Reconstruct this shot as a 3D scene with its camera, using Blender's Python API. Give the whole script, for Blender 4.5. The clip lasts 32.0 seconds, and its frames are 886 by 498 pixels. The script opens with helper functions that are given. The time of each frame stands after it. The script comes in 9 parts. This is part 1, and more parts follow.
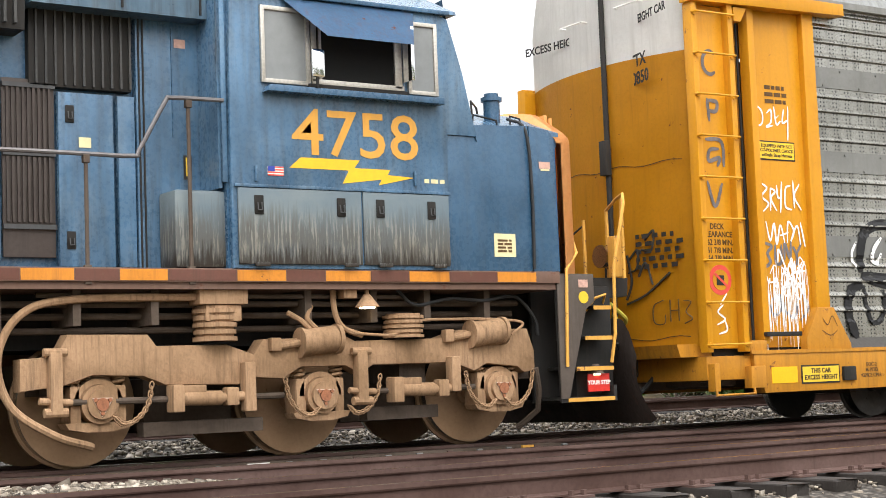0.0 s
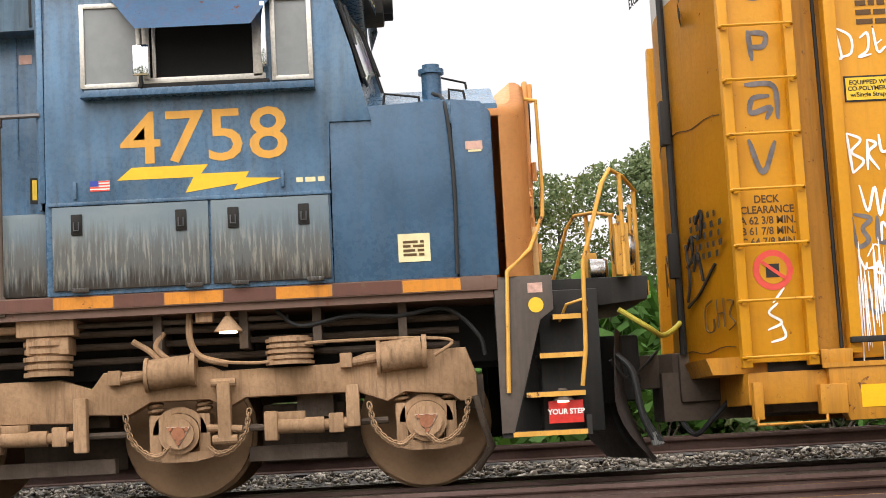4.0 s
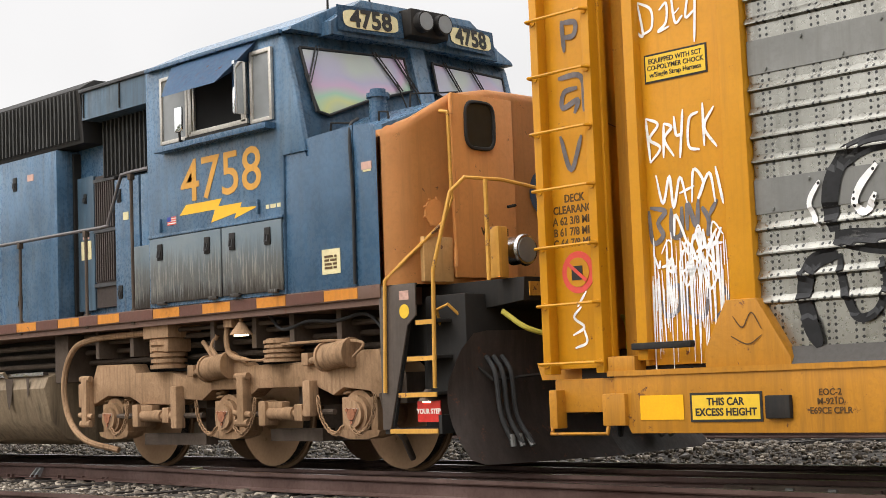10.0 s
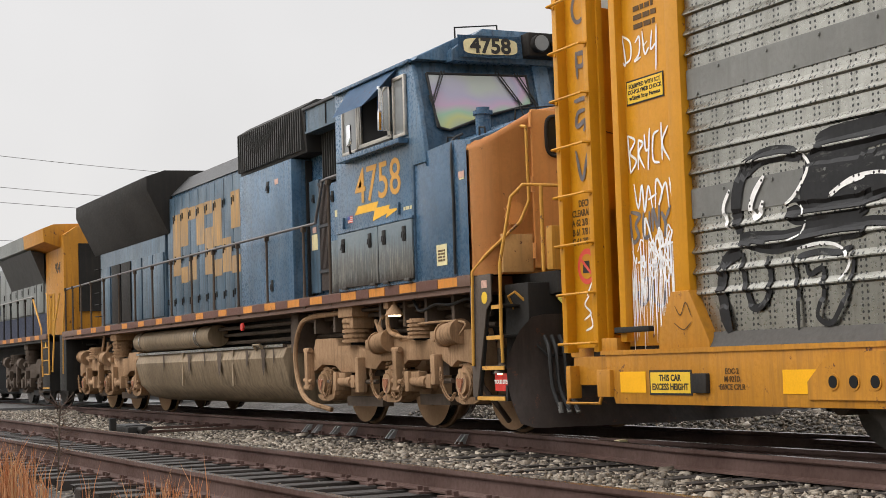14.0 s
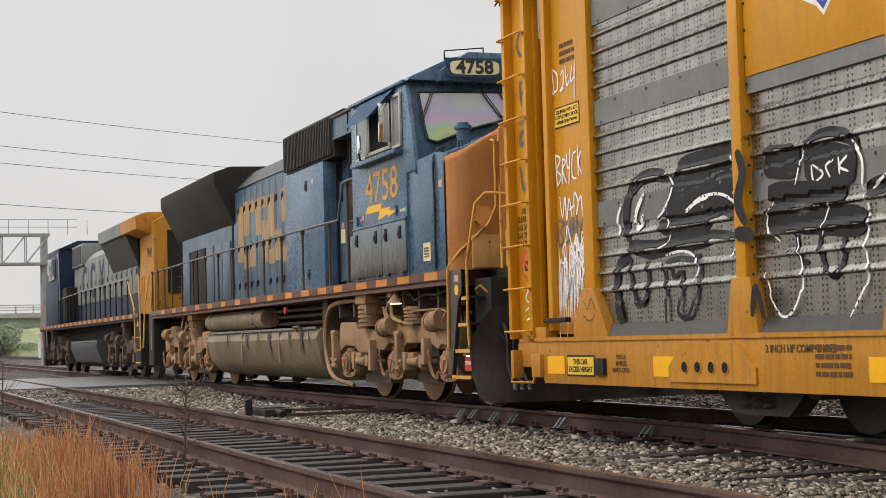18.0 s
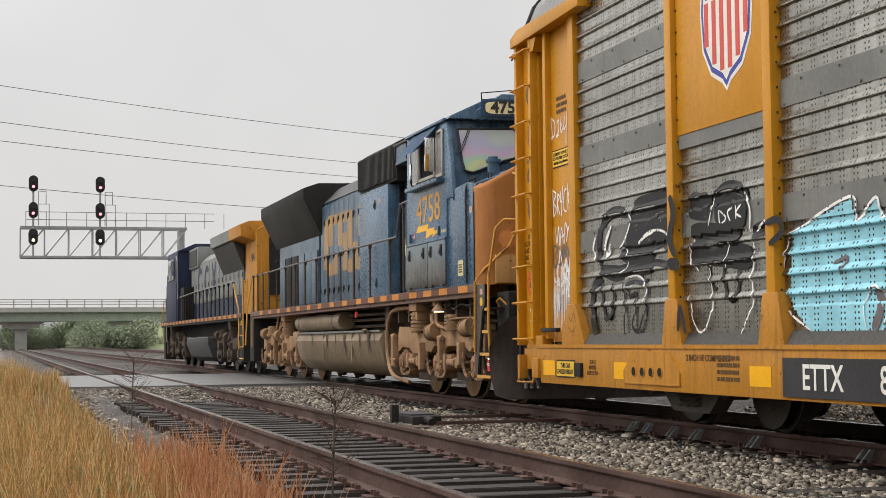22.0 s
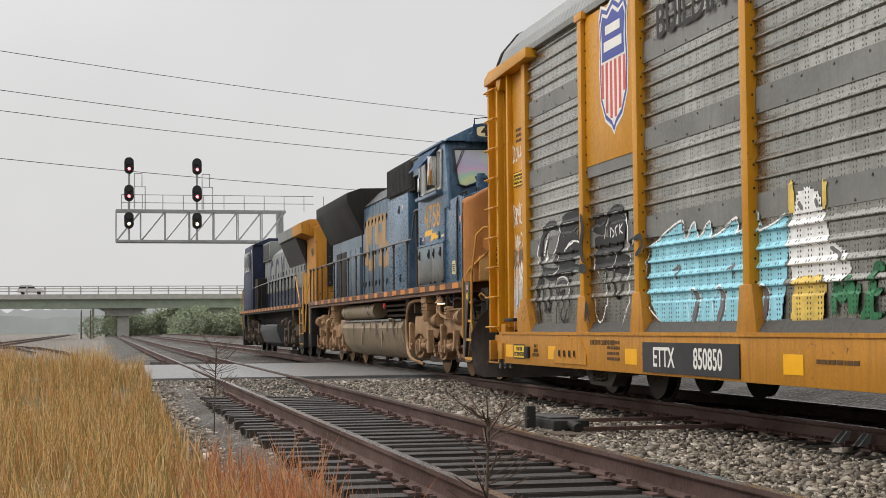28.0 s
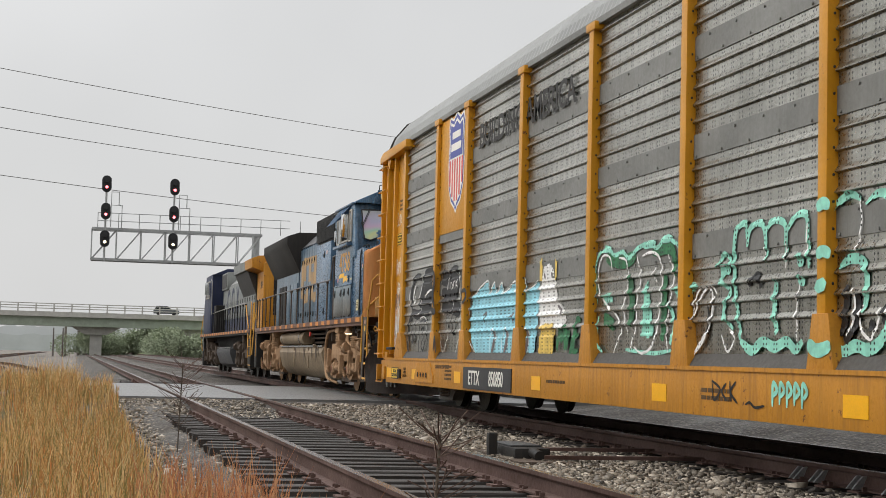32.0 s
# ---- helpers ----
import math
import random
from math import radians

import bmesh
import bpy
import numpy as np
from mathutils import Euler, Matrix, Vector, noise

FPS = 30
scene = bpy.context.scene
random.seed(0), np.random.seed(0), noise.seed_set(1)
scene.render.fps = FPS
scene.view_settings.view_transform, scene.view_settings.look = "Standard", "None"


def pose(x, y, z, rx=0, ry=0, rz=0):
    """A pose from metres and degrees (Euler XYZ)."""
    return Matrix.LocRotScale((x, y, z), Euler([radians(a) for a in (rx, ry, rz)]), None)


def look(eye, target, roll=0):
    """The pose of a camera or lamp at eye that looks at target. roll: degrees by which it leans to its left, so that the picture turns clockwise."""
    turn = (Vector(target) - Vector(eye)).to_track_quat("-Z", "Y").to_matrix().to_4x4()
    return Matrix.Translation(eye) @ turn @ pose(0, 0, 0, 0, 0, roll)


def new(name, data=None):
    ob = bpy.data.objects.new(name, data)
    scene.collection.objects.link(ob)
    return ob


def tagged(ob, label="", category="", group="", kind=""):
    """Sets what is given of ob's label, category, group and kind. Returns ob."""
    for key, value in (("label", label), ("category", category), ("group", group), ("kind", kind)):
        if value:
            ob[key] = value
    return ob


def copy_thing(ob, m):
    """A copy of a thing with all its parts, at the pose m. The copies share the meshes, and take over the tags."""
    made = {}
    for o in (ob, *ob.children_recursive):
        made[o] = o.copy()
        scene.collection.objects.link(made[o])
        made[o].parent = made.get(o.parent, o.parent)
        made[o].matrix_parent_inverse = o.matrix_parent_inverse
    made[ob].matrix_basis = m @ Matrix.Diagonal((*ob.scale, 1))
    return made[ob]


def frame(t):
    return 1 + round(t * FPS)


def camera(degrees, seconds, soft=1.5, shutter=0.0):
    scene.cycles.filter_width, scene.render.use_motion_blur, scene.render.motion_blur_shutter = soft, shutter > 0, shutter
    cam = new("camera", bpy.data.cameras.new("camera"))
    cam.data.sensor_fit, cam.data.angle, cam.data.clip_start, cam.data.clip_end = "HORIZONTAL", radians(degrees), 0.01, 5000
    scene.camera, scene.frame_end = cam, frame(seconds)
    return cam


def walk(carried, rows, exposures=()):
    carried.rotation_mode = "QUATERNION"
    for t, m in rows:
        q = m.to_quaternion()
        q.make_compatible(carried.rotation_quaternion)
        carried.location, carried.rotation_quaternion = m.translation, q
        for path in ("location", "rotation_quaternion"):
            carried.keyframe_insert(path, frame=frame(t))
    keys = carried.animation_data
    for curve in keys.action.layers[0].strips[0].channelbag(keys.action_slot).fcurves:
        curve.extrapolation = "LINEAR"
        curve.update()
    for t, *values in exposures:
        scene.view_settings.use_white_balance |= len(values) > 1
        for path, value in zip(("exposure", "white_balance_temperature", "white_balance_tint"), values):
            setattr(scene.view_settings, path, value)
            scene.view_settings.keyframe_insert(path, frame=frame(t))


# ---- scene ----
# The camera, on one lens, with a slow drift along the bank while it pans after the train.
cam = camera(32.0, 32.0, 0.55)
# seconds, x, y, z, yaw, pitch, roll
PATH = [
    (0.0, -5.04, -5.56, 0.62, -33.29, 4.90, 2.16),
    (0.5, -4.38, -5.88, 0.59, -29.07, 5.21, 2.60),
    (1.0, -3.74, -6.18, 0.55, -24.59, 5.54, 2.96),
    (1.5, -3.10, -6.41, 0.52, -20.92, 5.61, 3.18),
    (2.0, -2.48, -6.51, 0.49, -17.37, 5.71, 3.35),
    (2.5, -1.80, -6.37, 0.47, -13.95, 5.86, 3.49),
    (3.0, -1.00, -5.90, 0.47, -9.89, 6.15, 3.51),
    (3.5, -0.28, -5.67, 0.47, -5.50, 6.48, 3.32),
    (5.5, 2.39, -5.72, 0.46, 13.42, 6.61, 1.94),
    (6.0, 3.08, -5.62, 0.47, 18.97, 6.14, 1.68),
    (6.5, 3.74, -5.39, 0.50, 24.67, 5.59, 1.54),
    (7.0, 4.30, -5.06, 0.54, 30.10, 5.06, 1.56),
    (7.5, 4.67, -4.67, 0.59, 34.55, 4.72, 1.70),
    (8.0, 4.79, -4.23, 0.63, 37.74, 4.57, 1.87),
    (8.5, 4.65, -3.72, 0.68, 39.91, 4.57, 2.01),
    (9.0, 4.41, -3.22, 0.72, 41.87, 4.65, 2.09),
    (9.5, 4.07, -2.72, 0.76, 43.61, 4.84, 2.12),
    (10.0, 3.86, -2.29, 0.79, 46.12, 4.95, 2.15),
    (10.5, 3.72, -1.94, 0.81, 48.68, 4.96, 2.20),
    (11.0, 3.61, -1.67, 0.82, 51.19, 4.89, 2.26),
    (11.5, 3.55, -1.44, 0.82, 53.97, 4.71, 2.27),
    (12.0, 3.48, -1.24, 0.82, 56.89, 4.51, 2.22),
    (12.5, 3.31, -1.05, 0.81, 59.45, 4.38, 2.10),
    (13.0, 3.04, -0.89, 0.80, 61.50, 4.29, 1.95),
    (13.5, 2.83, -0.71, 0.80, 63.13, 4.15, 1.82),
    (14.0, 2.53, -0.58, 0.79, 64.12, 4.12, 1.80),
    (14.5, 2.23, -0.47, 0.80, 64.83, 4.07, 1.79),
    (16.5, 1.09, -0.11, 0.84, 67.50, 3.60, 1.58),
    (17.0, 0.78, -0.04, 0.85, 67.94, 3.47, 1.53),
    (17.5, 0.42, -0.01, 0.85, 68.35, 3.35, 1.54),
    (18.0, 0.16, 0.04, 0.86, 69.07, 3.28, 1.57),
    (18.5, -0.03, 0.11, 0.86, 69.85, 3.28, 1.54),
    (19.0, -0.26, 0.16, 0.87, 70.37, 3.28, 1.43),
    (19.5, -0.54, 0.19, 0.87, 70.83, 3.25, 1.29),
    (20.0, -0.87, 0.19, 0.88, 71.35, 3.27, 1.16),
    (20.5, -1.14, 0.23, 0.89, 71.98, 3.33, 1.01),
    (21.0, -1.38, 0.27, 0.90, 72.54, 3.36, 0.85),
    (21.5, -1.62, 0.29, 0.90, 73.12, 3.38, 0.71),
    (22.0, -1.83, 0.32, 0.90, 73.91, 3.36, 0.55),
    (22.5, -2.03, 0.37, 0.90, 74.60, 3.29, 0.43),
    (23.0, -2.30, 0.40, 0.90, 74.94, 3.24, 0.38),
    (23.5, -2.62, 0.43, 0.90, 75.12, 3.23, 0.37),
    (24.0, -2.92, 0.47, 0.90, 75.43, 3.24, 0.38),
    (24.5, -3.19, 0.55, 0.90, 75.83, 3.22, 0.42),
    (25.0, -3.51, 0.62, 0.90, 76.06, 3.27, 0.51),
    (25.5, -3.93, 0.64, 0.90, 76.38, 3.37, 0.60),
    (27.5, -5.37, 0.81, 0.91, 77.60, 2.93, 0.50),
    (28.0, -5.55, 0.86, 0.90, 77.58, 2.91, 0.48),
    (28.5, -5.61, 0.89, 0.90, 77.68, 2.96, 0.43),
    (29.0, -5.62, 0.90, 0.89, 77.70, 2.96, 0.30),
    (29.5, -5.59, 0.90, 0.89, 77.56, 2.95, 0.09),
    (30.0, -5.55, 0.91, 0.88, 77.26, 3.03, -0.22),
    (30.5, -5.50, 0.92, 0.88, 76.89, 3.32, -0.56),
    (31.0, -5.45, 0.92, 0.87, 76.64, 3.66, -0.89),
    (31.5, -5.42, 0.92, 0.86, 76.58, 3.95, -1.18),
    (32.0, -5.40, 0.92, 0.84, 76.61, 4.05, -1.47),
]
# seconds, stops, kelvin, tint
EXPOSURES = [(0.0, 0.90, 6450, 10), (1.5, 0.84, 6550, 11), (3.0, 0.76, 6620, 11.5), (4.5, 0.70, 6620, 11.5), (6.0, 0.64, 6600, 11.2), (8.0, 0.68, 6600, 11.2), (10.0, 0.48, 6600, 11), (13.0, 0.29, 6600, 11),
             (17.0, 0.12, 6600, 11), (25.0, 0.08, 6600, 10.5), (32.0, 0.03, 6500, 9.5)]
walk(cam, [(t, pose(x, y, z, 90 + p, r, w)) for t, x, y, z, w, p, r in PATH], EXPOSURES)
# How far the train has rolled along -x: seconds, metres.
ROLLED = [
    (0.0, -0.26),
    (1.0, -1.04),
    (2.0, -1.79),
    (3.0, -2.65),
    (3.5, -3.11),
    (5.5, -5.04),
    (6.0, -5.64),
    (7.0, -7.07),
    (8.0, -8.51),
    (9.0, -9.77),
    (10.0, -11.02),
    (11.0, -12.42),
    (12.0, -13.89),
    (13.0, -15.27),
    (14.0, -16.64),
    (14.5, -17.31),
    (16.5, -20.01),
    (17.0, -20.67),
    (18.0, -21.98),
    (19.0, -23.35),
    (20.0, -24.63),
    (21.0, -25.95),
    (22.0, -27.31),
    (23.0, -28.69),
    (24.0, -30.04),
    (25.0, -31.43),
    (25.5, -32.08),
    (27.5, -34.79),
    (28.0, -35.54),
    (29.0, -37.15),
    (30.0, -38.81),
    (31.0, -40.48),
    (32.0, -42.13),
]

# ---- light: an overcast, wet day ----
world = bpy.data.worlds.new("overcast_sky")
scene.world = world
world.use_nodes = True
wn, wl = world.node_tree.nodes, world.node_tree.links
SUN_UP, SUN_TURN = radians(48), radians(200)
sky = wn.new("ShaderNodeTexSky")
sky.sky_type = "NISHITA"
sky.sun_disc = False
sky.sun_elevation, sky.sun_rotation = SUN_UP, SUN_TURN
sky.dust_density = 4.0
scaled = wn.new("ShaderNodeVectorMath")
scaled.operation = "SCALE"
scaled.inputs["Scale"].default_value = 0.1
wl.new(sky.outputs[0], scaled.inputs[0])
wco = wn.new("ShaderNodeTexCoord")
wsep = wn.new("ShaderNodeSeparateXYZ")
wl.new(wco.outputs["Generated"], wsep.inputs[0])
up = wn.new("ShaderNodeMapRange")
up.interpolation_type = "SMOOTHSTEP"
up.inputs["From Min"].default_value, up.inputs["From Max"].default_value = 0.15, 1.0
up.inputs["To Min"].default_value, up.inputs["To Max"].default_value = 0.68, 1.55
wl.new(wsep.outputs[2], up.inputs["Value"])
cloud = wn.new("ShaderNodeTexNoise")
cloud.inputs["Scale"].default_value, cloud.inputs["Detail"].default_value = 2.2, 4.0
wl.new(wco.outputs["Generated"], cloud.inputs["Vector"])
cr = wn.new("ShaderNodeMapRange")
cr.inputs["From Min"].default_value, cr.inputs["From Max"].default_value = 0.3, 0.7
cr.inputs["To Min"].default_value, cr.inputs["To Max"].default_value = 0.89, 1.09
wl.new(cloud.outputs["Fac"], cr.inputs["Value"])
mul = wn.new("ShaderNodeMath")
mul.operation = "MULTIPLY"
wl.new(up.outputs[0], mul.inputs[0])
wl.new(cr.outputs[0], mul.inputs[1])
# the cloud is brighter round the hidden sun
toward = Vector((-12, -28, 28)).normalized()
dot = wn.new("ShaderNodeVectorMath")
dot.operation = "DOT_PRODUCT"
dot.inputs[1].default_value = toward
wl.new(wco.outputs["Generated"], dot.inputs[0])
veil = wn.new("ShaderNodeMapRange")
veil.interpolation_type = "SMOOTHSTEP"
veil.inputs["From Min"].default_value, veil.inputs["From Max"].default_value = 0.30, 1.0
veil.inputs["To Min"].default_value, veil.inputs["To Max"].default_value = 1.0, 1.9
wl.new(dot.outputs["Value"], veil.inputs["Value"])
lit = wn.new("ShaderNodeMath")
lit.operation = "MULTIPLY"
wl.new(mul.outputs[0], lit.inputs[0])
wl.new(veil.outputs[0], lit.inputs[1])
grey = wn.new("ShaderNodeVectorMath")
grey.operation = "SCALE"
grey.inputs[0].default_value = (1.0, 1.0, 1.0)
wl.new(lit.outputs[0], grey.inputs["Scale"])
both = wn.new("ShaderNodeMix")
both.data_type = "RGBA"
both.inputs["Factor"].default_value = 0.93
wl.new(scaled.outputs[0], both.inputs["A"])
wl.new(grey.outputs[0], both.inputs["B"])
wl.new(both.outputs["Result"], wn["Background"].inputs["Color"])
wn["Background"].inputs["Strength"].default_value = 1.0
sun = new("sun", bpy.data.lights.new("sun", "SUN"))
sun.data.energy, sun.data.angle, sun.data.color = 0.6, radians(25), (1.0, 0.97, 0.92)
sun.matrix_world = look((-12, -22, 28), (0, 6, 0))

# ---- helpers for meshes ----
ORIGIN = {}


def root_of(ob):
    while ob.parent:
        ob = ob.parent
    return ob


def thing(name, at, label, category, group=""):
    ob = new(name)
    ob.location = at
    ob.empty_display_size = 0.3
    ORIGIN[ob.name] = Vector(at)
    return tagged(ob, label, category, group)


def to_mesh(name, bm, material, smooth=None):
    me = bpy.data.meshes.new(name)
    bm.to_mesh(me)
    bm.free()
    for m in material if isinstance(material, (list, tuple)) else [material]:
        me.materials.append(m)
    if smooth:
        me.polygons.foreach_set("use_smooth", [True] * len(me.polygons))
        me.set_sharp_from_angle(angle=radians(smooth))
    return me


def part(name, bm, material, parent, label="", smooth=35):
    """One mesh object under a thing or a part; bm is in the coordinates of the plan."""
    bmesh.ops.recalc_face_normals(bm, faces=bm.faces)
    bmesh.ops.translate(bm, verts=bm.verts, vec=-ORIGIN[root_of(parent).name])
    ob = new(name, to_mesh(name, bm, material, smooth))
    ob.parent = parent
    return tagged(ob, label)


def single(name, bm, material, label, category, group="", kind="", smooth=35):
    bmesh.ops.recalc_face_normals(bm, faces=bm.faces)
    return tagged(new(name, to_mesh(name, bm, material, smooth)), label, category, group, kind)


def box(bm, x0, x1, y0, y1, z0, z1, bevel=0.0):
    vs = [bm.verts.new((x, y, z)) for x in (x0, x1) for y in (y0, y1) for z in (z0, z1)]
    fs = [bm.faces.new([vs[i] for i in q]) for q in
          ((0, 1, 3, 2), (4, 6, 7, 5), (0, 4, 5, 1), (2, 3, 7, 6), (0, 2, 6, 4), (1, 5, 7, 3))]
    if bevel:
        es = {e for f in fs for e in f.edges}
        bmesh.ops.bevel(bm, geom=list(es), offset=bevel, segments=2, affect="EDGES", profile=0.6)
    return bm


def B(*a, bevel=0.0):
    return box(bmesh.new(), *a, bevel=bevel)


def prism(bm, pts, y0, y1, axis="y", bevel=0.0):
    """A polygon of (x, z) pulled from y0 to y1 (axis y), or of (y, z) along x, or of (x, y) along z."""
    def at(p, d):
        return {"y": (p[0], d, p[1]), "x": (d, p[0], p[1]), "z": (p[0], p[1], d)}[axis]
    a = [bm.verts.new(at(p, y0)) for p in pts]
    b = [bm.verts.new(at(p, y1)) for p in pts]
    fs = [bm.faces.new(a), bm.faces.new(b[::-1])]
    n = len(pts)
    for i in range(n):
        fs.append(bm.faces.new((a[i], a[(i + 1) % n], b[(i + 1) % n], b[i])))
    if bevel:
        bmesh.ops.recalc_face_normals(bm, faces=fs)
        es = {e for f in fs[:2] for e in f.edges}
        bmesh.ops.bevel(bm, geom=list(es), offset=bevel, segments=2, affect="EDGES", profile=0.6)
    return bm


def P(pts, y0, y1, axis="y", bevel=0.0):
    return prism(bmesh.new(), pts, y0, y1, axis, bevel)


def rod(bm, a, b, r, r2=None, seg=10, caps=True):
    a, b = Vector(a), Vector(b)
    d = b - a
    m = Matrix.Translation((a + b) / 2) @ d.to_track_quat("Z", "Y").to_matrix().to_4x4()
    bmesh.ops.create_cone(bm, cap_ends=caps, segments=seg, radius1=r, radius2=r if r2 is None else r2,
                          depth=d.length, matrix=m)
    return bm


def R(a, b, r, r2=None, seg=10):
    return rod(bmesh.new(), a, b, r, r2, seg)


def tube(bm, pts, r, seg=8):
    """A bent pipe through pts."""
    pts = [Vector(p) for p in pts]
    rings = []
    ref = None
    for i, p in enumerate(pts):
        d = ((pts[min(i + 1, len(pts) - 1)] - p).normalized() + (p - pts[max(i - 1, 0)]).normalized()).normalized()
        if ref is None:
            ref = d.orthogonal().normalized()
        ref = (ref - d * ref.dot(d)).normalized()
        side = d.cross(ref)
        rings.append([bm.verts.new(p + ref * r * math.cos(t) + side * r * math.sin(t))
                      for t in (2 * math.pi * k / seg for k in range(seg))])
    for a, b in zip(rings, rings[1:]):
        for k in range(seg):
            bm.faces.new((a[k], a[(k + 1) % seg], b[(k + 1) % seg], b[k]))
    bm.faces.new(rings[0][::-1])
    bm.faces.new(rings[-1])
    return bm


def U(pts, r, seg=8):
    return tube(bmesh.new(), pts, r, seg)


def curve(pts, n=6):
    """Points of a smooth line through pts."""
    pts = [Vector(p) for p in pts]
    q = [pts[0] * 2 - pts[1]] + pts + [pts[-1] * 2 - pts[-2]]
    out = []
    for i in range(1, len(q) - 2):
        for k in range(n):
            t = k / n
            a, b, c, d = q[i - 1], q[i], q[i + 1], q[i + 2]
            out.append(0.5 * (2 * b + (c - a) * t + (2 * a - 5 * b + 4 * c - d) * t * t + (3 * b - a - 3 * c + d) * t ** 3))
    return out + [pts[-1]]


def ring_disc(bm, c, axis, r, depth, seg=24):
    c = Vector(c)
    v = Vector(axis).normalized() * depth / 2
    return rod(bm, c - v, c + v, r, seg=seg)


def lettering(name, words, size, m, material, parent, label="", extrude=0.0015, bold=0.0):
    """Words in the built-in font, laid flat by the pose m (the words' x to the right, y up)."""
    cu = bpy.data.curves.new(name, "FONT")
    cu.body, cu.size, cu.extrude, cu.offset = words, size, extrude, bold
    cu.align_x, cu.align_y = "CENTER", "CENTER"
    cu.resolution_u = 3
    ob = new(name, cu)
    me = bpy.data.meshes.new_from_object(ob.evaluated_get(bpy.context.evaluated_depsgraph_get()))
    bpy.data.objects.remove(ob)
    bpy.data.curves.remove(cu)
    me.name = name
    me.transform(Matrix.Translation(-ORIGIN[root_of(parent).name]) @ m)
    me.materials.clear()
    me.materials.append(material)
    ob = new(name, me)
    ob.parent = parent
    return tagged(ob, label)


def on_side(x, z, y, stretch=1.0):
    """The pose of lettering on a side that faces -y."""
    return pose(x, y, z, 90, 0, 0) @ Matrix.Diagonal((stretch, 1, 1, 1))


# ---- materials ----
def nodes_of(name):
    m = bpy.data.materials.new(name)
    m.use_nodes = True
    t = m.node_tree
    return m, t, t.nodes["Principled BSDF"]


def tex(t, kind, co, scale, detail=4.0, rough=0.55, stretch=(1, 1, 1)):
    mp = t.nodes.new("ShaderNodeMapping")
    mp.inputs["Scale"].default_value = stretch
    t.links.new(co, mp.inputs["Vector"])
    n = t.nodes.new(kind)
    n.inputs["Scale"].default_value = scale
    if kind == "ShaderNodeTexNoise":
        n.inputs["Detail"].default_value, n.inputs["Roughness"].default_value = detail, rough
    t.links.new(mp.outputs[0], n.inputs["Vector"])
    return n


def ramp(t, fac, lo, hi, a=0.0, b=1.0):
    n = t.nodes.new("ShaderNodeMapRange")
    n.inputs["From Min"].default_value, n.inputs["From Max"].default_value = lo, hi
    n.inputs["To Min"].default_value, n.inputs["To Max"].default_value = a, b
    t.links.new(fac, n.inputs["Value"])
    return n.outputs[0]


def mix(t, fac, a, b, mode="MIX"):
    n = t.nodes.new("ShaderNodeMix")
    n.data_type, n.blend_type = "RGBA", mode
    for key, v in (("Factor", fac), ("A", a), ("B", b)):
        if isinstance(v, (int, float)):
            n.inputs[key].default_value = v
        elif isinstance(v, tuple):
            n.inputs[key].default_value = (*v, 1)
        else:
            t.links.new(v, n.inputs[key])
    return n.outputs["Result"]


def maths(t, op, a, b=None):
    n = t.nodes.new("ShaderNodeMath")
    n.operation = op
    for i, v in enumerate((a, b)):
        if v is None:
            continue
        if isinstance(v, (int, float)):
            n.inputs[i].default_value = v
        else:
            t.links.new(v, n.inputs[i])
    return n.outputs[0]


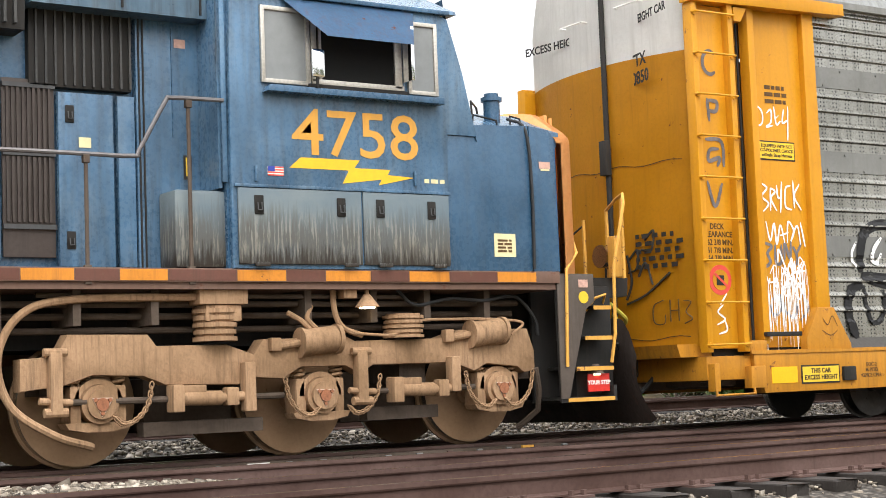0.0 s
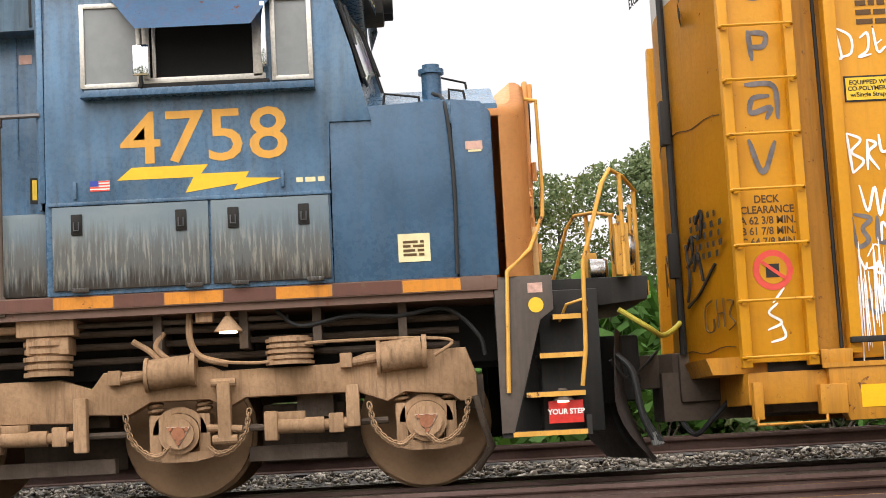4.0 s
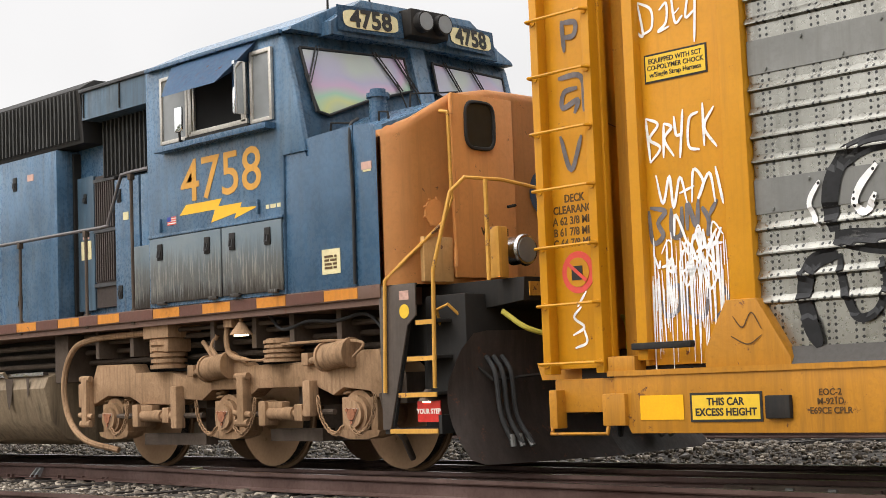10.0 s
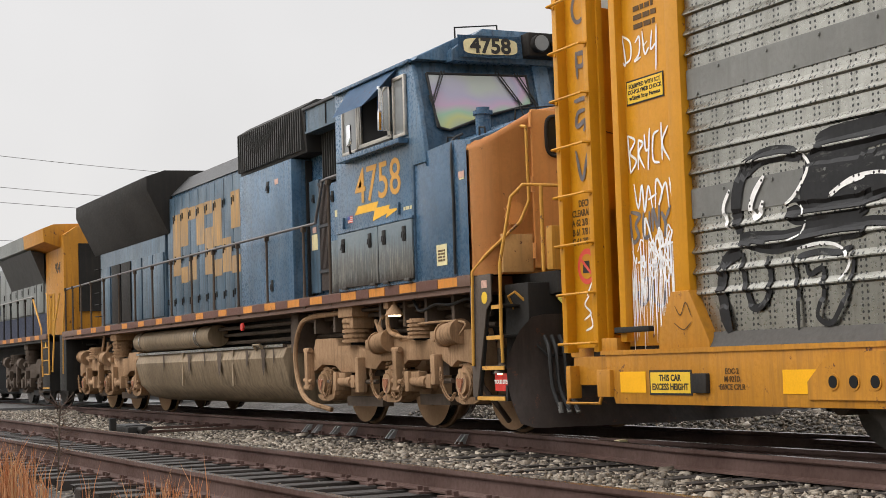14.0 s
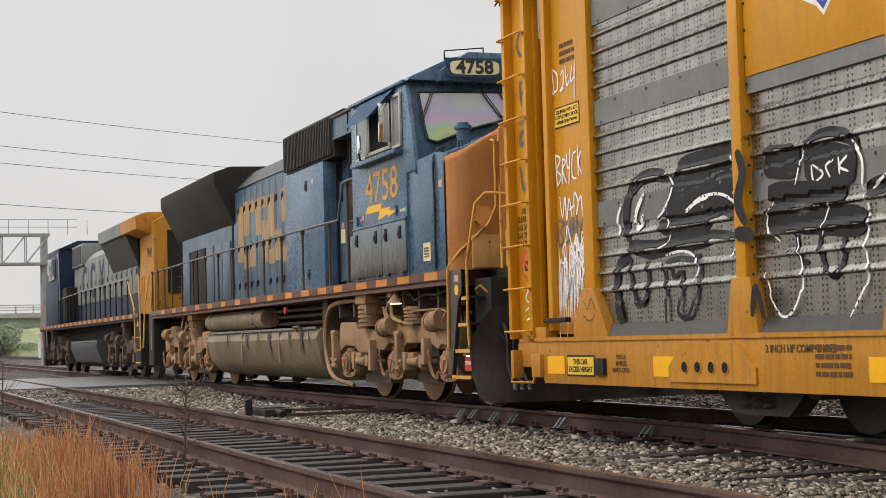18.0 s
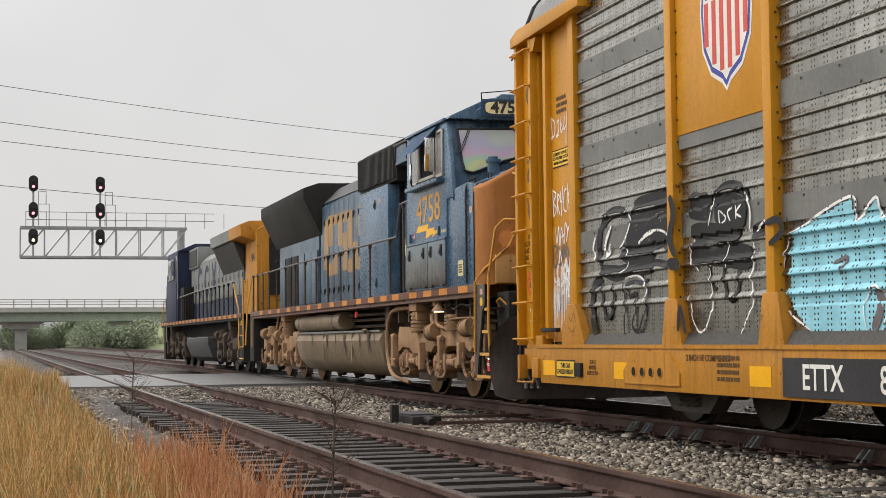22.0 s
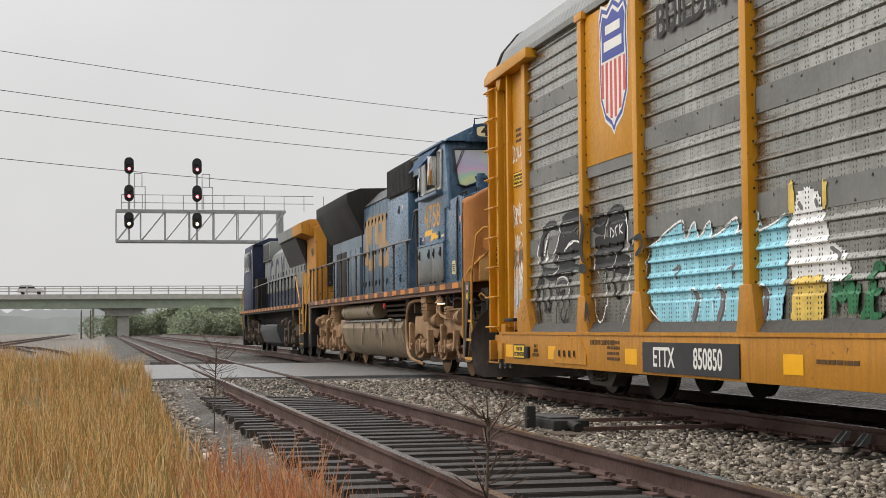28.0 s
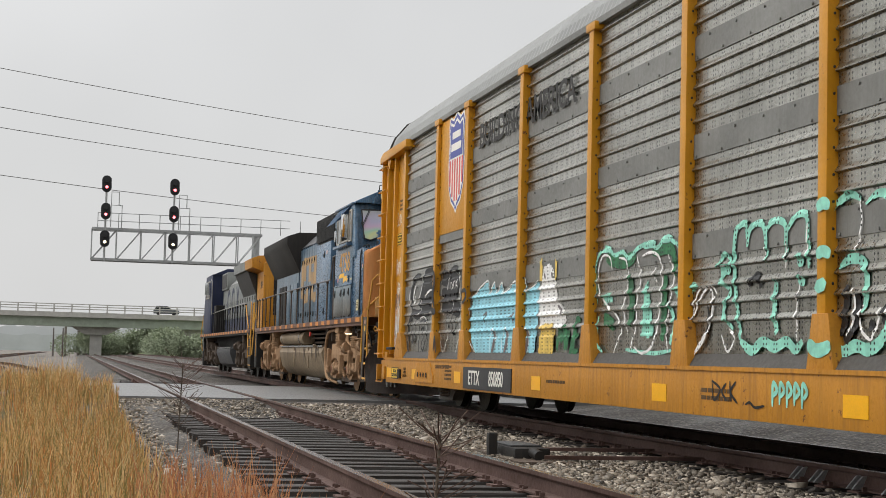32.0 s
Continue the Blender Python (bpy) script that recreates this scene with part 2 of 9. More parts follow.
def painted(name, colour, dirt=(0.10, 0.08, 0.06), amount=0.35, rough=0.45, metal=0.0, streaks=0.5, chips=0.0,
            chip=(0.12, 0.05, 0.03), bump=0.15, spread=1.0, fade=0.12, gloss=0.3, bloom=None, speck=0.35):
    """Paint on steel: faded in clouds, run down with streaks of dirt, chipped."""
    m, t, bsdf = nodes_of(name)
    co = t.nodes.new("ShaderNodeTexCoord").outputs["Object"]
    big = tex(t, "ShaderNodeTexNoise", co, 0.9 * spread, 5, 0.6)
    run = tex(t, "ShaderNodeTexNoise", co, 3.0 * spread, 6, 0.65, (4.5, 4.5, 0.35))
    fine = tex(t, "ShaderNodeTexNoise", co, 26.0, 5, 0.6)
    light = tuple(min(1, c * (1 + fade) + fade * 0.1) for c in colour)
    dark = tuple(c * (1 - fade) for c in colour)
    col = mix(t, ramp(t, big.outputs["Fac"], 0.3, 0.7), dark, light)
    if bloom:
        # chalky sun-bleached smears
        smear = tex(t, "ShaderNodeTexNoise", co, 1.7, 6, 0.7, (1.6, 1.6, 0.7))
        col = mix(t, ramp(t, smear.outputs["Fac"], 0.50, 0.74, 0.0, 0.55), col, bloom)
    d = maths(t, "MULTIPLY", ramp(t, run.outputs["Fac"], 0.62 - 0.3 * streaks, 0.85 - 0.2 * streaks),
              ramp(t, big.outputs["Fac"], 0.25, 0.75, 0.35, 1.0))
    d = maths(t, "MULTIPLY", d, amount)
    d2 = maths(t, "MULTIPLY", ramp(t, fine.outputs["Fac"], 0.45, 0.75), amount * speck)
    d = maths(t, "MAXIMUM", d, d2)
    col = mix(t, d, col, dirt)
    if chips:
        c = ramp(t, tex(t, "ShaderNodeTexNoise", co, 7.0, 8, 0.72).outputs["Fac"], 0.66 - 0.1 * chips, 0.70 - 0.1 * chips)
        col = mix(t, c, col, chip)
    t.links.new(col, bsdf.inputs["Base Color"])
    t.links.new(ramp(t, fine.outputs["Fac"], 0.3, 0.7, rough - 0.08, rough + 0.12), bsdf.inputs["Roughness"])
    bsdf.inputs["Metallic"].default_value = metal
    bsdf.inputs["Specular IOR Level"].default_value = gloss
    bp = t.nodes.new("ShaderNodeBump")
    bp.inputs["Strength"].default_value, bp.inputs["Distance"].default_value = bump, 0.01
    t.links.new(fine.outputs["Fac"], bp.inputs["Height"])
    t.links.new(bp.outputs[0], bsdf.inputs["Normal"])
    return m


def plain(name, colour, rough=0.6, metal=0.0, grain=40.0, vary=0.2, bump=0.1, gloss=0.35):
    m, t, bsdf = nodes_of(name)
    co = t.nodes.new("ShaderNodeTexCoord").outputs["Object"]
    n = tex(t, "ShaderNodeTexNoise", co, grain, 5, 0.6)
    n2 = tex(t, "ShaderNodeTexNoise", co, grain / 12, 3, 0.6)
    f = maths(t, "MULTIPLY", maths(t, "ADD", n.outputs["Fac"], n2.outputs["Fac"]), 0.5)
    t.links.new(mix(t, ramp(t, f, 0.35, 0.65), tuple(c * (1 - vary) for c in colour),
                    tuple(min(1, c * (1 + vary)) for c in colour)), bsdf.inputs["Base Color"])
    bsdf.inputs["Roughness"].default_value, bsdf.inputs["Metallic"].default_value = rough, metal
    bsdf.inputs["Specular IOR Level"].default_value = gloss
    bp = t.nodes.new("ShaderNodeBump")
    bp.inputs["Strength"].default_value, bp.inputs["Distance"].default_value = bump, 0.01
    t.links.new(n.outputs["Fac"], bp.inputs["Height"])
    t.links.new(bp.outputs[0], bsdf.inputs["Normal"])
    return m


def pieces(name, colours, rough=0.8, grain=60.0, bump=0.3, thin=0.0):
    """Stones, leaves, blades: every piece takes a tint of its own."""
    m, t, bsdf = nodes_of(name)
    geo = t.nodes.new("ShaderNodeNewGeometry")
    cr = t.nodes.new("ShaderNodeValToRGB")
    cr.color_ramp.elements[0].color = (*colours[0], 1)
    cr.color_ramp.elements[1].color = (*colours[-1], 1)
    for i, c in enumerate(colours[1:-1]):
        e = cr.color_ramp.elements.new((i + 1) / (len(colours) - 1))
        e.color = (*c, 1)
    t.links.new(geo.outputs["Random Per Island"], cr.inputs["Fac"])
    co = t.nodes.new("ShaderNodeTexCoord").outputs["Object"]
    n = tex(t, "ShaderNodeTexNoise", co, grain, 4, 0.6)
    col = mix(t, 0.55, cr.outputs["Color"], mix(t, ramp(t, n.outputs["Fac"], 0.3, 0.7), (0.45, 0.45, 0.45), (1, 1, 1)), "MULTIPLY")
    t.links.new(col, bsdf.inputs["Base Color"])
    bsdf.inputs["Roughness"].default_value = rough
    bsdf.inputs["Specular IOR Level"].default_value = 0.25
    bp = t.nodes.new("ShaderNodeBump")
    bp.inputs["Strength"].default_value, bp.inputs["Distance"].default_value = bump, 0.01
    t.links.new(n.outputs["Fac"], bp.inputs["Height"])
    t.links.new(bp.outputs[0], bsdf.inputs["Normal"])
    if thin:
        # light passes through thin blades and leaves
        through_light = t.nodes.new("ShaderNodeBsdfTranslucent")
        t.links.new(col, through_light.inputs["Color"])
        blend = t.nodes.new("ShaderNodeMixShader")
        blend.inputs[0].default_value = thin
        t.links.new(bsdf.outputs[0], blend.inputs[1])
        t.links.new(through_light.outputs[0], blend.inputs[2])
        t.links.new(blend.outputs[0], t.nodes["Material Output"].inputs["Surface"])
    return m


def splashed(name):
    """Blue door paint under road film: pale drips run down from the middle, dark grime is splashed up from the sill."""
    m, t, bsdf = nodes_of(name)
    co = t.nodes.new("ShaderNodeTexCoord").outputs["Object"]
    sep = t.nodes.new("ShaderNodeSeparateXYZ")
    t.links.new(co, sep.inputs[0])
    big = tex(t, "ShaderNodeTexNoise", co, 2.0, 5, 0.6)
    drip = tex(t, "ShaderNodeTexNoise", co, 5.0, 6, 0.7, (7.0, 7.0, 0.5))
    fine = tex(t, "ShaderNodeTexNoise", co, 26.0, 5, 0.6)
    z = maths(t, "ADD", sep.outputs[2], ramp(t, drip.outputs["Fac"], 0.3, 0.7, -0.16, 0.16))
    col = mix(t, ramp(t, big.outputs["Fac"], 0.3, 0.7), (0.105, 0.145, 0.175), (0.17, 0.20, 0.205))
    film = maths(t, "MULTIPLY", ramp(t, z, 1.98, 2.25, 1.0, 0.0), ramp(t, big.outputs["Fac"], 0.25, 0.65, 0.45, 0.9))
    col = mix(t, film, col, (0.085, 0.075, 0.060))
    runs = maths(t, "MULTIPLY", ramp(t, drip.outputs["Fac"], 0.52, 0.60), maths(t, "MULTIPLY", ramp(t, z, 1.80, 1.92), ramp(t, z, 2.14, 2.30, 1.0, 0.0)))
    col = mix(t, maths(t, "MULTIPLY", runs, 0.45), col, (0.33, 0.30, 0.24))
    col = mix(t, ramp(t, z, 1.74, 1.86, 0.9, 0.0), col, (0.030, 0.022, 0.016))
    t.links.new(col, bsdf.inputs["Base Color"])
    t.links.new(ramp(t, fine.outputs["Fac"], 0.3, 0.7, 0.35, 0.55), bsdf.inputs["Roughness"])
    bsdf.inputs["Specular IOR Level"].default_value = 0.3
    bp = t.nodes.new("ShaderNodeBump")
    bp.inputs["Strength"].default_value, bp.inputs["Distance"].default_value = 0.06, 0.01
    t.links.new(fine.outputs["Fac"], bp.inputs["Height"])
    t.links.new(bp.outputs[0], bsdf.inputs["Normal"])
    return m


BLUE = painted("weathered_blue_paint", (0.052, 0.128, 0.222), (0.030, 0.030, 0.030), 0.85, 0.27, streaks=0.68, fade=0.4, bump=0.01, bloom=(0.20, 0.275, 0.34), gloss=0.4, speck=0.08)
BLUE_HOOD = painted("dulled_blue_hood_paint", (0.055, 0.108, 0.160), (0.026, 0.026, 0.026), 0.9, 0.34, streaks=0.75, fade=0.4, bump=0.01, bloom=(0.17, 0.22, 0.25), speck=0.1)
BLUE_DEEP = painted("dark_and_shaded_blue_paint", (0.028, 0.088, 0.165), (0.03, 0.03, 0.03), 0.65, 0.26, streaks=0.5, fade=0.35, bump=0.01, gloss=0.45, speck=0.08)
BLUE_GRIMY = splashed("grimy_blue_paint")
NAVY = painted("navy_paint", (0.010, 0.017, 0.05), (0.03, 0.03, 0.03), 0.5, 0.5, gloss=0.25)
GREY_PAINT = painted("weathered_grey_paint", (0.20, 0.21, 0.20), (0.06, 0.055, 0.045), 0.6, 0.5)
YELLOW_NOSE = painted("orange_yellow_paint", (0.68, 0.30, 0.09), (0.14, 0.075, 0.035), 0.35, 0.45, streaks=0.4, chips=0.15)
YELLOW_LETTER = painted("faded_yellow_lettering", (0.66, 0.32, 0.045), (0.22, 0.17, 0.10), 0.55, 0.5)
YELLOW_LOGO = painted("worn_yellow_lettering", (0.48, 0.26, 0.065), (0.10, 0.13, 0.15), 1.0, 0.55, streaks=0.95, fade=0.3)
RACK_YELLOW = painted("rack_yellow_paint", (0.56, 0.245, 0.004), (0.19, 0.085, 0.02), 0.42, 0.38, streaks=0.4, chips=0.12, chip=(0.15, 0.05, 0.02))
RACK_YELLOW_WORN = painted("worn_rack_yellow_paint", (0.47, 0.20, 0.011), (0.11, 0.05, 0.02), 0.7, 0.5, streaks=0.6, chips=0.45, chip=(0.12, 0.045, 0.02))
REFLECTOR = plain("yellow_reflective_tape", (0.85, 0.42, 0.01), 0.3, 0, 60, 0.08)
SILL_ORANGE = painted("orange_reflective_tape", (0.60, 0.22, 0.018), (0.11, 0.05, 0.026), 0.75, 0.45, chips=0.5, chip=(0.10, 0.045, 0.03))
SILL_RED = painted("faded_red_reflective_tape", (0.115, 0.042, 0.027), (0.055, 0.035, 0.024), 0.7, 0.5, chips=0.4, chip=(0.13, 0.075, 0.045))
SILL_RUST = painted("rusty_dusted_sill_paint", (0.15, 0.085, 0.06), (0.07, 0.05, 0.04), 0.7, 0.65, chips=0.5)
RAIL_YELLOW = painted("chipped_yellow_grab_iron_paint", (0.60, 0.31, 0.05), (0.14, 0.06, 0.03), 0.4, 0.5, chips=0.5, spread=3)
WHITE = painted("grubby_white_paint", (0.74, 0.72, 0.68), (0.30, 0.26, 0.2), 0.3, 0.5)
GALV = painted("weathered_galvanised_steel", (0.40, 0.405, 0.385), (0.10, 0.095, 0.08), 0.55, 0.42, 0.35, streaks=0.55, fade=0.25)
GALV_BAND = painted("dull_galvanised_band", (0.19, 0.19, 0.178), (0.09, 0.085, 0.07), 0.5, 0.5, 0.3, streaks=0.5, fade=0.2)
ROOF_STEEL = painted("galvanised_roof_steel", (0.22, 0.225, 0.22), (0.14, 0.13, 0.11), 0.5, 0.5, 0.3)
BLACK = painted("sooty_black_paint", (0.016, 0.015, 0.014), (0.055, 0.044, 0.034), 0.6, 0.6, chips=0.0, gloss=0.15)
BLACK_PANEL = plain("black_stencil_panel", (0.03, 0.03, 0.032), 0.5, 0, 30, 0.3)
LOUVRE = painted("rusty_dark_louvre_steel", (0.055, 0.042, 0.036), (0.02, 0.018, 0.016), 0.6, 0.6)
STEP_PLATE = painted("dusty_dark_step_plate", (0.085, 0.064, 0.050), (0.035, 0.03, 0.026), 0.7, 0.5, streaks=0.6, fade=0.3)
SOOT = painted("sooty_grey_steel", (0.055, 0.056, 0.058), (0.02, 0.018, 0.016), 0.6, 0.55)
GRILLE = plain("dark_grille_steel", (0.055, 0.054, 0.052), 0.6, 0.3, 50, 0.3)
DARK_VOID = plain("black_for_dark_inside", (0.006, 0.006, 0.006), 0.9)
DUST = painted("dust_caked_steel", (0.33, 0.200, 0.108), (0.060, 0.038, 0.024), 0.95, 0.85, streaks=0.5, fade=0.3, bump=0.4, spread=1.8, gloss=0.12)
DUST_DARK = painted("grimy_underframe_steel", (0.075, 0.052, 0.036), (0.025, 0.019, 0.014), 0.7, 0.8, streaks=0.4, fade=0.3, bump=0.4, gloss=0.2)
TANK = painted("dusty_fuel_tank_steel", (0.25, 0.185, 0.115), (0.05, 0.038, 0.027), 0.85, 0.6, streaks=0.7, fade=0.25, gloss=0.2)
WHEEL = painted("dust_coated_wheel_steel", (0.31, 0.19, 0.105), (0.14, 0.085, 0.05), 0.6, 0.8, streaks=0.2, fade=0.2, gloss=0.12)
WHEEL_GREY = painted("dark_wheel_steel", (0.085, 0.074, 0.064), (0.03, 0.027, 0.025), 0.5, 0.6, 0.3)
TREAD = plain("polished_steel", (0.45, 0.44, 0.43), 0.25, 1.0, 30, 0.15)
RUST = painted("rusty_rail_steel", (0.076, 0.040, 0.031), (0.024, 0.015, 0.012), 0.7, 0.65, streaks=0.2, fade=0.3, bump=0.3, gloss=0.15)
RAIL_TOP = plain("wet_polished_rail", (0.20, 0.165, 0.145), 0.25, 0.8, 25, 0.2)
HUB_RUST = plain("rusty_bearing_cap", (0.30, 0.12, 0.06), 0.7, 0.2, 40, 0.35)
CHALK = plain("chalk_white_marks", (0.46, 0.33, 0.25), 0.8)
CHROME = plain("aluminium_window_frame", (0.50, 0.47, 0.42), 0.45, 0.7, 40, 0.25)
RUBBER = plain("black_rubber_hose", (0.02, 0.02, 0.02), 0.6)
HOSE_YELLOW = plain("yellow_hose", (0.42, 0.36, 0.05), 0.6)
RED = plain("red_sign_paint", (0.55, 0.03, 0.02), 0.45)
WARN = plain("faded_red_and_cream_label", (0.56, 0.34, 0.27), 0.5, 0, 30, 0.3)
SIGN_WHITE = plain("white_vinyl", (0.78, 0.76, 0.70), 0.5, 0, 20, 0.08)
CREAM = plain("aged_cream_placard", (0.66, 0.58, 0.33), 0.6, 0, 18, 0.15)
INK = plain("black_ink", (0.02, 0.018, 0.016), 0.6)
INK_FADED = plain("faded_stencil_ink", (0.09, 0.045, 0.012), 0.6)
SIGN_YELLOW = plain("yellow_sign_vinyl", (0.72, 0.46, 0.03), 0.45, 0, 20, 0.1)
BADGE_BLUE = plain("blue_badge_enamel", (0.03, 0.05, 0.30), 0.4, 0, 20, 0.1)
BADGE_RED = plain("red_badge_enamel", (0.62, 0.07, 0.05), 0.4, 0, 20, 0.1)
SPRAY_GREY = plain("grey_blue_spray_paint", (0.15, 0.13, 0.13), 0.5, 0, 12, 0.45)
SPRAY_MAROON = plain("maroon_stencil_paint", (0.20, 0.02, 0.02), 0.5, 0, 8, 0.2)
CONCRETE = painted("weathered_concrete", (0.40, 0.39, 0.36), (0.18, 0.17, 0.15), 0.5, 0.85, streaks=0.6)
GIRDER = painted("pale_green_girder_paint", (0.26, 0.30, 0.24), (0.12, 0.12, 0.1), 0.4, 0.6)
GALV_SIGNAL = plain("galvanised_gantry_steel", (0.33, 0.34, 0.34), 0.5, 0.4)
SIGNAL_BLACK = plain("matt_black_signal_housing", (0.02, 0.02, 0.022), 0.6)
WIRE = plain("grey_power_cable", (0.20, 0.20, 0.20), 0.6)


def reflection_tinted_glass():
    """A laminated windscreen with iridescent reflections put into its colour as pastel bands."""
    m, t, bsdf = nodes_of("reflection_tinted_windscreen")
    co = t.nodes.new("ShaderNodeTexCoord").outputs["Object"]
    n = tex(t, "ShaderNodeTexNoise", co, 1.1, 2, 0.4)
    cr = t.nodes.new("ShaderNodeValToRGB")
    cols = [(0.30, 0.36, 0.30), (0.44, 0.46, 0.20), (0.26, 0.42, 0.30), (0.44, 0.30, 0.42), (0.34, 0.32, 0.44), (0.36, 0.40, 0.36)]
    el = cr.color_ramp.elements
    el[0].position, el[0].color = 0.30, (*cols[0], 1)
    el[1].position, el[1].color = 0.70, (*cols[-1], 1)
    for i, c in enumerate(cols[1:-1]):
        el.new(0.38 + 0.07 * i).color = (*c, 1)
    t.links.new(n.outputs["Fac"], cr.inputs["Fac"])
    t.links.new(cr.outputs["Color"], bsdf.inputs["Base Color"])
    bsdf.inputs["Roughness"].default_value = 0.12
    bsdf.inputs["Specular IOR Level"].default_value = 0.7
    return m


GLASS_REFLECTION_TINT = reflection_tinted_glass()
GLASS_DULL = plain("dusty_side_window", (0.20, 0.21, 0.21), 0.25, 0, 10, 0.12, 0.02, 0.5)
GLASS_DARK = plain("dark_tinted_window", (0.02, 0.025, 0.025), 0.08, 0, 10, 0.2, 0.0, 0.5)
MIRROR = plain("mirror_glass", (0.85, 0.86, 0.86), 0.08, 1.0, 5, 0.02, 0.0)


def glow(name, colour, strength):
    m, t, bsdf = nodes_of(name)
    bsdf.inputs["Base Color"].default_value = (*colour, 1)
    bsdf.inputs["Emission Color"].default_value = (*colour, 1)
    bsdf.inputs["Emission Strength"].default_value = strength
    return m


LAMP_WARM = glow("warm_step_lamp", (1.0, 0.8, 0.5), 4.0)
LAMP_RED = glow("red_signal_light", (1.0, 0.12, 0.14), 6.0)


def punched(t, sep):
    """Holes: twin columns every 0.21 m, one row every 0.046 m."""
    u = maths(t, "MODULO", maths(t, "ADD", sep.outputs[0], 100.0), 0.21)
    near = maths(t, "MINIMUM", maths(t, "ABSOLUTE", maths(t, "SUBTRACT", u, 0.05)), maths(t, "ABSOLUTE", maths(t, "SUBTRACT", u, 0.105)))
    v = maths(t, "MODULO", maths(t, "ADD", sep.outputs[2], 100.0), 0.046)
    v = maths(t, "ABSOLUTE", maths(t, "SUBTRACT", v, 0.023))
    d = maths(t, "POWER", maths(t, "ADD", maths(t, "MULTIPLY", near, near), maths(t, "MULTIPLY", v, v)), 0.5)
    return ramp(t, d, 0.0100, 0.0125, 1.0, 0.0)


def sprayed(name, colour, grain, vary, holes=True):
    """Spray paint that leaves the sheet's holes open and thins out in patches."""
    m, t, bsdf = nodes_of(name)
    co = t.nodes.new("ShaderNodeTexCoord").outputs["Object"]
    sep = t.nodes.new("ShaderNodeSeparateXYZ")
    t.links.new(co, sep.inputs[0])
    n = tex(t, "ShaderNodeTexNoise", co, grain, 5, 0.6)
    worn = tex(t, "ShaderNodeTexNoise", co, 5.0, 7, 0.7, (0.6, 0.6, 2.2))
    col = mix(t, ramp(t, n.outputs["Fac"], 0.35, 0.65), tuple(c * (1 - vary) for c in colour), tuple(min(1, c * (1 + vary)) for c in colour))
    col = mix(t, ramp(t, worn.outputs["Fac"], 0.61, 0.69, 0.0, 0.4), col, (0.20, 0.195, 0.18))
    if holes:
        col = mix(t, punched(t, sep), col, (0.008, 0.008, 0.008))
    t.links.new(col, bsdf.inputs["Base Color"])
    bsdf.inputs["Roughness"].default_value = 0.5
    bsdf.inputs["Specular IOR Level"].default_value = 0.3
    return m


SPRAY_WHITE = sprayed("white_spray_paint", (0.80, 0.79, 0.77), 12, 0.12)
SPRAY_BLACK = sprayed("black_spray_paint", (0.010, 0.010, 0.011), 12, 0.4)
SPRAY_CYAN = sprayed("pale_blue_spray_paint", (0.28, 0.60, 0.70), 6, 0.15)
SPRAY_GREEN = sprayed("dark_green_spray_paint", (0.02, 0.13, 0.05), 8, 0.4)
SPRAY_MINT = sprayed("mint_spray_paint", (0.26, 0.62, 0.49), 8, 0.2)
SPRAY_YELLOW = sprayed("yellow_spray_paint", (0.66, 0.46, 0.10), 8, 0.2)


# the same paints where they lie on plain steel
ON_PLAIN = {SPRAY_WHITE: sprayed("white_paint_on_steel", (0.80, 0.79, 0.77), 12, 0.12, False), SPRAY_BLACK: sprayed("black_paint_on_steel", (0.010, 0.010, 0.011), 12, 0.4, False),
            SPRAY_MINT: sprayed("mint_paint_on_steel", (0.26, 0.62, 0.49), 8, 0.2, False)}


def perforated():
    """Galvanised panel steel with rows of punched holes."""
    m, t, bsdf = nodes_of("perforated_galvanised_steel")
    co = t.nodes.new("ShaderNodeTexCoord").outputs["Object"]
    sep = t.nodes.new("ShaderNodeSeparateXYZ")
    t.links.new(co, sep.inputs[0])
    big = tex(t, "ShaderNodeTexNoise", co, 0.8, 5, 0.6)
    run = tex(t, "ShaderNodeTexNoise", co, 2.6, 6, 0.65, (4.0, 4.0, 0.4))
    fine = tex(t, "ShaderNodeTexNoise", co, 30.0, 5, 0.6)
    col = mix(t, ramp(t, big.outputs["Fac"], 0.3, 0.7), (0.25, 0.245, 0.215), (0.46, 0.450, 0.408))
    col = mix(t, ramp(t, run.outputs["Fac"], 0.48, 0.78, 0.0, 0.6), col, (0.12, 0.115, 0.10))
    hole = punched(t, sep)
    col = mix(t, hole, col, (0.012, 0.012, 0.012))
    t.links.new(col, bsdf.inputs["Base Color"])
    t.links.new(ramp(t, fine.outputs["Fac"], 0.3, 0.7, 0.22, 0.40), bsdf.inputs["Roughness"])
    t.links.new(maths(t, "MULTIPLY", maths(t, "SUBTRACT", 1.0, hole), 0.95), bsdf.inputs["Metallic"])
    bp = t.nodes.new("ShaderNodeBump")
    bp.inputs["Strength"].default_value, bp.inputs["Distance"].default_value = 0.12, 0.01
    t.links.new(fine.outputs["Fac"], bp.inputs["Height"])
    t.links.new(bp.outputs[0], bsdf.inputs["Normal"])
    return m


PERF = perforated()

# ---- the ground, the tracks and the crossing ----
FAR_RISE = 0.24    # the farther track lies higher


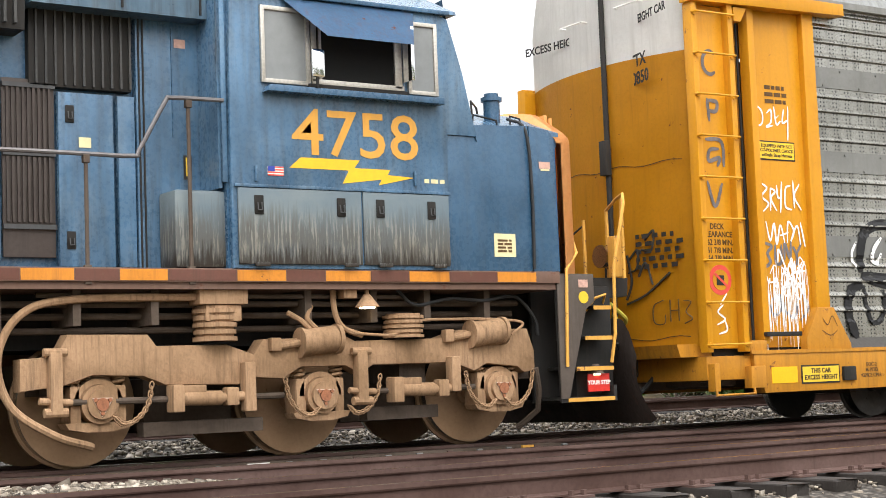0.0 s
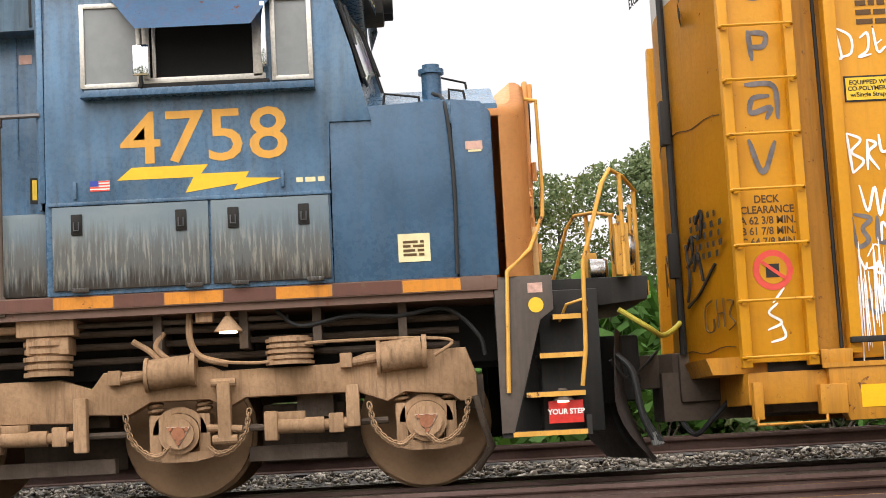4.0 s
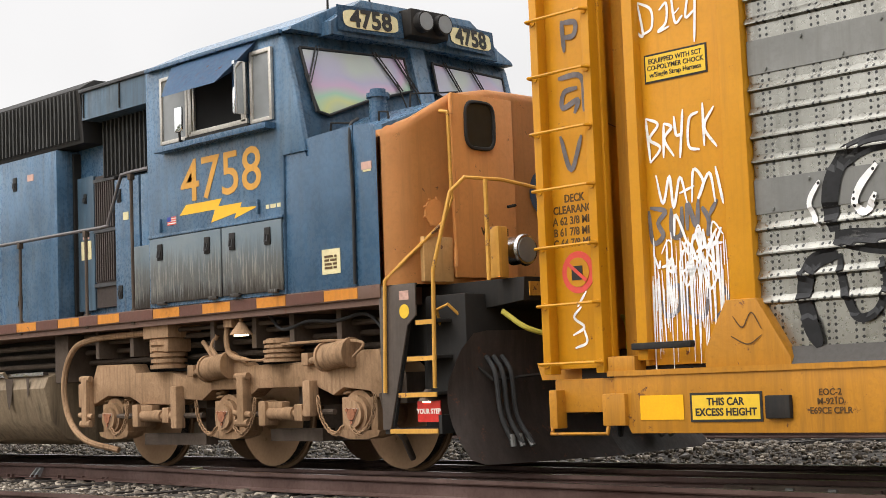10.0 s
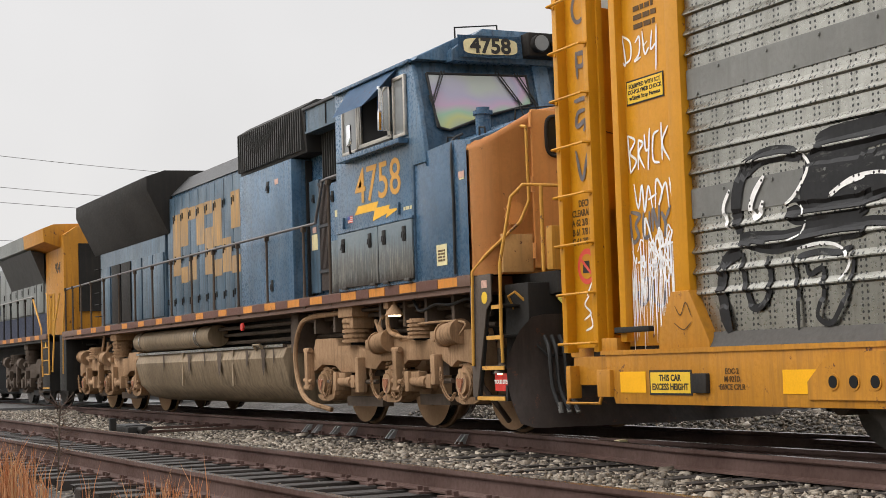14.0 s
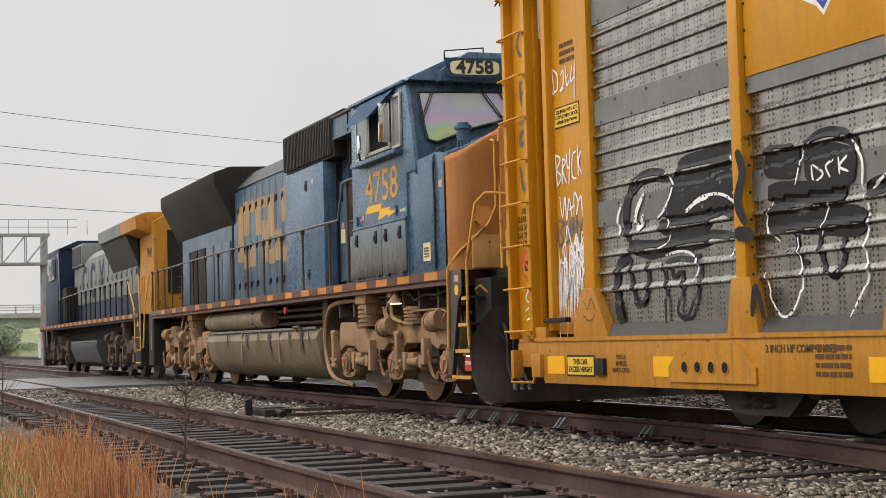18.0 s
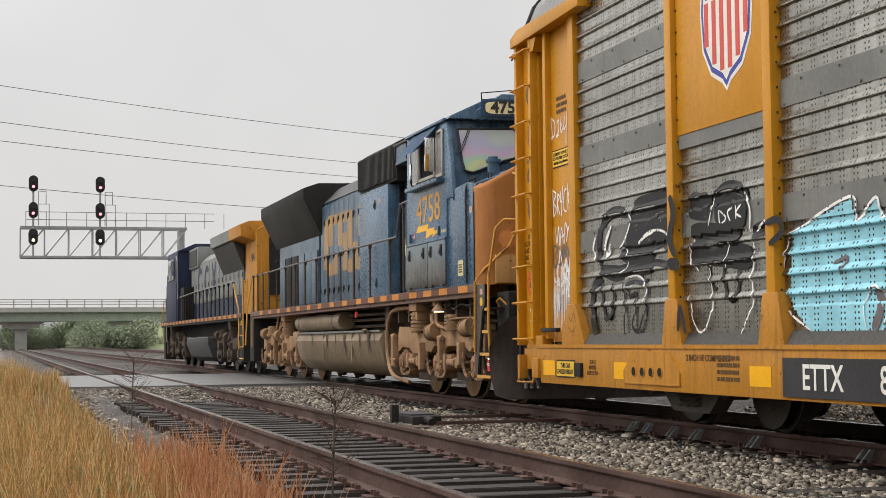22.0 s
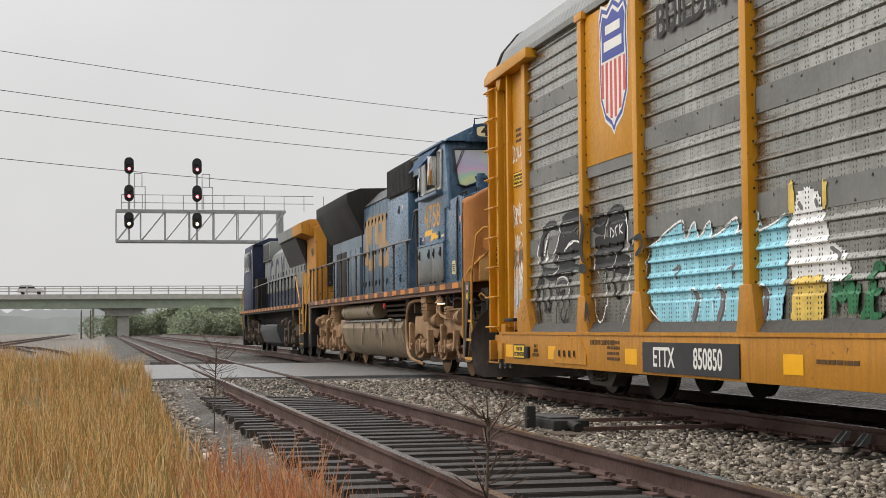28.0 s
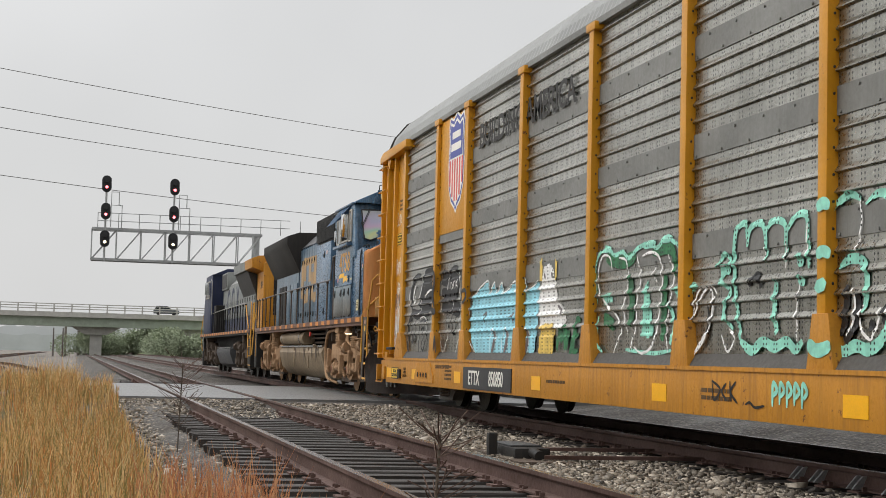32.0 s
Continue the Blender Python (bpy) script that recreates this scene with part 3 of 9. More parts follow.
def lift(x, y):
    """Height of the ground: ballast under the tracks, a lower bank towards the camera, a shallow ditch beyond."""
    def ease(t):
        t = min(1.0, max(0.0, t))
        return t * t * (3 - 2 * t)
    z = -0.27 + 0.16 * ease((y - 4.45) / 0.3) * ease((7.2 - y) / 1.6) * ease((x + 7) / 6) * ease((2.0 - x) / 3)
    z -= 0.09 * ease((2.62 - y) / 0.4)
    z -= 0.36 * ease((1.9 - y) / 1.8)
    z += FAR_RISE * ease((y - 10.0) / 1.4)
    z -= 0.3 * ease((y - 15.2) / 2.0)
    z += 1.2 * ease((y - 34) / 30)
    flush = ease((13.0 - abs(x + 42.0)) / 7.0) * ease((11.5 - y) / 1.5)
    z += (-0.09 - z) * flush
    if -30 < x < 22 and -12 < y < 16:
        z += 0.02 * noise.noise(Vector((x * 0.9, y * 0.9, 0)))
    return z


def ground_material():
    m, t, bsdf = nodes_of("ballast_and_soil")
    co = t.nodes.new("ShaderNodeTexCoord").outputs["Object"]
    sep = t.nodes.new("ShaderNodeSeparateXYZ")
    t.links.new(co, sep.inputs[0])
    vor = tex(t, "ShaderNodeTexVoronoi", co, 17.0)
    big = tex(t, "ShaderNodeTexNoise", co, 0.5, 5, 0.6)
    mid = tex(t, "ShaderNodeTexNoise", co, 6.0, 5, 0.65)
    hs = t.nodes.new("ShaderNodeSeparateColor")
    t.links.new(vor.outputs["Color"], hs.inputs[0])
    stone = mix(t, hs.outputs[0], (0.05, 0.044, 0.038), (0.20, 0.176, 0.15))
    # gaps between the stones are darkened in the colour, like shade
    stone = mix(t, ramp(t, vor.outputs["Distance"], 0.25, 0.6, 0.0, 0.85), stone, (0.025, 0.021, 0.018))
    stone = mix(t, ramp(t, big.outputs["Fac"], 0.4, 0.7, 0.0, 0.4), stone, (0.05, 0.042, 0.035))
    soil = mix(t, ramp(t, mid.outputs["Fac"], 0.35, 0.65), (0.11, 0.075, 0.035), (0.24, 0.155, 0.07))
    soil = mix(t, ramp(t, big.outputs["Fac"], 0.45, 0.62, 0.0, 0.7), soil, (0.07, 0.085, 0.03))
    yard = mix(t, ramp(t, mid.outputs["Fac"], 0.35, 0.65), (0.10, 0.088, 0.075), (0.20, 0.175, 0.15))
    soil = mix(t, ramp(t, sep.outputs[0], -62.0, -48.0, 1.0, 0.0), soil, yard)
    wob = maths(t, "ADD", sep.outputs[1], ramp(t, mid.outputs["Fac"], 0.3, 0.7, -0.4, 0.4))
    near = ramp(t, wob, 0.9, 1.5)
    far = ramp(t, wob, 15.6, 16.6, 1.0, 0.0)
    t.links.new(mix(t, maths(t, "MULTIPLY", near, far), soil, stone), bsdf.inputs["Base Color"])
    t.links.new(ramp(t, big.outputs["Fac"], 0.35, 0.65, 0.5, 0.85), bsdf.inputs["Roughness"])
    bsdf.inputs["Specular IOR Level"].default_value = 0.2
    bp = t.nodes.new("ShaderNodeBump")
    bp.inputs["Strength"].default_value, bp.inputs["Distance"].default_value = 0.9, 0.03
    bp.invert = True
    t.links.new(vor.outputs["Distance"], bp.inputs["Height"])
    t.links.new(bp.outputs[0], bsdf.inputs["Normal"])
    return m


def build_ground():
    xs = [-2500, -900, -500, -330, -240, -180, -140, -110, -85, -68] + [-56 + 0.8 * k for k in range(100)] + [25, 30, 40, 60, 90, 150, 300, 900, 2500]
    ys = [-2500, -800, -300, -120, -60, -35, -22, -15] + [-11 + 0.45 * k for k in range(62)] + [18, 20, 24, 30, 36, 44, 54, 66, 80, 120, 220, 500, 1200, 2500]
    bm = bmesh.new()
    grid = [[bm.verts.new((x, y, lift(x, y))) for y in ys] for x in xs]
    for a, b in zip(grid, grid[1:]):
        for k in range(len(ys) - 1):
            bm.faces.new((a[k], b[k], b[k + 1], a[k + 1]))
    return single("ground", bm, ground_material(), "wet ballast and soil ground", "ground", kind="structure", smooth=60)


build_ground()
RAIL_Z = -0.02
RAIL_SHAPE = [(-0.036, 0), (-0.037, -0.03), (-0.03, -0.042), (-0.009, -0.05), (-0.009, -0.145), (-0.075, -0.162), (-0.075, -0.175),
              (0.075, -0.175), (0.075, -0.162), (0.009, -0.145), (0.009, -0.05), (0.03, -0.042), (0.037, -0.03), (0.036, 0)]


def rail_mesh(pts, up=0.0):
    bm = bmesh.new()
    rows = []
    for i, (x, y) in enumerate(pts):
        x1, y1 = pts[min(i + 1, len(pts) - 1)]
        x0, y0 = pts[max(i - 1, 0)]
        d = Vector((x1 - x0, y1 - y0)).normalized()
        rows.append([bm.verts.new((x - d.y * s, y + d.x * s, RAIL_Z + up + z)) for s, z in RAIL_SHAPE])
    n = len(RAIL_SHAPE)
    for a, b in zip(rows, rows[1:]):
        for k in range(n):
            f = bm.faces.new((a[k], a[(k + 1) % n], b[(k + 1) % n], b[k]))
            f.material_index = 1 if k == n - 1 else 0
    bm.faces.new(rows[0])
    bm.faces.new(rows[-1][::-1])
    return bm


WOOD = painted("creosoted_sleeper_wood", (0.026, 0.021, 0.018), (0.085, 0.07, 0.058), 0.45, 0.6, streaks=0.3, bump=0.6)


def track(name, label, yc, x0, x1, rails, up=0.0):
    tr = thing(name, ((x0 + x1) / 2, yc, RAIL_Z + up - 0.175), label, "railway track")
    tr["kind"] = "structure"
    for pts in rails:
        part("rail", rail_mesh(pts, up), [RUST, RAIL_TOP], tr, "rusty rail with a polished wet top", None)
    return tr


def straight(y, x0, x1):
    return [(x0, y), (x1, y)]


DIVERGE = [(-12.5, 7.48), (-10.5, 7.30), (-8.6, 7.02), (-5.0, 6.80), (-1.5, 6.55), (1.5, 6.30), (4.5, 5.98), (8.0, 5.50), (12.0, 4.98), (16.0, 4.52), (20.0, 4.20), (40.0, 3.05)]
MAIN = track("main_track", "main railway track with rusty rails on wet ballast", 8.30, -420, 160,
             [straight(7.545, -420, 160), straight(9.055, -420, 160)])
TURNOUT = track("turnout", "turnout rails leaving the main track", 7.0, -12.5, 40, [DIVERGE, [(x, y + 1.5) for x, y in DIVERGE if x > -9]])
SIDE = track("side_track", "siding track with rusty rails and dark sleepers", 3.75, -420, 60, [straight(4.50, -420, 60), straight(2.99, -420, 60)])
BEYOND = track("farther_track", "farther railway track beyond the train", 13.0, -420, 160, [straight(12.25, -420, 160), straight(13.75, -420, 160)], FAR_RISE)


def bowed(off):
    """A rail of the yard lead that curves away beyond the crossing."""
    pts = [(-46, -0.9), (-75, -1.9), (-95, -3.6), (-120, -7.6), (-150, -15.0), (-190, -29.0), (-250, -58.0), (-330, -105.0)]
    return [(x, y - off * (1 - 0.12 * k)) for k, (x, y) in enumerate(pts)]


YARD = track("yard_track", "rusty yard lead track curving away beyond the crossing", -1.2, -330, -57, [bowed(0.0), bowed(-1.5)])
YARD_FAR = track("yard_track", "rusty yard track running beside the siding beyond the crossing", -6.0, -420, -57, [straight(-6.0, -420, -46), straight(-7.5, -420, -46)])


def crossing():
    m = painted("wet_worn_asphalt", (0.15, 0.148, 0.145), (0.07, 0.068, 0.066), 0.5, 0.35, streaks=0.2, bump=0.5)
    bm = bmesh.new()
    for ya, yb in ((-60, 2.9), (3.08, 4.41), (4.59, 7.46), (7.63, 8.97), (9.14, 11.0)):
        n = 6
        for k in range(n):
            a, b = ya + (yb - ya) * k / n, ya + (yb - ya) * (k + 1) / n
            box(bm, -48.0, -36.0, a, b - 0.001, -0.35, -0.04)
    for ya, yb in ((11.0, 12.16), (12.34, 13.66), (13.84, 70)):
        box(bm, -48.0, -36.0, ya, yb, -0.35, FAR_RISE - 0.04)
    return single("road", bm, m, "pale wet asphalt road over the level crossing", "road", kind="structure")


crossing()

# ---- the locomotives ----
YC = 8.30          # middle of the main track
NEAR, FAR = 6.76, 9.84


def mirror_y(y):
    return 2 * YC - y


WHEELSETS = []


def wheelset(parent, x, r, y_in, material, face):
    """Two wheels and an axle, turning on the axle's middle; returns the part."""
    o = ORIGIN[root_of(parent).name]
    bm = bmesh.new()
    rod(bm, (0, -0.9, 0), (0, 0.9, 0), 0.09, seg=14)
    for s in (-1, 1):
        y = s * (YC - y_in)
        rod(bm, (0, y - s * 0.14, 0), (0, y - s * 0.02, 0), r, seg=40)
        rod(bm, (0, y - s * 0.17, 0), (0, y - s * 0.14, 0), r + 0.03, seg=40)
        rod(bm, (0, y - s * 0.02, 0), (0, y + s * 0.03, 0), r * 0.30, r * 0.26, seg=20)
        # dished plate with a raised rim
        for k in range(5):
            a = 2 * math.pi * k / 5
            ring_disc(bm, (r * 0.52 * math.cos(a), y - s * 0.018, r * 0.52 * math.sin(a)), (0, 1, 0), 0.022, 0.012, 8)
    bmesh.ops.recalc_face_normals(bm, faces=bm.faces)
    me = to_mesh("wheelset", bm, [material, TREAD], 35)
    for p in me.polygons:
        c = p.center
        if abs(math.hypot(c.x, c.z) - r) < 0.012 and abs(p.normal.y) < 0.2:
            p.material_index = 1
    ob = new("wheelset", me)
    ob.parent = parent
    ob.location = (x - o.x, YC - o.y, r - o.z)
    WHEELSETS.append((ob, x - o.x, YC - o.y, r - o.z, r))
    return ob


def chain(parent, pts, y):
    bm = bmesh.new()
    line = curve([(x, y, z) for x, z in pts], 5)
    for i, (a, b) in enumerate(zip(line, line[1:])):
        c, d = (a + b) / 2, (b - a).normalized()
        s = Vector((0, 1, 0)) if i % 2 else d.cross(Vector((0, 1, 0)))
        loop = [c + d * 0.034 * math.cos(t) + s * 0.02 * math.sin(t) for t in (2 * math.pi * k / 8 for k in range(9))]
        tube(bm, loop, 0.007, 5)
    part("chain", bm, DUST, parent, "dusty safety chain")


def coil(parent, x, y, z0, z1, r, turns, wire, material, name="spring"):
    bm = bmesh.new()
    n = turns * 10
    tube(bm, [(x + r * math.cos(k * 0.6283), y + r * math.sin(k * 0.6283), z0 + (z1 - z0) * k / n) for k in range(n + 1)], wire, 6)
    part(name, bm, material, parent)


def rubber_stack(parent, x, y, z0, z1, r, material):
    bm = bmesh.new()
    rod(bm, (x, y, z0), (x, y, z1), r * 0.85, seg=16)
    core = part("suspension_mount", bm, material, parent)
    n = 5
    for k in range(n):
        z = z0 + (z1 - z0) * k / n
        part("rubber_pad", R((x, y, z), (x, y, z + (z1 - z0) / n * 0.62), r * (1.0 if k % 2 == 0 else 0.96), seg=20), material, core)


def journal(parent, x, z, y, material, marked=True):
    """An axle box with its horn guides, bearing cap and bolts."""
    bm = bmesh.new()
    box(bm, x - 0.25, x - 0.15, y + 0.02, y + 0.26, z - 0.17, z + 0.16, 0.02)
    box(bm, x + 0.15, x + 0.25, y + 0.02, y + 0.26, z - 0.17, z + 0.16, 0.02)
    prism(bm, [(x - 0.30, z - 0.15), (x - 0.27, z - 0.20), (x - 0.12, z - 0.23), (x + 0.12, z - 0.23), (x + 0.27, z - 0.20), (x + 0.30, z - 0.15)], y + 0.0, y + 0.2)
    prism(bm, [(x + 0.22 * math.cos(a), z + 0.22 * math.sin(a)) for a in (math.pi * k / 12 for k in range(13))]
          + [(x - 0.17 * math.cos(a), z + 0.17 * math.sin(a)) for a in (math.pi * k / 12 for k in range(13))], y + 0.02, y + 0.2)
    part("axle_box", bm, material, parent)
    bm = bmesh.new()
    ring_disc(bm, (x, y + 0.06, z), (0, 1, 0), 0.165, 0.18, 28)
    ring_disc(bm, (x, y - 0.045, z), (0, 1, 0), 0.125, 0.05, 24)
    cap = part("bearing_cap", bm, material, parent)
    if marked:
        bm = bmesh.new()
        ring_disc(bm, (x, y - 0.078, z), (0, 1, 0), 0.055, 0.02, 16)
        for k in range(3):
            a = 2 * math.pi * k / 3 + 0.5
            ring_disc(bm, (x + 0.075 * math.cos(a), y - 0.076, z + 0.075 * math.sin(a)), (0, 1, 0), 0.018, 0.02, 6)
        part("bolt_plate", bm, HUB_RUST, cap, "rusty bolted plate")
        bm = bmesh.new()
        tri = [(x + 0.105 * math.cos(a), y - 0.074, z + 0.105 * math.sin(a)) for a in (2 * math.pi * k / 3 + 0.5 for k in range(4))]
        tube(bm, tri, 0.007, 4)
        part("chalk_mark", bm, CHALK, cap, "chalk triangle on the cap")


def truck(parent, hubs, flip, material, y=6.98):
    """A three-axle bogie; hubs from the outer axle inwards, flip -1 where it faces the other way."""
    x0 = hubs[1]

    def X(d):
        return x0 + flip * d

    def pg(pts):
        return [(X(a), b) for a, b in pts]
    top = [(-2.83, 0.93), (-2.52, 0.95), (-2.42, 1.13), (-1.70, 1.12), (-1.62, 1.02), (-0.95, 1.02), (-0.70, 0.93), (-0.60, 1.06),
           (0.28, 1.07), (0.36, 1.03), (1.30, 1.04), (1.55, 1.12), (2.36, 1.12), (2.44, 0.90), (2.44, 0.70)]
    low = [(2.30, 0.68), (2.22, 0.74), (1.85, 0.78), (1.70, 0.71), (1.45, 0.80), (0.55, 0.80), (0.40, 0.72), (0.25, 0.80),
           (-0.22, 0.80), (-0.40, 0.70), (-0.75, 0.72), (-0.85, 0.66), (-1.55, 0.68), (-1.75, 0.76), (-2.20, 0.78), (-2.45, 0.70), (-2.83, 0.66)]
    part("side_frame", P(pg(top + low), y, y + 0.2, bevel=0.025), material, parent, "dust-caked cast bogie frame")
    # far frame, transoms and motors always take the dark steel
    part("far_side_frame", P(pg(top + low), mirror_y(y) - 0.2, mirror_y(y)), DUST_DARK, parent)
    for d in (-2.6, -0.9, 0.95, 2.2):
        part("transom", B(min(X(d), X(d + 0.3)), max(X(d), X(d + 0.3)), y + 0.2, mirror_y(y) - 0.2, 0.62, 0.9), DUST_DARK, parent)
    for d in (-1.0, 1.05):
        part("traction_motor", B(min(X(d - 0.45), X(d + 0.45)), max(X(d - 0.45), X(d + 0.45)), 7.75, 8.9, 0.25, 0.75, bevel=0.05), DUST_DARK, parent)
    for h in hubs:
        wheelset(parent, h, 0.535, 7.54, WHEEL if material is DUST else WHEEL_GREY, y)
        journal(parent, h, 0.535, y + 0.03, material, material is DUST)
        for s in (-1, 1):
            coil(parent, h + s * 0.20, y + 0.12, 0.70, 0.82, 0.055, 3, 0.016, material)
    # suspension on top
    rubber_stack(parent, X(-1.05), y + 0.05, 1.05, 1.36, 0.2, material)
    rubber_stack(parent, X(0.92), y + 0.05, 1.05, 1.28, 0.2, material)
    bm = bmesh.new()
    box(bm, min(X(-1.27), X(-0.80)), max(X(-1.27), X(-0.80)), y - 0.13, y + 0.3, 1.37, 1.56, 0.015)
    box(bm, min(X(-1.2), X(-0.85)), max(X(-1.2), X(-0.85)), y - 0.1, y + 0.2, 1.22, 1.37, 0.02)
    part("bracket", bm, material, parent)
    # brake cylinders
    for d, z in ((-0.05, 1.02), (1.83, 1.07)):
        bm = bmesh.new()
        rod(bm, (X(d - 0.17), y - 0.03, z), (X(d + 0.17), y - 0.03, z + 0.03), 0.125, seg=20)
        rod(bm, (X(d - 0.20), y - 0.03, z), (X(d - 0.17), y - 0.03, z), 0.14, seg=20)
        rod(bm, (X(d + 0.17), y - 0.03, z + 0.03), (X(d + 0.21), y - 0.03, z + 0.03), 0.14, seg=20)
        rod(bm, (X(d - 0.42), y - 0.03, z - 0.03), (X(d - 0.18), y - 0.03, z), 0.035, seg=10)
        box(bm, min(X(d - 0.5), X(d - 0.4)), max(X(d - 0.5), X(d - 0.4)), y - 0.07, y + 0.02, z - 0.07, z + 0.05, 0.01)
        part("brake_cylinder", bm, material, parent, "dusty brake cylinder with push rod")
    # vertical dampers and hangers
    for d, za, zb in ((-2.55, 0.48, 0.98), (0.38, 0.47, 0.93), (-0.78, 0.42, 0.86), (1.42, 0.52, 0.86)):
        bm = bmesh.new()
        box(bm, min(X(d - 0.055), X(d + 0.055)), max(X(d - 0.055), X(d + 0.055)), y - 0.10, y + 0.02, za, zb, 0.02)
        if d in (-2.55, 0.38):
            rod(bm, (X(d - 0.1), y - 0.06, zb), (X(d + 0.1), y - 0.06, zb), 0.035, seg=10)
            rod(bm, (X(d - 0.1), y - 0.06, za), (X(d + 0.1), y - 0.06, za), 0.04, seg=10)
            rod(bm, (X(d - 0.14), y - 0.06, za + 0.1), (X(d + 0.14), y - 0.06, za + 0.08), 0.03, seg=10)
        part("damper", bm, material, parent)
    for d in (-1.25, 0.98):
        bm = bmesh.new()
        box(bm, min(X(d - 0.28), X(d - 0.17)), max(X(d - 0.28), X(d - 0.17)), y - 0.12, y + 0.05, 0.44, 0.68, 0.02)
        rod(bm, (X(d - 0.2), y - 0.04, 0.56), (X(d + 0.2), y - 0.04, 0.55), 0.065, seg=14)
        box(bm, min(X(d - 0.2), X(d + 0.05)), max(X(d - 0.2), X(d + 0.05)), y - 0.08, y + 0.02, 0.60, 0.67, 0.01)
        rod(bm, (X(d + 0.2), y - 0.04, 0.55), (X(d + 0.42), y - 0.04, 0.56), 0.045, seg=12)
        box(bm, min(X(d + 0.24), X(d + 0.36)), max(X(d + 0.24), X(d + 0.36)), y - 0.09, y + 0.02, 0.48, 0.64, 0.015)
        part("yaw_damper", bm, material, parent)
    bm = bmesh.new()
    rod(bm, (X(-2.4), y + 0.02, 0.56), (X(-0.4), y + 0.02, 0.55), 0.028, seg=8)
    rod(bm, (X(0.3), y + 0.02, 0.55), (X(1.7), y + 0.02, 0.56), 0.028, seg=8)
    box(bm, min(X(-1.7), X(-0.55)), max(X(-1.7), X(-0.55)), y + 0.15, y + 0.3, 0.24, 0.36)
    box(bm, min(X(0.55), X(1.35)), max(X(0.55), X(1.35)), y + 0.15, y + 0.3, 0.28, 0.40)
    part("brake_rigging", bm, DUST_DARK if material is DUST else BLACK, parent)
    if material is DUST:
        for d in (-1.70, -0.42, 0.58, 1.55, 2.36):
            s = -1 if d in (-1.70, 0.58, 2.36) else 1
            chain(parent, [(X(d), 0.70), (X(d + s * 0.04), 0.52), (X(d + s * 0.14), 0.40), (X(d + s * 0.26), 0.36), (X(d + s * 0.34), 0.42)], y - 0.06)
        bm = bmesh.new()
        tube(bm, curve([(X(0.3), y - 0.05, 1.10), (X(0.75), y - 0.06, 1.08), (X(0.95), y - 0.08, 1.20), (X(1.5), y - 0.05, 1.22), (X(2.0), y - 0.05, 1.21), (X(2.25), y - 0.08, 1.17), (X(2.1), y - 0.08, 1.06)], 5), 0.014, 6)
        part("air_pipe", bm, material, parent)
        bm = bmesh.new()
        tube(bm, curve([(X(0.12), y - 0.02, 1.52), (X(0.12), y - 0.05, 1.3), (X(0.2), y - 0.06, 1.15), (X(0.42), y - 0.02, 1.08)], 5), 0.028, 8)
        tube(bm, curve([(X(-0.35), y, 1.30), (X(-0.22), y - 0.03, 1.22), (X(-0.12), y - 0.04, 1.12)], 5), 0.025, 8)
        tube(bm, curve([(X(-0.1), y, 1.36), (X(-0.16), y - 0.03, 1.24), (X(-0.04), y - 0.04, 1.12)], 5), 0.025, 8)
        part("air_hose", bm, material, parent)


def latch(parent, x, z, y, s=1.0):
    bm = bmesh.new()
    box(bm, x - 0.045 * s, x + 0.045 * s, y - 0.012, y + 0.002, z - 0.085 * s, z + 0.085 * s, 0.008)
    b = part("latch", bm, BLACK, parent, "black recessed door latch")
    bm = bmesh.new()
    tube(bm, [(x - 0.02 * s, y - 0.02, z + 0.02 * s), (x - 0.02 * s, y - 0.03, z - 0.05 * s), (x + 0.02 * s, y - 0.03, z - 0.05 * s), (x + 0.02 * s, y - 0.02, z + 0.02 * s)], 0.007, 5)
    part("latch_handle", bm, SOOT, b)


def decal(name, parent, x0, x1, z0, z1, y, material, label=""):
    return part(name, B(x0, x1, y - 0.004, y - 0.001, z0, z1), material, parent, label, None)


def bars(parent, x0, x1, z0, z1, rows, y, material, name="lettering"):
    """Writing too small to read, as plain bars."""
    bm = bmesh.new()
    h = (z1 - z0) / rows
    rnd = random.Random(int(x0 * 97) + rows)
    for k in range(rows):
        x = x0
        while x < x1 - 0.02:
            w = min(rnd.uniform(0.04, 0.14), x1 - x)
            box(bm, x, x + w, y - 0.003, y - 0.0005, z0 + h * k + h * 0.22, z0 + h * k + h * 0.78)
            x += w + 0.02
    return part(name, bm, material, parent, "", None)


def walk_rail(parent, pts, posts, y, material, post_material, r=0.02, z_foot=1.6):
    part("handrail", U(curve(pts, 4) if len(pts) > 2 else pts, r), material, parent)
    for x, z in posts:
        bm = bmesh.new()
        rod(bm, (x, y, z_foot), (x, y, z), 0.019, seg=8)
        box(bm, x - 0.028, x + 0.028, y - 0.03, y + 0.03, z - 0.07, z + 0.0, 0.008)
        box(bm, x - 0.03, x + 0.03, y - 0.02, y + 0.03, z_foot - 0.06, z_foot + 0.1, 0.006)
        part("stanchion", bm, post_material, parent)


def sill(parent, x0, x1, y, stripes, z0=1.56, z1=1.68):
    part("side_sill", B(x0, x1, y, y + 0.12, z0, z1, bevel=0.008), SILL_RUST, parent, "rusty dusted side sill")
    for a, b in stripes:
        part("reflector", B(a, b, y - 0.004, y - 0.0005, z0 + 0.012, z1 - 0.012), SILL_ORANGE, parent, "orange reflective strip", None)
    for (_, a), (b, _) in zip(stripes, stripes[1:]):
        part("reflector", B(a + 0.01, b - 0.01, y - 0.004, y - 0.0005, z0 + 0.012, z1 - 0.012), SILL_RED, parent, "faded red reflective strip", None)


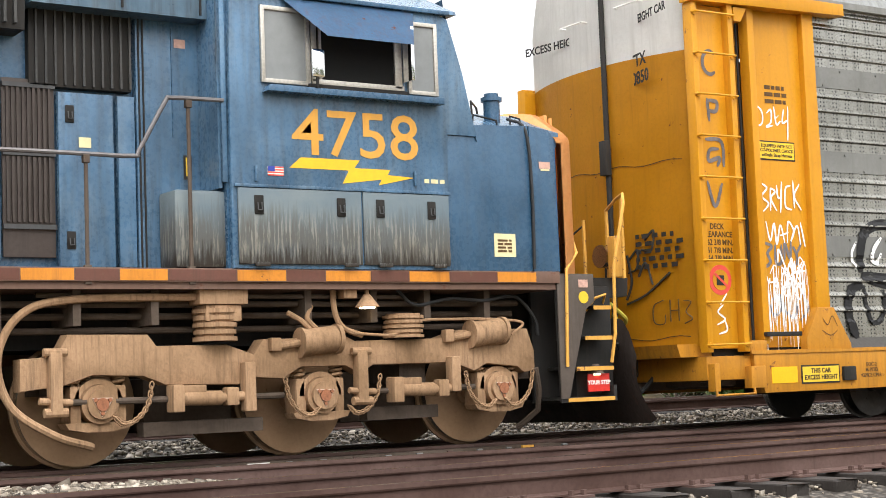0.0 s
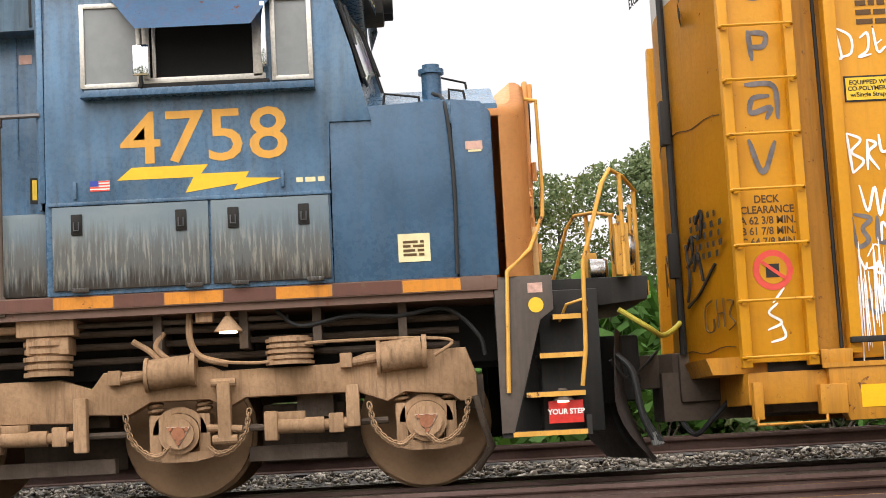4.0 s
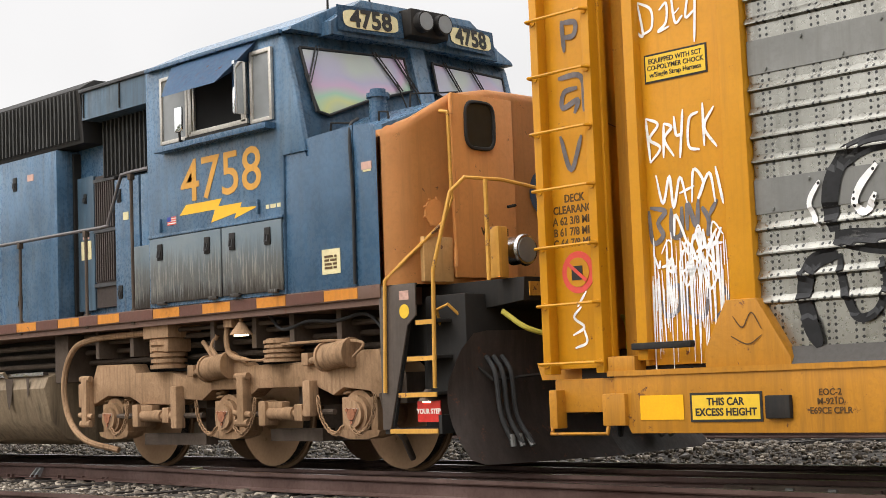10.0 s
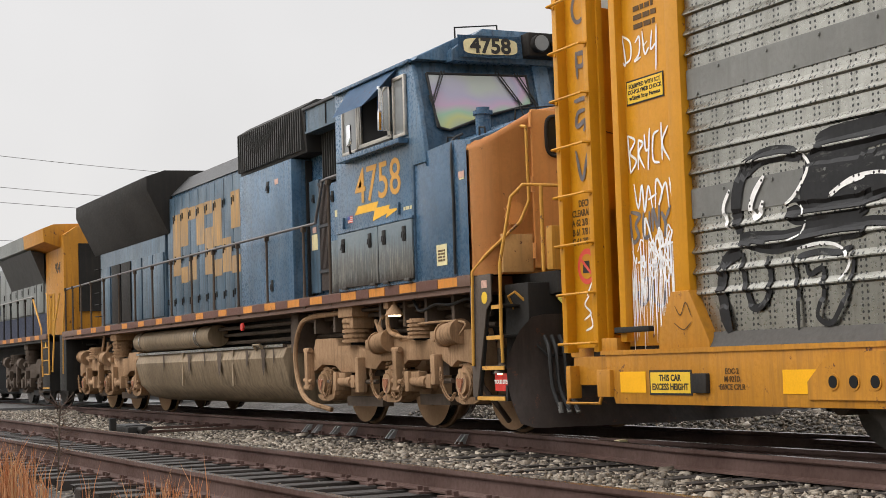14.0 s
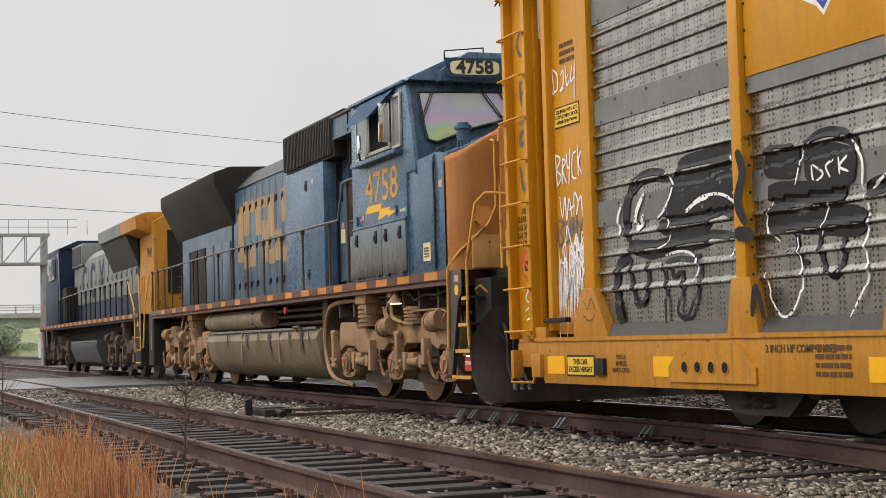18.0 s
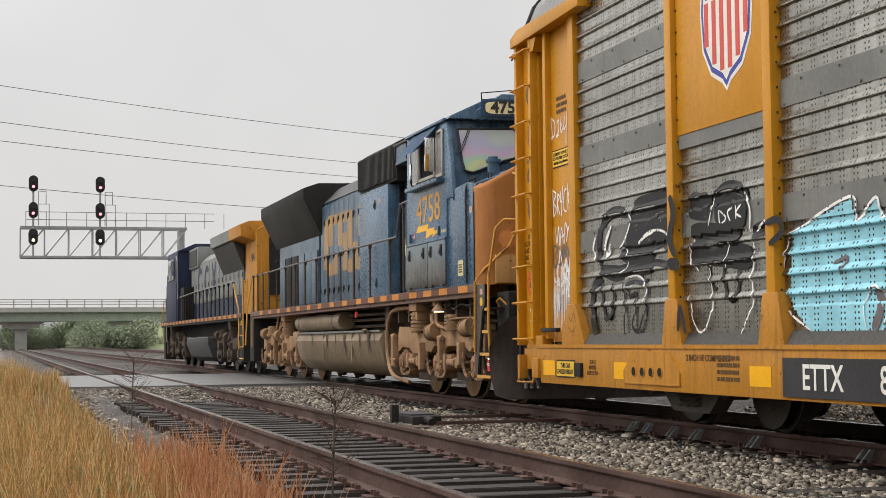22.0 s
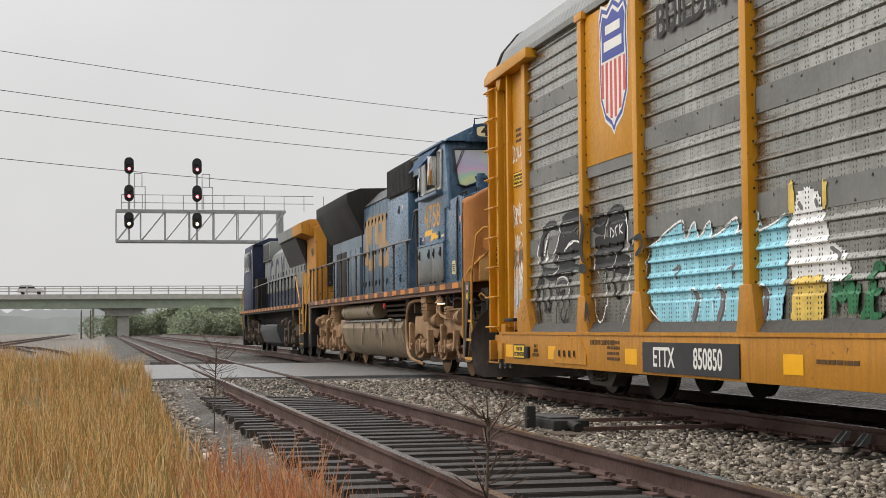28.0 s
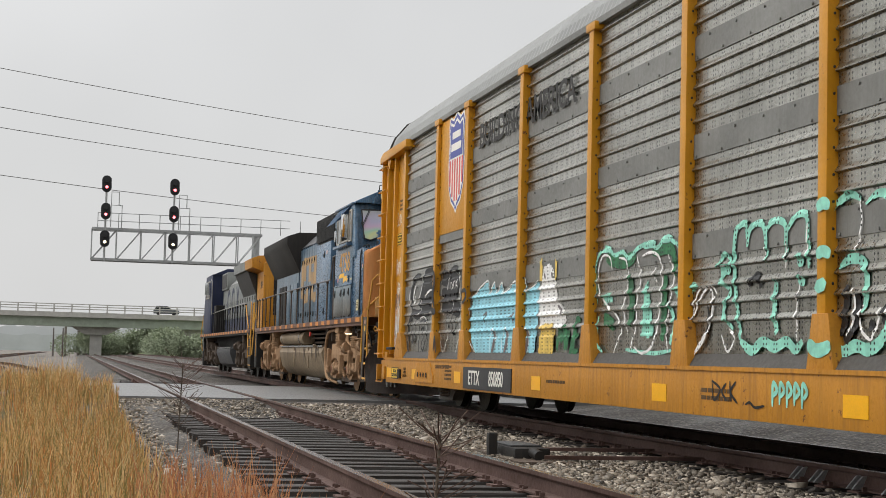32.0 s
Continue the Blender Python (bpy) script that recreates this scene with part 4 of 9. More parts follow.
def loco_4758():
    L = thing("freight_locomotive", (-4.5, YC, 0), "weathered blue diesel freight locomotive with orange-yellow nose, on rails", "locomotive")
    # --- frame and deck ---
    part("deck", B(-15.2, 4.72, 6.80, mirror_y(6.80), 1.50, 1.66), SILL_RUST, L)
    part("underframe", B(-15.3, 5.2, 7.55, 9.05, 1.02, 1.50), BLACK, L, "dark steel underframe")
    sill(L, -15.2, 4.72, 6.77, [(-13.7, -13.3), (-12.4, -12.0), (-11.2, -10.8), (-9.9, -9.5), (-8.7, -8.3), (-7.5, -7.1), (-6.3, -5.9), (-5.1, -4.7),
                               (-3.9, -3.5), (-2.7, -2.3), (-1.75, -1.3), (-0.8, -0.35), (0.05, 0.48), (1.14, 1.62), (2.03, 2.50), (2.93, 3.38), (3.95, 4.42)])
    part("sill_far", B(-15.2, 4.72, mirror_y(6.89), mirror_y(6.77), 1.56, 1.68), SILL_RUST, L)
    # --- cab ---
    cab = part("cab_side", P([(1.10, 1.68), (3.40, 1.68), (3.40, 2.43), (3.42, 3.0), (3.76, 3.0), (3.62, 3.62), (3.46, 4.14), (3.30, 4.20), (1.12, 4.20), (1.10, 3.0)], NEAR, NEAR + 0.06, bevel=0.012), BLUE, L,
               "weathered blue cab side")
    part("cab_far_side", P([(1.10, 1.68), (3.76, 1.68), (3.76, 3.0), (3.46, 4.14), (3.30, 4.20), (1.12, 4.20)], FAR - 0.06, FAR), BLUE, L)
    # roof with sloping shoulders
    part("cab_roof", P([(NEAR, 4.19), (NEAR + 0.02, 4.23), (7.35, 4.50), (7.7, 4.56), (8.9, 4.56), (9.25, 4.50), (FAR - 0.02, 4.23), (FAR, 4.19)], 1.08, 3.58, "x", 0.02), BLUE, L)
    part("cab_back_wall", B(1.08, 1.14, NEAR + 0.06, FAR - 0.06, 1.68, 4.2), BLUE_DEEP, L)
    # solid black block in place of the unlit inside
    part("cab_interior", B(1.2, 3.3, NEAR + 0.35, FAR - 0.3, 1.7, 4.15), DARK_VOID, L, "black block for the dark cab interior")
    # windshield wall: sloped panels either side of the middle post
    for s in (0, 1):
        ya, yb = (NEAR, 8.22) if s == 0 else (8.38, FAR)
        bm = bmesh.new()
        xa0, xa1 = (3.76, 3.96) if s == 0 else (3.96, 3.76)
        v = [bm.verts.new(p) for p in ((xa0, ya, 2.95), (xa1, yb, 2.95), (xa1 - 0.32, yb, 4.18), (xa0 - 0.32, ya, 4.18))]
        bm.faces.new(v)
        bmesh.ops.solidify(bm, geom=bm.faces[:], thickness=0.05)
        wall = part("windscreen_wall", bm, BLUE, L)

        def on_front(u, w, off):
            y = ya + (yb - ya) * u
            x = xa0 + (xa1 - xa0) * u - 0.32 * w
            return (x + off, y, 2.95 + 1.23 * w + off * 0.25)
        rim = [(0.10, 0.88), (0.92, 0.88), (0.93, 0.60), (0.55, 0.48), (0.22, 0.33), (0.13, 0.36)] if s == 0 else [(0.08, 0.88), (0.90, 0.88), (0.87, 0.36), (0.78, 0.33), (0.45, 0.48), (0.07, 0.60)]
        bm = bmesh.new()
        bm.faces.new([bm.verts.new(on_front(u, w, 0.035)) for u, w in rim])
        part("windscreen", bm, GLASS_REFLECTION_TINT, wall, "windscreen with pastel reflections in its colour", None)
        part("gasket", U([on_front(u, w, 0.036) for u, w in rim + rim[:1]], 0.017, 6), RUBBER, wall, "black rubber gasket")
        for u0, u1 in (((0.22, 0.10), (0.66, 0.82), (0.82, 0.95)) if s == 0 else ((0.2, 0.35), (0.5, 0.66))):
            bm = bmesh.new()
            tube(bm, [on_front(u0 + 0.0, 0.90, 0.05), on_front(u1, 0.58, 0.06)], 0.009, 5)
            tube(bm, [on_front(u0 + 0.02, 0.90, 0.06), on_front(u1 + 0.015, 0.58, 0.07)], 0.007, 5)
            tube(bm, [on_front(u1 - 0.01, 0.66, 0.05), on_front(u1 + 0.04, 0.36, 0.055)], 0.008, 5)
            part("wiper", bm, RUBBER, wall, "black windscreen wiper")
    part("windscreen_post", P([(3.95, 2.95), (4.0, 2.95), (3.67, 4.2), (3.6, 4.2)], 8.2, 8.4), BLUE, L)
    # brow with number boards and headlights
    part("cab_brow", P([(7.15, 4.17), (7.15, 4.30), (7.55, 4.56), (9.05, 4.56), (9.45, 4.30), (9.45, 4.17)], 3.2, 3.72, "x", 0.02), BLUE, L, "blue brow over the windscreens")
    for ya, yb, tilt in ((7.22, 8.0, 0.14), (8.6, 9.38, -0.14)):
        x0, x1 = (3.72, 3.80) if tilt > 0 else (3.80, 3.72)
        bm = bmesh.new()
        v = [bm.verts.new(p) for p in ((x0 + 0.03, ya, 4.21), (x1 + 0.03, yb, 4.21), (x1, yb, 4.47), (x0, ya, 4.47))]
        bm.faces.new(v)
        bmesh.ops.solidify(bm, geom=bm.faces[:], thickness=0.07)
        brd = part("number_board", bm, BLUE_DEEP, L)
        bm = bmesh.new()
        cy, cz, hw, hh = (ya + yb) / 2, 4.34, 0.33, 0.095
        pts = []
        for k in range(24):
            a = 2 * math.pi * k / 24
            px = math.copysign(abs(math.cos(a)) ** 0.45, math.cos(a)) * hw
            pz = math.copysign(abs(math.sin(a)) ** 0.45, math.sin(a)) * hh
            u = (cy + px - ya) / (yb - ya)
            pts.append(bm.verts.new((x0 + (x1 - x0) * u + 0.022 - 0.115 * (pz), cy + px, cz + pz)))
        bm.faces.new(pts)
        part("number_glass", bm, CREAM, brd, "cream number glass", None)
        lettering("number", "4758", 0.25, Matrix.Translation(((x0 + x1) / 2 + 0.028, cy, cz)) @ pose(0, 0, 0, 90, 0, 90 - math.degrees(math.atan2(x1 - x0, yb - ya))) @ pose(0, 0, 0, -6), INK, brd, "black numerals", bold=0.008)
    hl = part("headlight_housing", B(3.66, 3.90, 8.04, 8.56, 4.24, 4.52, bevel=0.03), BLACK, L, "black headlight housing")
    for y in (8.17, 8.43):
        bm = bmesh.new()
        rod(bm, (3.88, y, 4.38), (3.98, y, 4.38), 0.105, seg=24)
        h = part("headlight", bm, BLACK, hl)
        bm = bmesh.new()
        rod(bm, (3.975, y, 4.38), (3.985, y, 4.38), 0.09, seg=24)
        part("lens", bm, GLASS_DULL, h, "clear headlight lens")
    part("roof_grab_iron", U([(3.5, 7.3, 4.45), (3.5, 7.3, 4.60), (3.5, 7.85, 4.66), (3.5, 7.85, 4.52)], 0.012), BLACK, L)
    part("roof_edge_strip", U([(3.45, 6.95, 4.22), (3.45, 7.3, 4.40)], 0.012), BLACK, L)
    # side windows
    for a, b in ((1.44, 1.88), (3.00, 3.28)):
        w = part("side_window", B(a, b, NEAR - 0.02, NEAR + 0.01, 3.40, 4.03), GLASS_DULL, L, "dusty side window")
        bm = bmesh.new()
        for q in ((a, b, 3.36, 3.40), (a, b, 4.03, 4.07), (a - 0.03, a + 0.01, 3.36, 4.07), (b - 0.01, b + 0.03, 3.36, 4.07)):
            box(bm, q[0], q[1], NEAR - 0.04, NEAR - 0.005, q[2], q[3], 0.006)
        part("window_frame", bm, CHROME, w, "corroded aluminium frame")
    # a black sheet on the wall gives the darkness behind the opening
    op = part("open_window", B(1.97, 2.88, NEAR - 0.012, NEAR + 0.002, 3.43, 4.0), DARK_VOID, L, "open cab window, its dark inside a black sheet")
    bm = bmesh.new()
    for q in ((1.93, 2.92, 3.38, 3.43), (1.92, 1.98, 3.4, 4.0), (2.82, 2.90, 3.4, 4.02), (2.0, 2.03, 3.43, 3.95)):
        box(bm, q[0], q[1], NEAR - 0.04, NEAR - 0.013, q[2], q[3], 0.006)
    part("window_frame", bm, CHROME, op, "corroded aluminium frame")
    part("arm_rest", B(1.88, 2.95, NEAR - 0.06, NEAR - 0.01, 3.33, 3.38, bevel=0.01), BLACK, L)
    part("wind_deflector", B(2.905, 2.945, NEAR - 0.20, NEAR - 0.03, 3.46, 3.98, bevel=0.008), MIRROR, L, "upright bright wind deflector")
    m = part("mirror", B(1.86, 1.99, NEAR - 0.17, NEAR - 0.14, 3.42, 3.68, bevel=0.02), MIRROR, L, "small folding side mirror")
    part("mirror_arm", U([(1.92, NEAR, 3.30), (1.92, NEAR - 0.14, 3.34), (1.92, NEAR - 0.15, 3.45)], 0.015), BLACK, m)
    bm = bmesh.new()
    top_a, top_b, out_a, out_b = (1.62, NEAR - 0.012, 4.17), (3.06, NEAR - 0.012, 4.17), (1.92, NEAR - 0.36, 3.76), (2.84, NEAR - 0.36, 3.76)
    v = [bm.verts.new(p) for p in (top_a, top_b, out_b, out_a)]
    bm.faces.new(v)
    bm.faces.new((v[0], v[3], bm.verts.new((1.95, NEAR - 0.02, 3.98))))
    bm.faces.new((v[1], v[2], bm.verts.new((2.90, NEAR - 0.02, 3.98))))
    bmesh.ops.solidify(bm, geom=bm.faces[:], thickness=0.012)
    part("window_awning", bm, painted("rusting_blue_awning", (0.06, 0.15, 0.28), (0.17, 0.06, 0.04), 0.55, 0.5, chips=0.35, chip=(0.16, 0.05, 0.03)), L, "rust-edged blue awning, propped open")
    part("rain_gutter", B(1.15, 3.46, NEAR - 0.05, NEAR + 0.0, 4.17, 4.21, bevel=0.008), BLUE_DEEP, L)
    part("window_ledge", P([(1.42, 3.27), (3.32, 3.27), (3.32, 3.33), (1.46, 3.33)], NEAR - 0.13, NEAR - 0.0, bevel=0.01), BLUE_DEEP, L, "dark blue ledge below the windows")
    # doors under the cab
    for a, b in ((1.15, 2.41), (2.43, 3.385)):
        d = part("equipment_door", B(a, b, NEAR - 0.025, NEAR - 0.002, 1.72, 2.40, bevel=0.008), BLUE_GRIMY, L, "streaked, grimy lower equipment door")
        for x in ((1.35, 2.19) if a < 2 else (2.61, 3.18)):
            latch(d, x, 2.25, NEAR - 0.028)
        for x in (a + 0.15, b - 0.2):
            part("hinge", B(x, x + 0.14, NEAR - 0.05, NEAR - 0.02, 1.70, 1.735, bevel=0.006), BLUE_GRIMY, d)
    part("drip_rail", B(1.12, 3.41, NEAR - 0.03, NEAR, 2.405, 2.435, bevel=0.006), BLUE, L)
    lettering("number", "4758", 0.61, on_side(2.40, 2.915, NEAR - 0.003, 1.13), YELLOW_LETTER, L, "large yellow numerals on the cab side", bold=0.004)
    bm = bmesh.new()
    bolt = [(1.68, 2.60), (1.80, 2.70), (2.42, 2.70), (2.36, 2.625), (2.75, 2.625), (2.72, 2.575), (3.02, 2.56), (2.62, 2.475), (2.655, 2.53), (2.23, 2.475), (2.30, 2.60)]
    bm.faces.new([bm.verts.new((x, NEAR - 0.003, z)) for x, z in bolt])
    part("lightning_emblem", bm, plain("bright_yellow_vinyl", (0.85, 0.45, 0.02), 0.45, 0, 20, 0.1), L, "yellow lightning bolt emblem", None)
    fl = decal("flag_decal", L, 1.46, 1.62, 2.52, 2.605, NEAR, SIGN_WHITE, "small striped flag decal")
    bm = bmesh.new()
    for k in range(4):
        box(bm, 1.46, 1.62, NEAR - 0.006, NEAR - 0.0045, 2.52 + k * 0.024, 2.532 + k * 0.024)
    part("stripes", bm, BADGE_RED, fl, "", None)
    part("canton", B(1.46, 1.53, NEAR - 0.0075, NEAR - 0.0062, 2.56, 2.605), BADGE_BLUE, fl, "", None)
    bars(L, 3.13, 3.36, 2.50, 2.57, 1, NEAR, CREAM, "model_lettering")
    for x, z in ((1.34, 2.53), (3.02, 2.55)):
        part("door_hinge", B(x - 0.015, x + 0.015, NEAR - 0.03, NEAR, z - 0.07, z + 0.07, bevel=0.006), BLUE, L)
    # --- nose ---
    # the nose sides take the darker blue, which holds their shade
    part("nose_side", P([(3.40, 1.68), (4.40, 1.68), (4.40, 3.15), (3.74, 3.12), (3.42, 3.12)], NEAR + 0.02, NEAR + 0.08, bevel=0.01), BLUE_DEEP, L, "blue nose side with shade in its colour")
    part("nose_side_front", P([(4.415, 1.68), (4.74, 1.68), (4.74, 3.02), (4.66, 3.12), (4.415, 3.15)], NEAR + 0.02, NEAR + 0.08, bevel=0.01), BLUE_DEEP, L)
    part("seam_hose", U(curve([(4.40, NEAR - 0.0, 1.70), (4.41, NEAR - 0.0, 2.5), (4.37, NEAR + 0.02, 3.10), (4.28, NEAR + 0.2, 3.24)], 5), 0.016), RUBBER, L, "black rubber seam")
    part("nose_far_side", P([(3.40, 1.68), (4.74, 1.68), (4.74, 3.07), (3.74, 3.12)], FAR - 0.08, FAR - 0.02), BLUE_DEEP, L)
    nose_top = [(NEAR + 0.03, 3.10), (7.12, 3.22), (7.50, 3.38), (9.10, 3.38), (9.48, 3.22), (FAR - 0.03, 3.10), (FAR - 0.03, 2.95), (NEAR + 0.03, 2.95)]
    part("nose_top", P(nose_top, 3.70, 4.80, "x", 0.02), BLUE, L, "blue nose roof")
    # the yellow end: chamfered shell, flat middle with a door
    zs = lambda y: 3.10 + min(1.0, max(0.0, (min(y, mirror_y(y)) - NEAR - 0.05) / 0.75)) * 0.40
    near_half = [(4.74, NEAR + 0.005)] + [(4.80 + 0.24 * math.sin(q), NEAR + 0.245 - 0.24 * math.cos(q)) for q in (radians(15 * k) for k in range(7))] + [(5.07, 7.40), (5.08, 7.9), (5.085, YC)]
    plan = near_half + [(x, mirror_y(y)) for x, y in reversed(near_half[:-1])]
    bm = bmesh.new()
    rows = []
    for x, y in plan:
        h = zs(y)
        row = [bm.verts.new((x, y, 1.66))]
        for k in range(5):
            q = radians(22.5 * k)
            w = 0.11 * (1 - math.cos(q))
            row.append(bm.verts.new((x - w, y + (YC - y) * w / 1.5, h - 0.11 + 0.11 * math.sin(q))))
        rows.append(row)
    for a, b in zip(rows, rows[1:]):
        for k in range(5):
            bm.faces.new((a[k], b[k], b[k + 1], a[k + 1]))
    bm.faces.new([r[5] for r in rows])
    bmesh.ops.solidify(bm, geom=bm.faces[:], thickness=0.03)
    nose = part("nose_end", bm, YELLOW_NOSE, L, "orange-yellow nose end")
    door = part("nose_door", B(5.06, 5.105, 7.36, 8.16, 1.72, 3.40, bevel=0.02), YELLOW_NOSE, L, "orange-yellow nose door")
    bm = bmesh.new()
    pts = []
    for k in range(28):
        a = 2 * math.pi * k / 28
        pts.append(bm.verts.new((5.112, 7.71 + math.copysign(abs(math.cos(a)) ** 0.5, math.cos(a)) * 0.17, 3.12 + math.copysign(abs(math.sin(a)) ** 0.5, math.sin(a)) * 0.20)))
    bm.faces.new(pts)
    part("door_window", bm, GLASS_DARK, door, "dark rounded door window", None)
    part("window_gasket", U([(5.115, 7.71 + math.copysign(abs(math.cos(a)) ** 0.5, math.cos(a)) * 0.185, 3.12 + math.copysign(abs(math.sin(a)) ** 0.5, math.sin(a)) * 0.215) for a in (2 * math.pi * k / 28 for k in range(29))], 0.018, 6), RUBBER, door)
    for z in (3.28, 2.6, 1.9):
        part("hinge", R((5.12, 7.34, z - 0.08), (5.12, 7.34, z + 0.08), 0.022, seg=8), YELLOW_NOSE, door)
    part("door_handle", U([(5.11, 8.10, 2.4), (5.17, 8.08, 2.4), (5.17, 7.98, 2.38)], 0.014), BLACK, door)
    lettering("warning_text", "WATCH\nYOUR\nSTEP", 0.095, pose(5.112, 7.86, 2.05, 90, 0, 90), INK_FADED, door, "stencilled warning words", bold=0.003)
    # emblem on the nose: three dark shapes
    bm = bmesh.new()
    for yy, a0, a1 in ((8.55, 45, 315), (8.92, 60, 400)):
        pr = [(5.10, yy + r * math.cos(t), 2.55 + 1.15 * r * math.sin(t)) for r, ts in ((0.19, range(a0, a1, 15)), (0.11, range(a1 - 15, a0 - 15, -15))) for t in (radians(q) for q in ts)]
        bm.faces.new([bm.verts.new(p) for p in pr])
    for k in (-1, 1):
        bm.faces.new([bm.verts.new((5.10, 9.28 + q[0] * k, 2.55 + q[1])) for q in ((-0.17, -0.2), (-0.07, -0.2), (0.17, 0.2), (0.07, 0.2))])
    part("nose_emblem", bm, plain("dark_blue_emblem", (0.03, 0.05, 0.10), 0.5), nose, "dark blue nose emblem", None)
    part("grab_rail", U([(5.06, 7.26, 3.22), (5.16, 7.26, 3.20), (5.17, 7.26, 2.42), (5.15, 7.16, 2.20), (5.00, 6.84, 1.88), (4.80, 6.76, 1.70), (4.76, 6.76, 0.72)], 0.018), RAIL_YELLOW, L, "chipped yellow grab rail")
    part("locker", B(5.03, 5.085, 6.98, 7.34, 1.68, 2.08, bevel=0.01), painted("scuffed_yellow_locker", (0.55, 0.32, 0.12), (0.15, 0.1, 0.05), 0.6, 0.6, chips=0.5), nose, "scuffed yellow locker lid")
    bm = bmesh.new()
    for k in range(9):
        a = 2 * math.pi * k / 9
        ring_disc(bm, (5.055, 7.16 + 0.13 * math.cos(a), 2.3 + 0.13 * math.sin(a)), (1, 0, 0), 0.012, 0.02, 6)
    ring_disc(bm, (5.05, 7.16, 2.3), (1, 0, 0), 0.12, 0.015, 24)
    part("round_cover", bm, YELLOW_NOSE, nose)
    # placards
    pl = decal("placard", L, 3.93, 4.19, 1.82, 2.05, NEAR + 0.018, CREAM, "creased cream data placard")
    bars(pl, 3.97, 4.14, 1.86, 2.00, 4, NEAR + 0.013, INK_FADED)
    decal("warning_label", L, 4.52, 4.66, 2.72, 2.79, NEAR + 0.018, WARN, "small red warning label")
    decal("warning_label", L, 4.54, 4.65, 2.70, 2.718, NEAR + 0.018, CREAM)
    # horn stack and grab rails on the nose top
    bm = bmesh.new()
    rod(bm, (4.28, 7.22, 3.2), (4.28, 7.22, 3.46), 0.085, seg=18)
    rod(bm, (4.28, 7.22, 3.46), (4.28, 7.22, 3.50), 0.11, seg=18)
    rod(bm, (4.28, 7.22, 3.50), (4.28, 7.22, 3.54), 0.075, seg=18)
    part("vent_pipe", bm, BLUE_DEEP, L, "capped vent stack on the nose")
    for pts in ([(3.86, 6.98, 3.14), (3.88, 6.98, 3.26), (4.16, 6.98, 3.22), (4.18, 6.98, 3.10)], [(4.42, 7.1, 3.18), (4.42, 7.1, 3.30), (4.54, 7.1, 3.28), (4.56, 7.1, 3.17)], [(4.3, 7.6, 3.36), (4.3, 7.62, 3.54), (4.6, 7.95, 3.54), (4.62, 7.95, 3.38)]):
        part("grab_iron", U(pts, 0.012, 6), BLACK, L)
    # --- front platform, steps, plough ---
    part("front_platform", B(4.72, 5.95, 7.3, 9.3, 1.55, 1.66), BLACK, L)
    part("anticlimber", P([(5.15, 1.38), (6.0, 1.46), (6.02, 1.66), (5.15, 1.66)], 7.25, 9.35, bevel=0.015), BLACK, L)
    part("anticlimber_stripe", B(6.02, 6.03, 7.3, 9.3, 1.5, 1.62), RAIL_YELLOW, L, "yellow edge stripe")
    part("pilot", B(5.05, 5.55, 7.0, 9.6, 0.38, 1.55, bevel=0.02), BLACK, L)
    for side in (0, 1):
        f = (lambda y: y) if side == 0 else mirror_y
        ya, yb = sorted((f(6.80), f(7.30)))
        # step well
        part("step_side", P([(4.70, 0.36), (4.80, 0.36), (5.14, 1.66), (4.68, 1.66)], ya if side == 0 else yb - 0.03, ya + 0.03 if side == 0 else yb), BLACK, L, "black step well side")
        part("step_plate", P([(4.69, 0.40), (4.79, 0.40), (5.05, 1.30), (5.16, 1.38), (5.16, 1.66), (4.69, 1.66)], f(6.79) - 0.008, f(6.79) + 0.008, bevel=0.004), STEP_PLATE, L)
        part("step_back", B(4.72, 5.45, min(f(7.28), f(7.32)), max(f(7.28), f(7.32)), 0.36, 1.66), BLACK, L)
        part("step_outer", P([(5.38, 0.36), (5.42, 0.36), (5.42, 0.52), (5.38, 0.52)], ya, yb), BLACK, L)
        for z in (0.41, 0.72, 1.03, 1.34):
            x0 = 4.78 + (z - 0.41) * 0.40
            st = part("step", B(x0, 5.38, ya, yb, z - 0.03, z, bevel=0.006), BLACK, L, "black grating step")
            part("step_edge", B(x0, 5.38, (f(6.79) - 0.006), (f(6.79) + 0.006), z - 0.045, z - 0.005), RAIL_YELLOW, st, "yellow step edge", None)
    part("round_label", R((5.02, 6.777, 1.42), (5.02, 6.781, 1.42), 0.062, seg=20), SIGN_YELLOW, L, "round yellow label")
    decal("warning_label", L, 4.96, 5.08, 1.52, 1.60, 6.782, WARN)
    rs = part("step_sign", B(5.08, 5.36, 6.84, 6.855, 0.46, 0.64), RED, L, "red lit sign over the bottom step", None)
    lettering("warning_text", "YOUR STEP", 0.058, on_side(5.22, 0.55, 6.838), SIGN_WHITE, rs, bold=0.002)
    bm = bmesh.new()
    rod(bm, (5.20, 6.86, 0.64), (5.20, 6.86, 0.74), 0.09, 0.03, seg=16)
    sl = part("step_lamp", bm, DUST_DARK, L, "shaded step lamp, lit")
    part("bulb", R((5.20, 6.86, 0.625), (5.20, 6.86, 0.645), 0.05, seg=14), LAMP_WARM, sl)
    # handrails at the steps
    for side in (0, 1):
        f = (lambda y: y) if side == 0 else mirror_y
        part("step_handrail", U([(5.36, f(6.79), 0.75), (5.40, f(6.76), 1.05), (5.42, f(6.76), 1.75), (5.62, f(6.80), 2.40), (5.70, f(6.90), 2.52), (5.85, f(7.2), 2.50), (6.0, f(7.55), 2.42)], 0.018), RAIL_YELLOW, L, "chipped yellow step handrail")
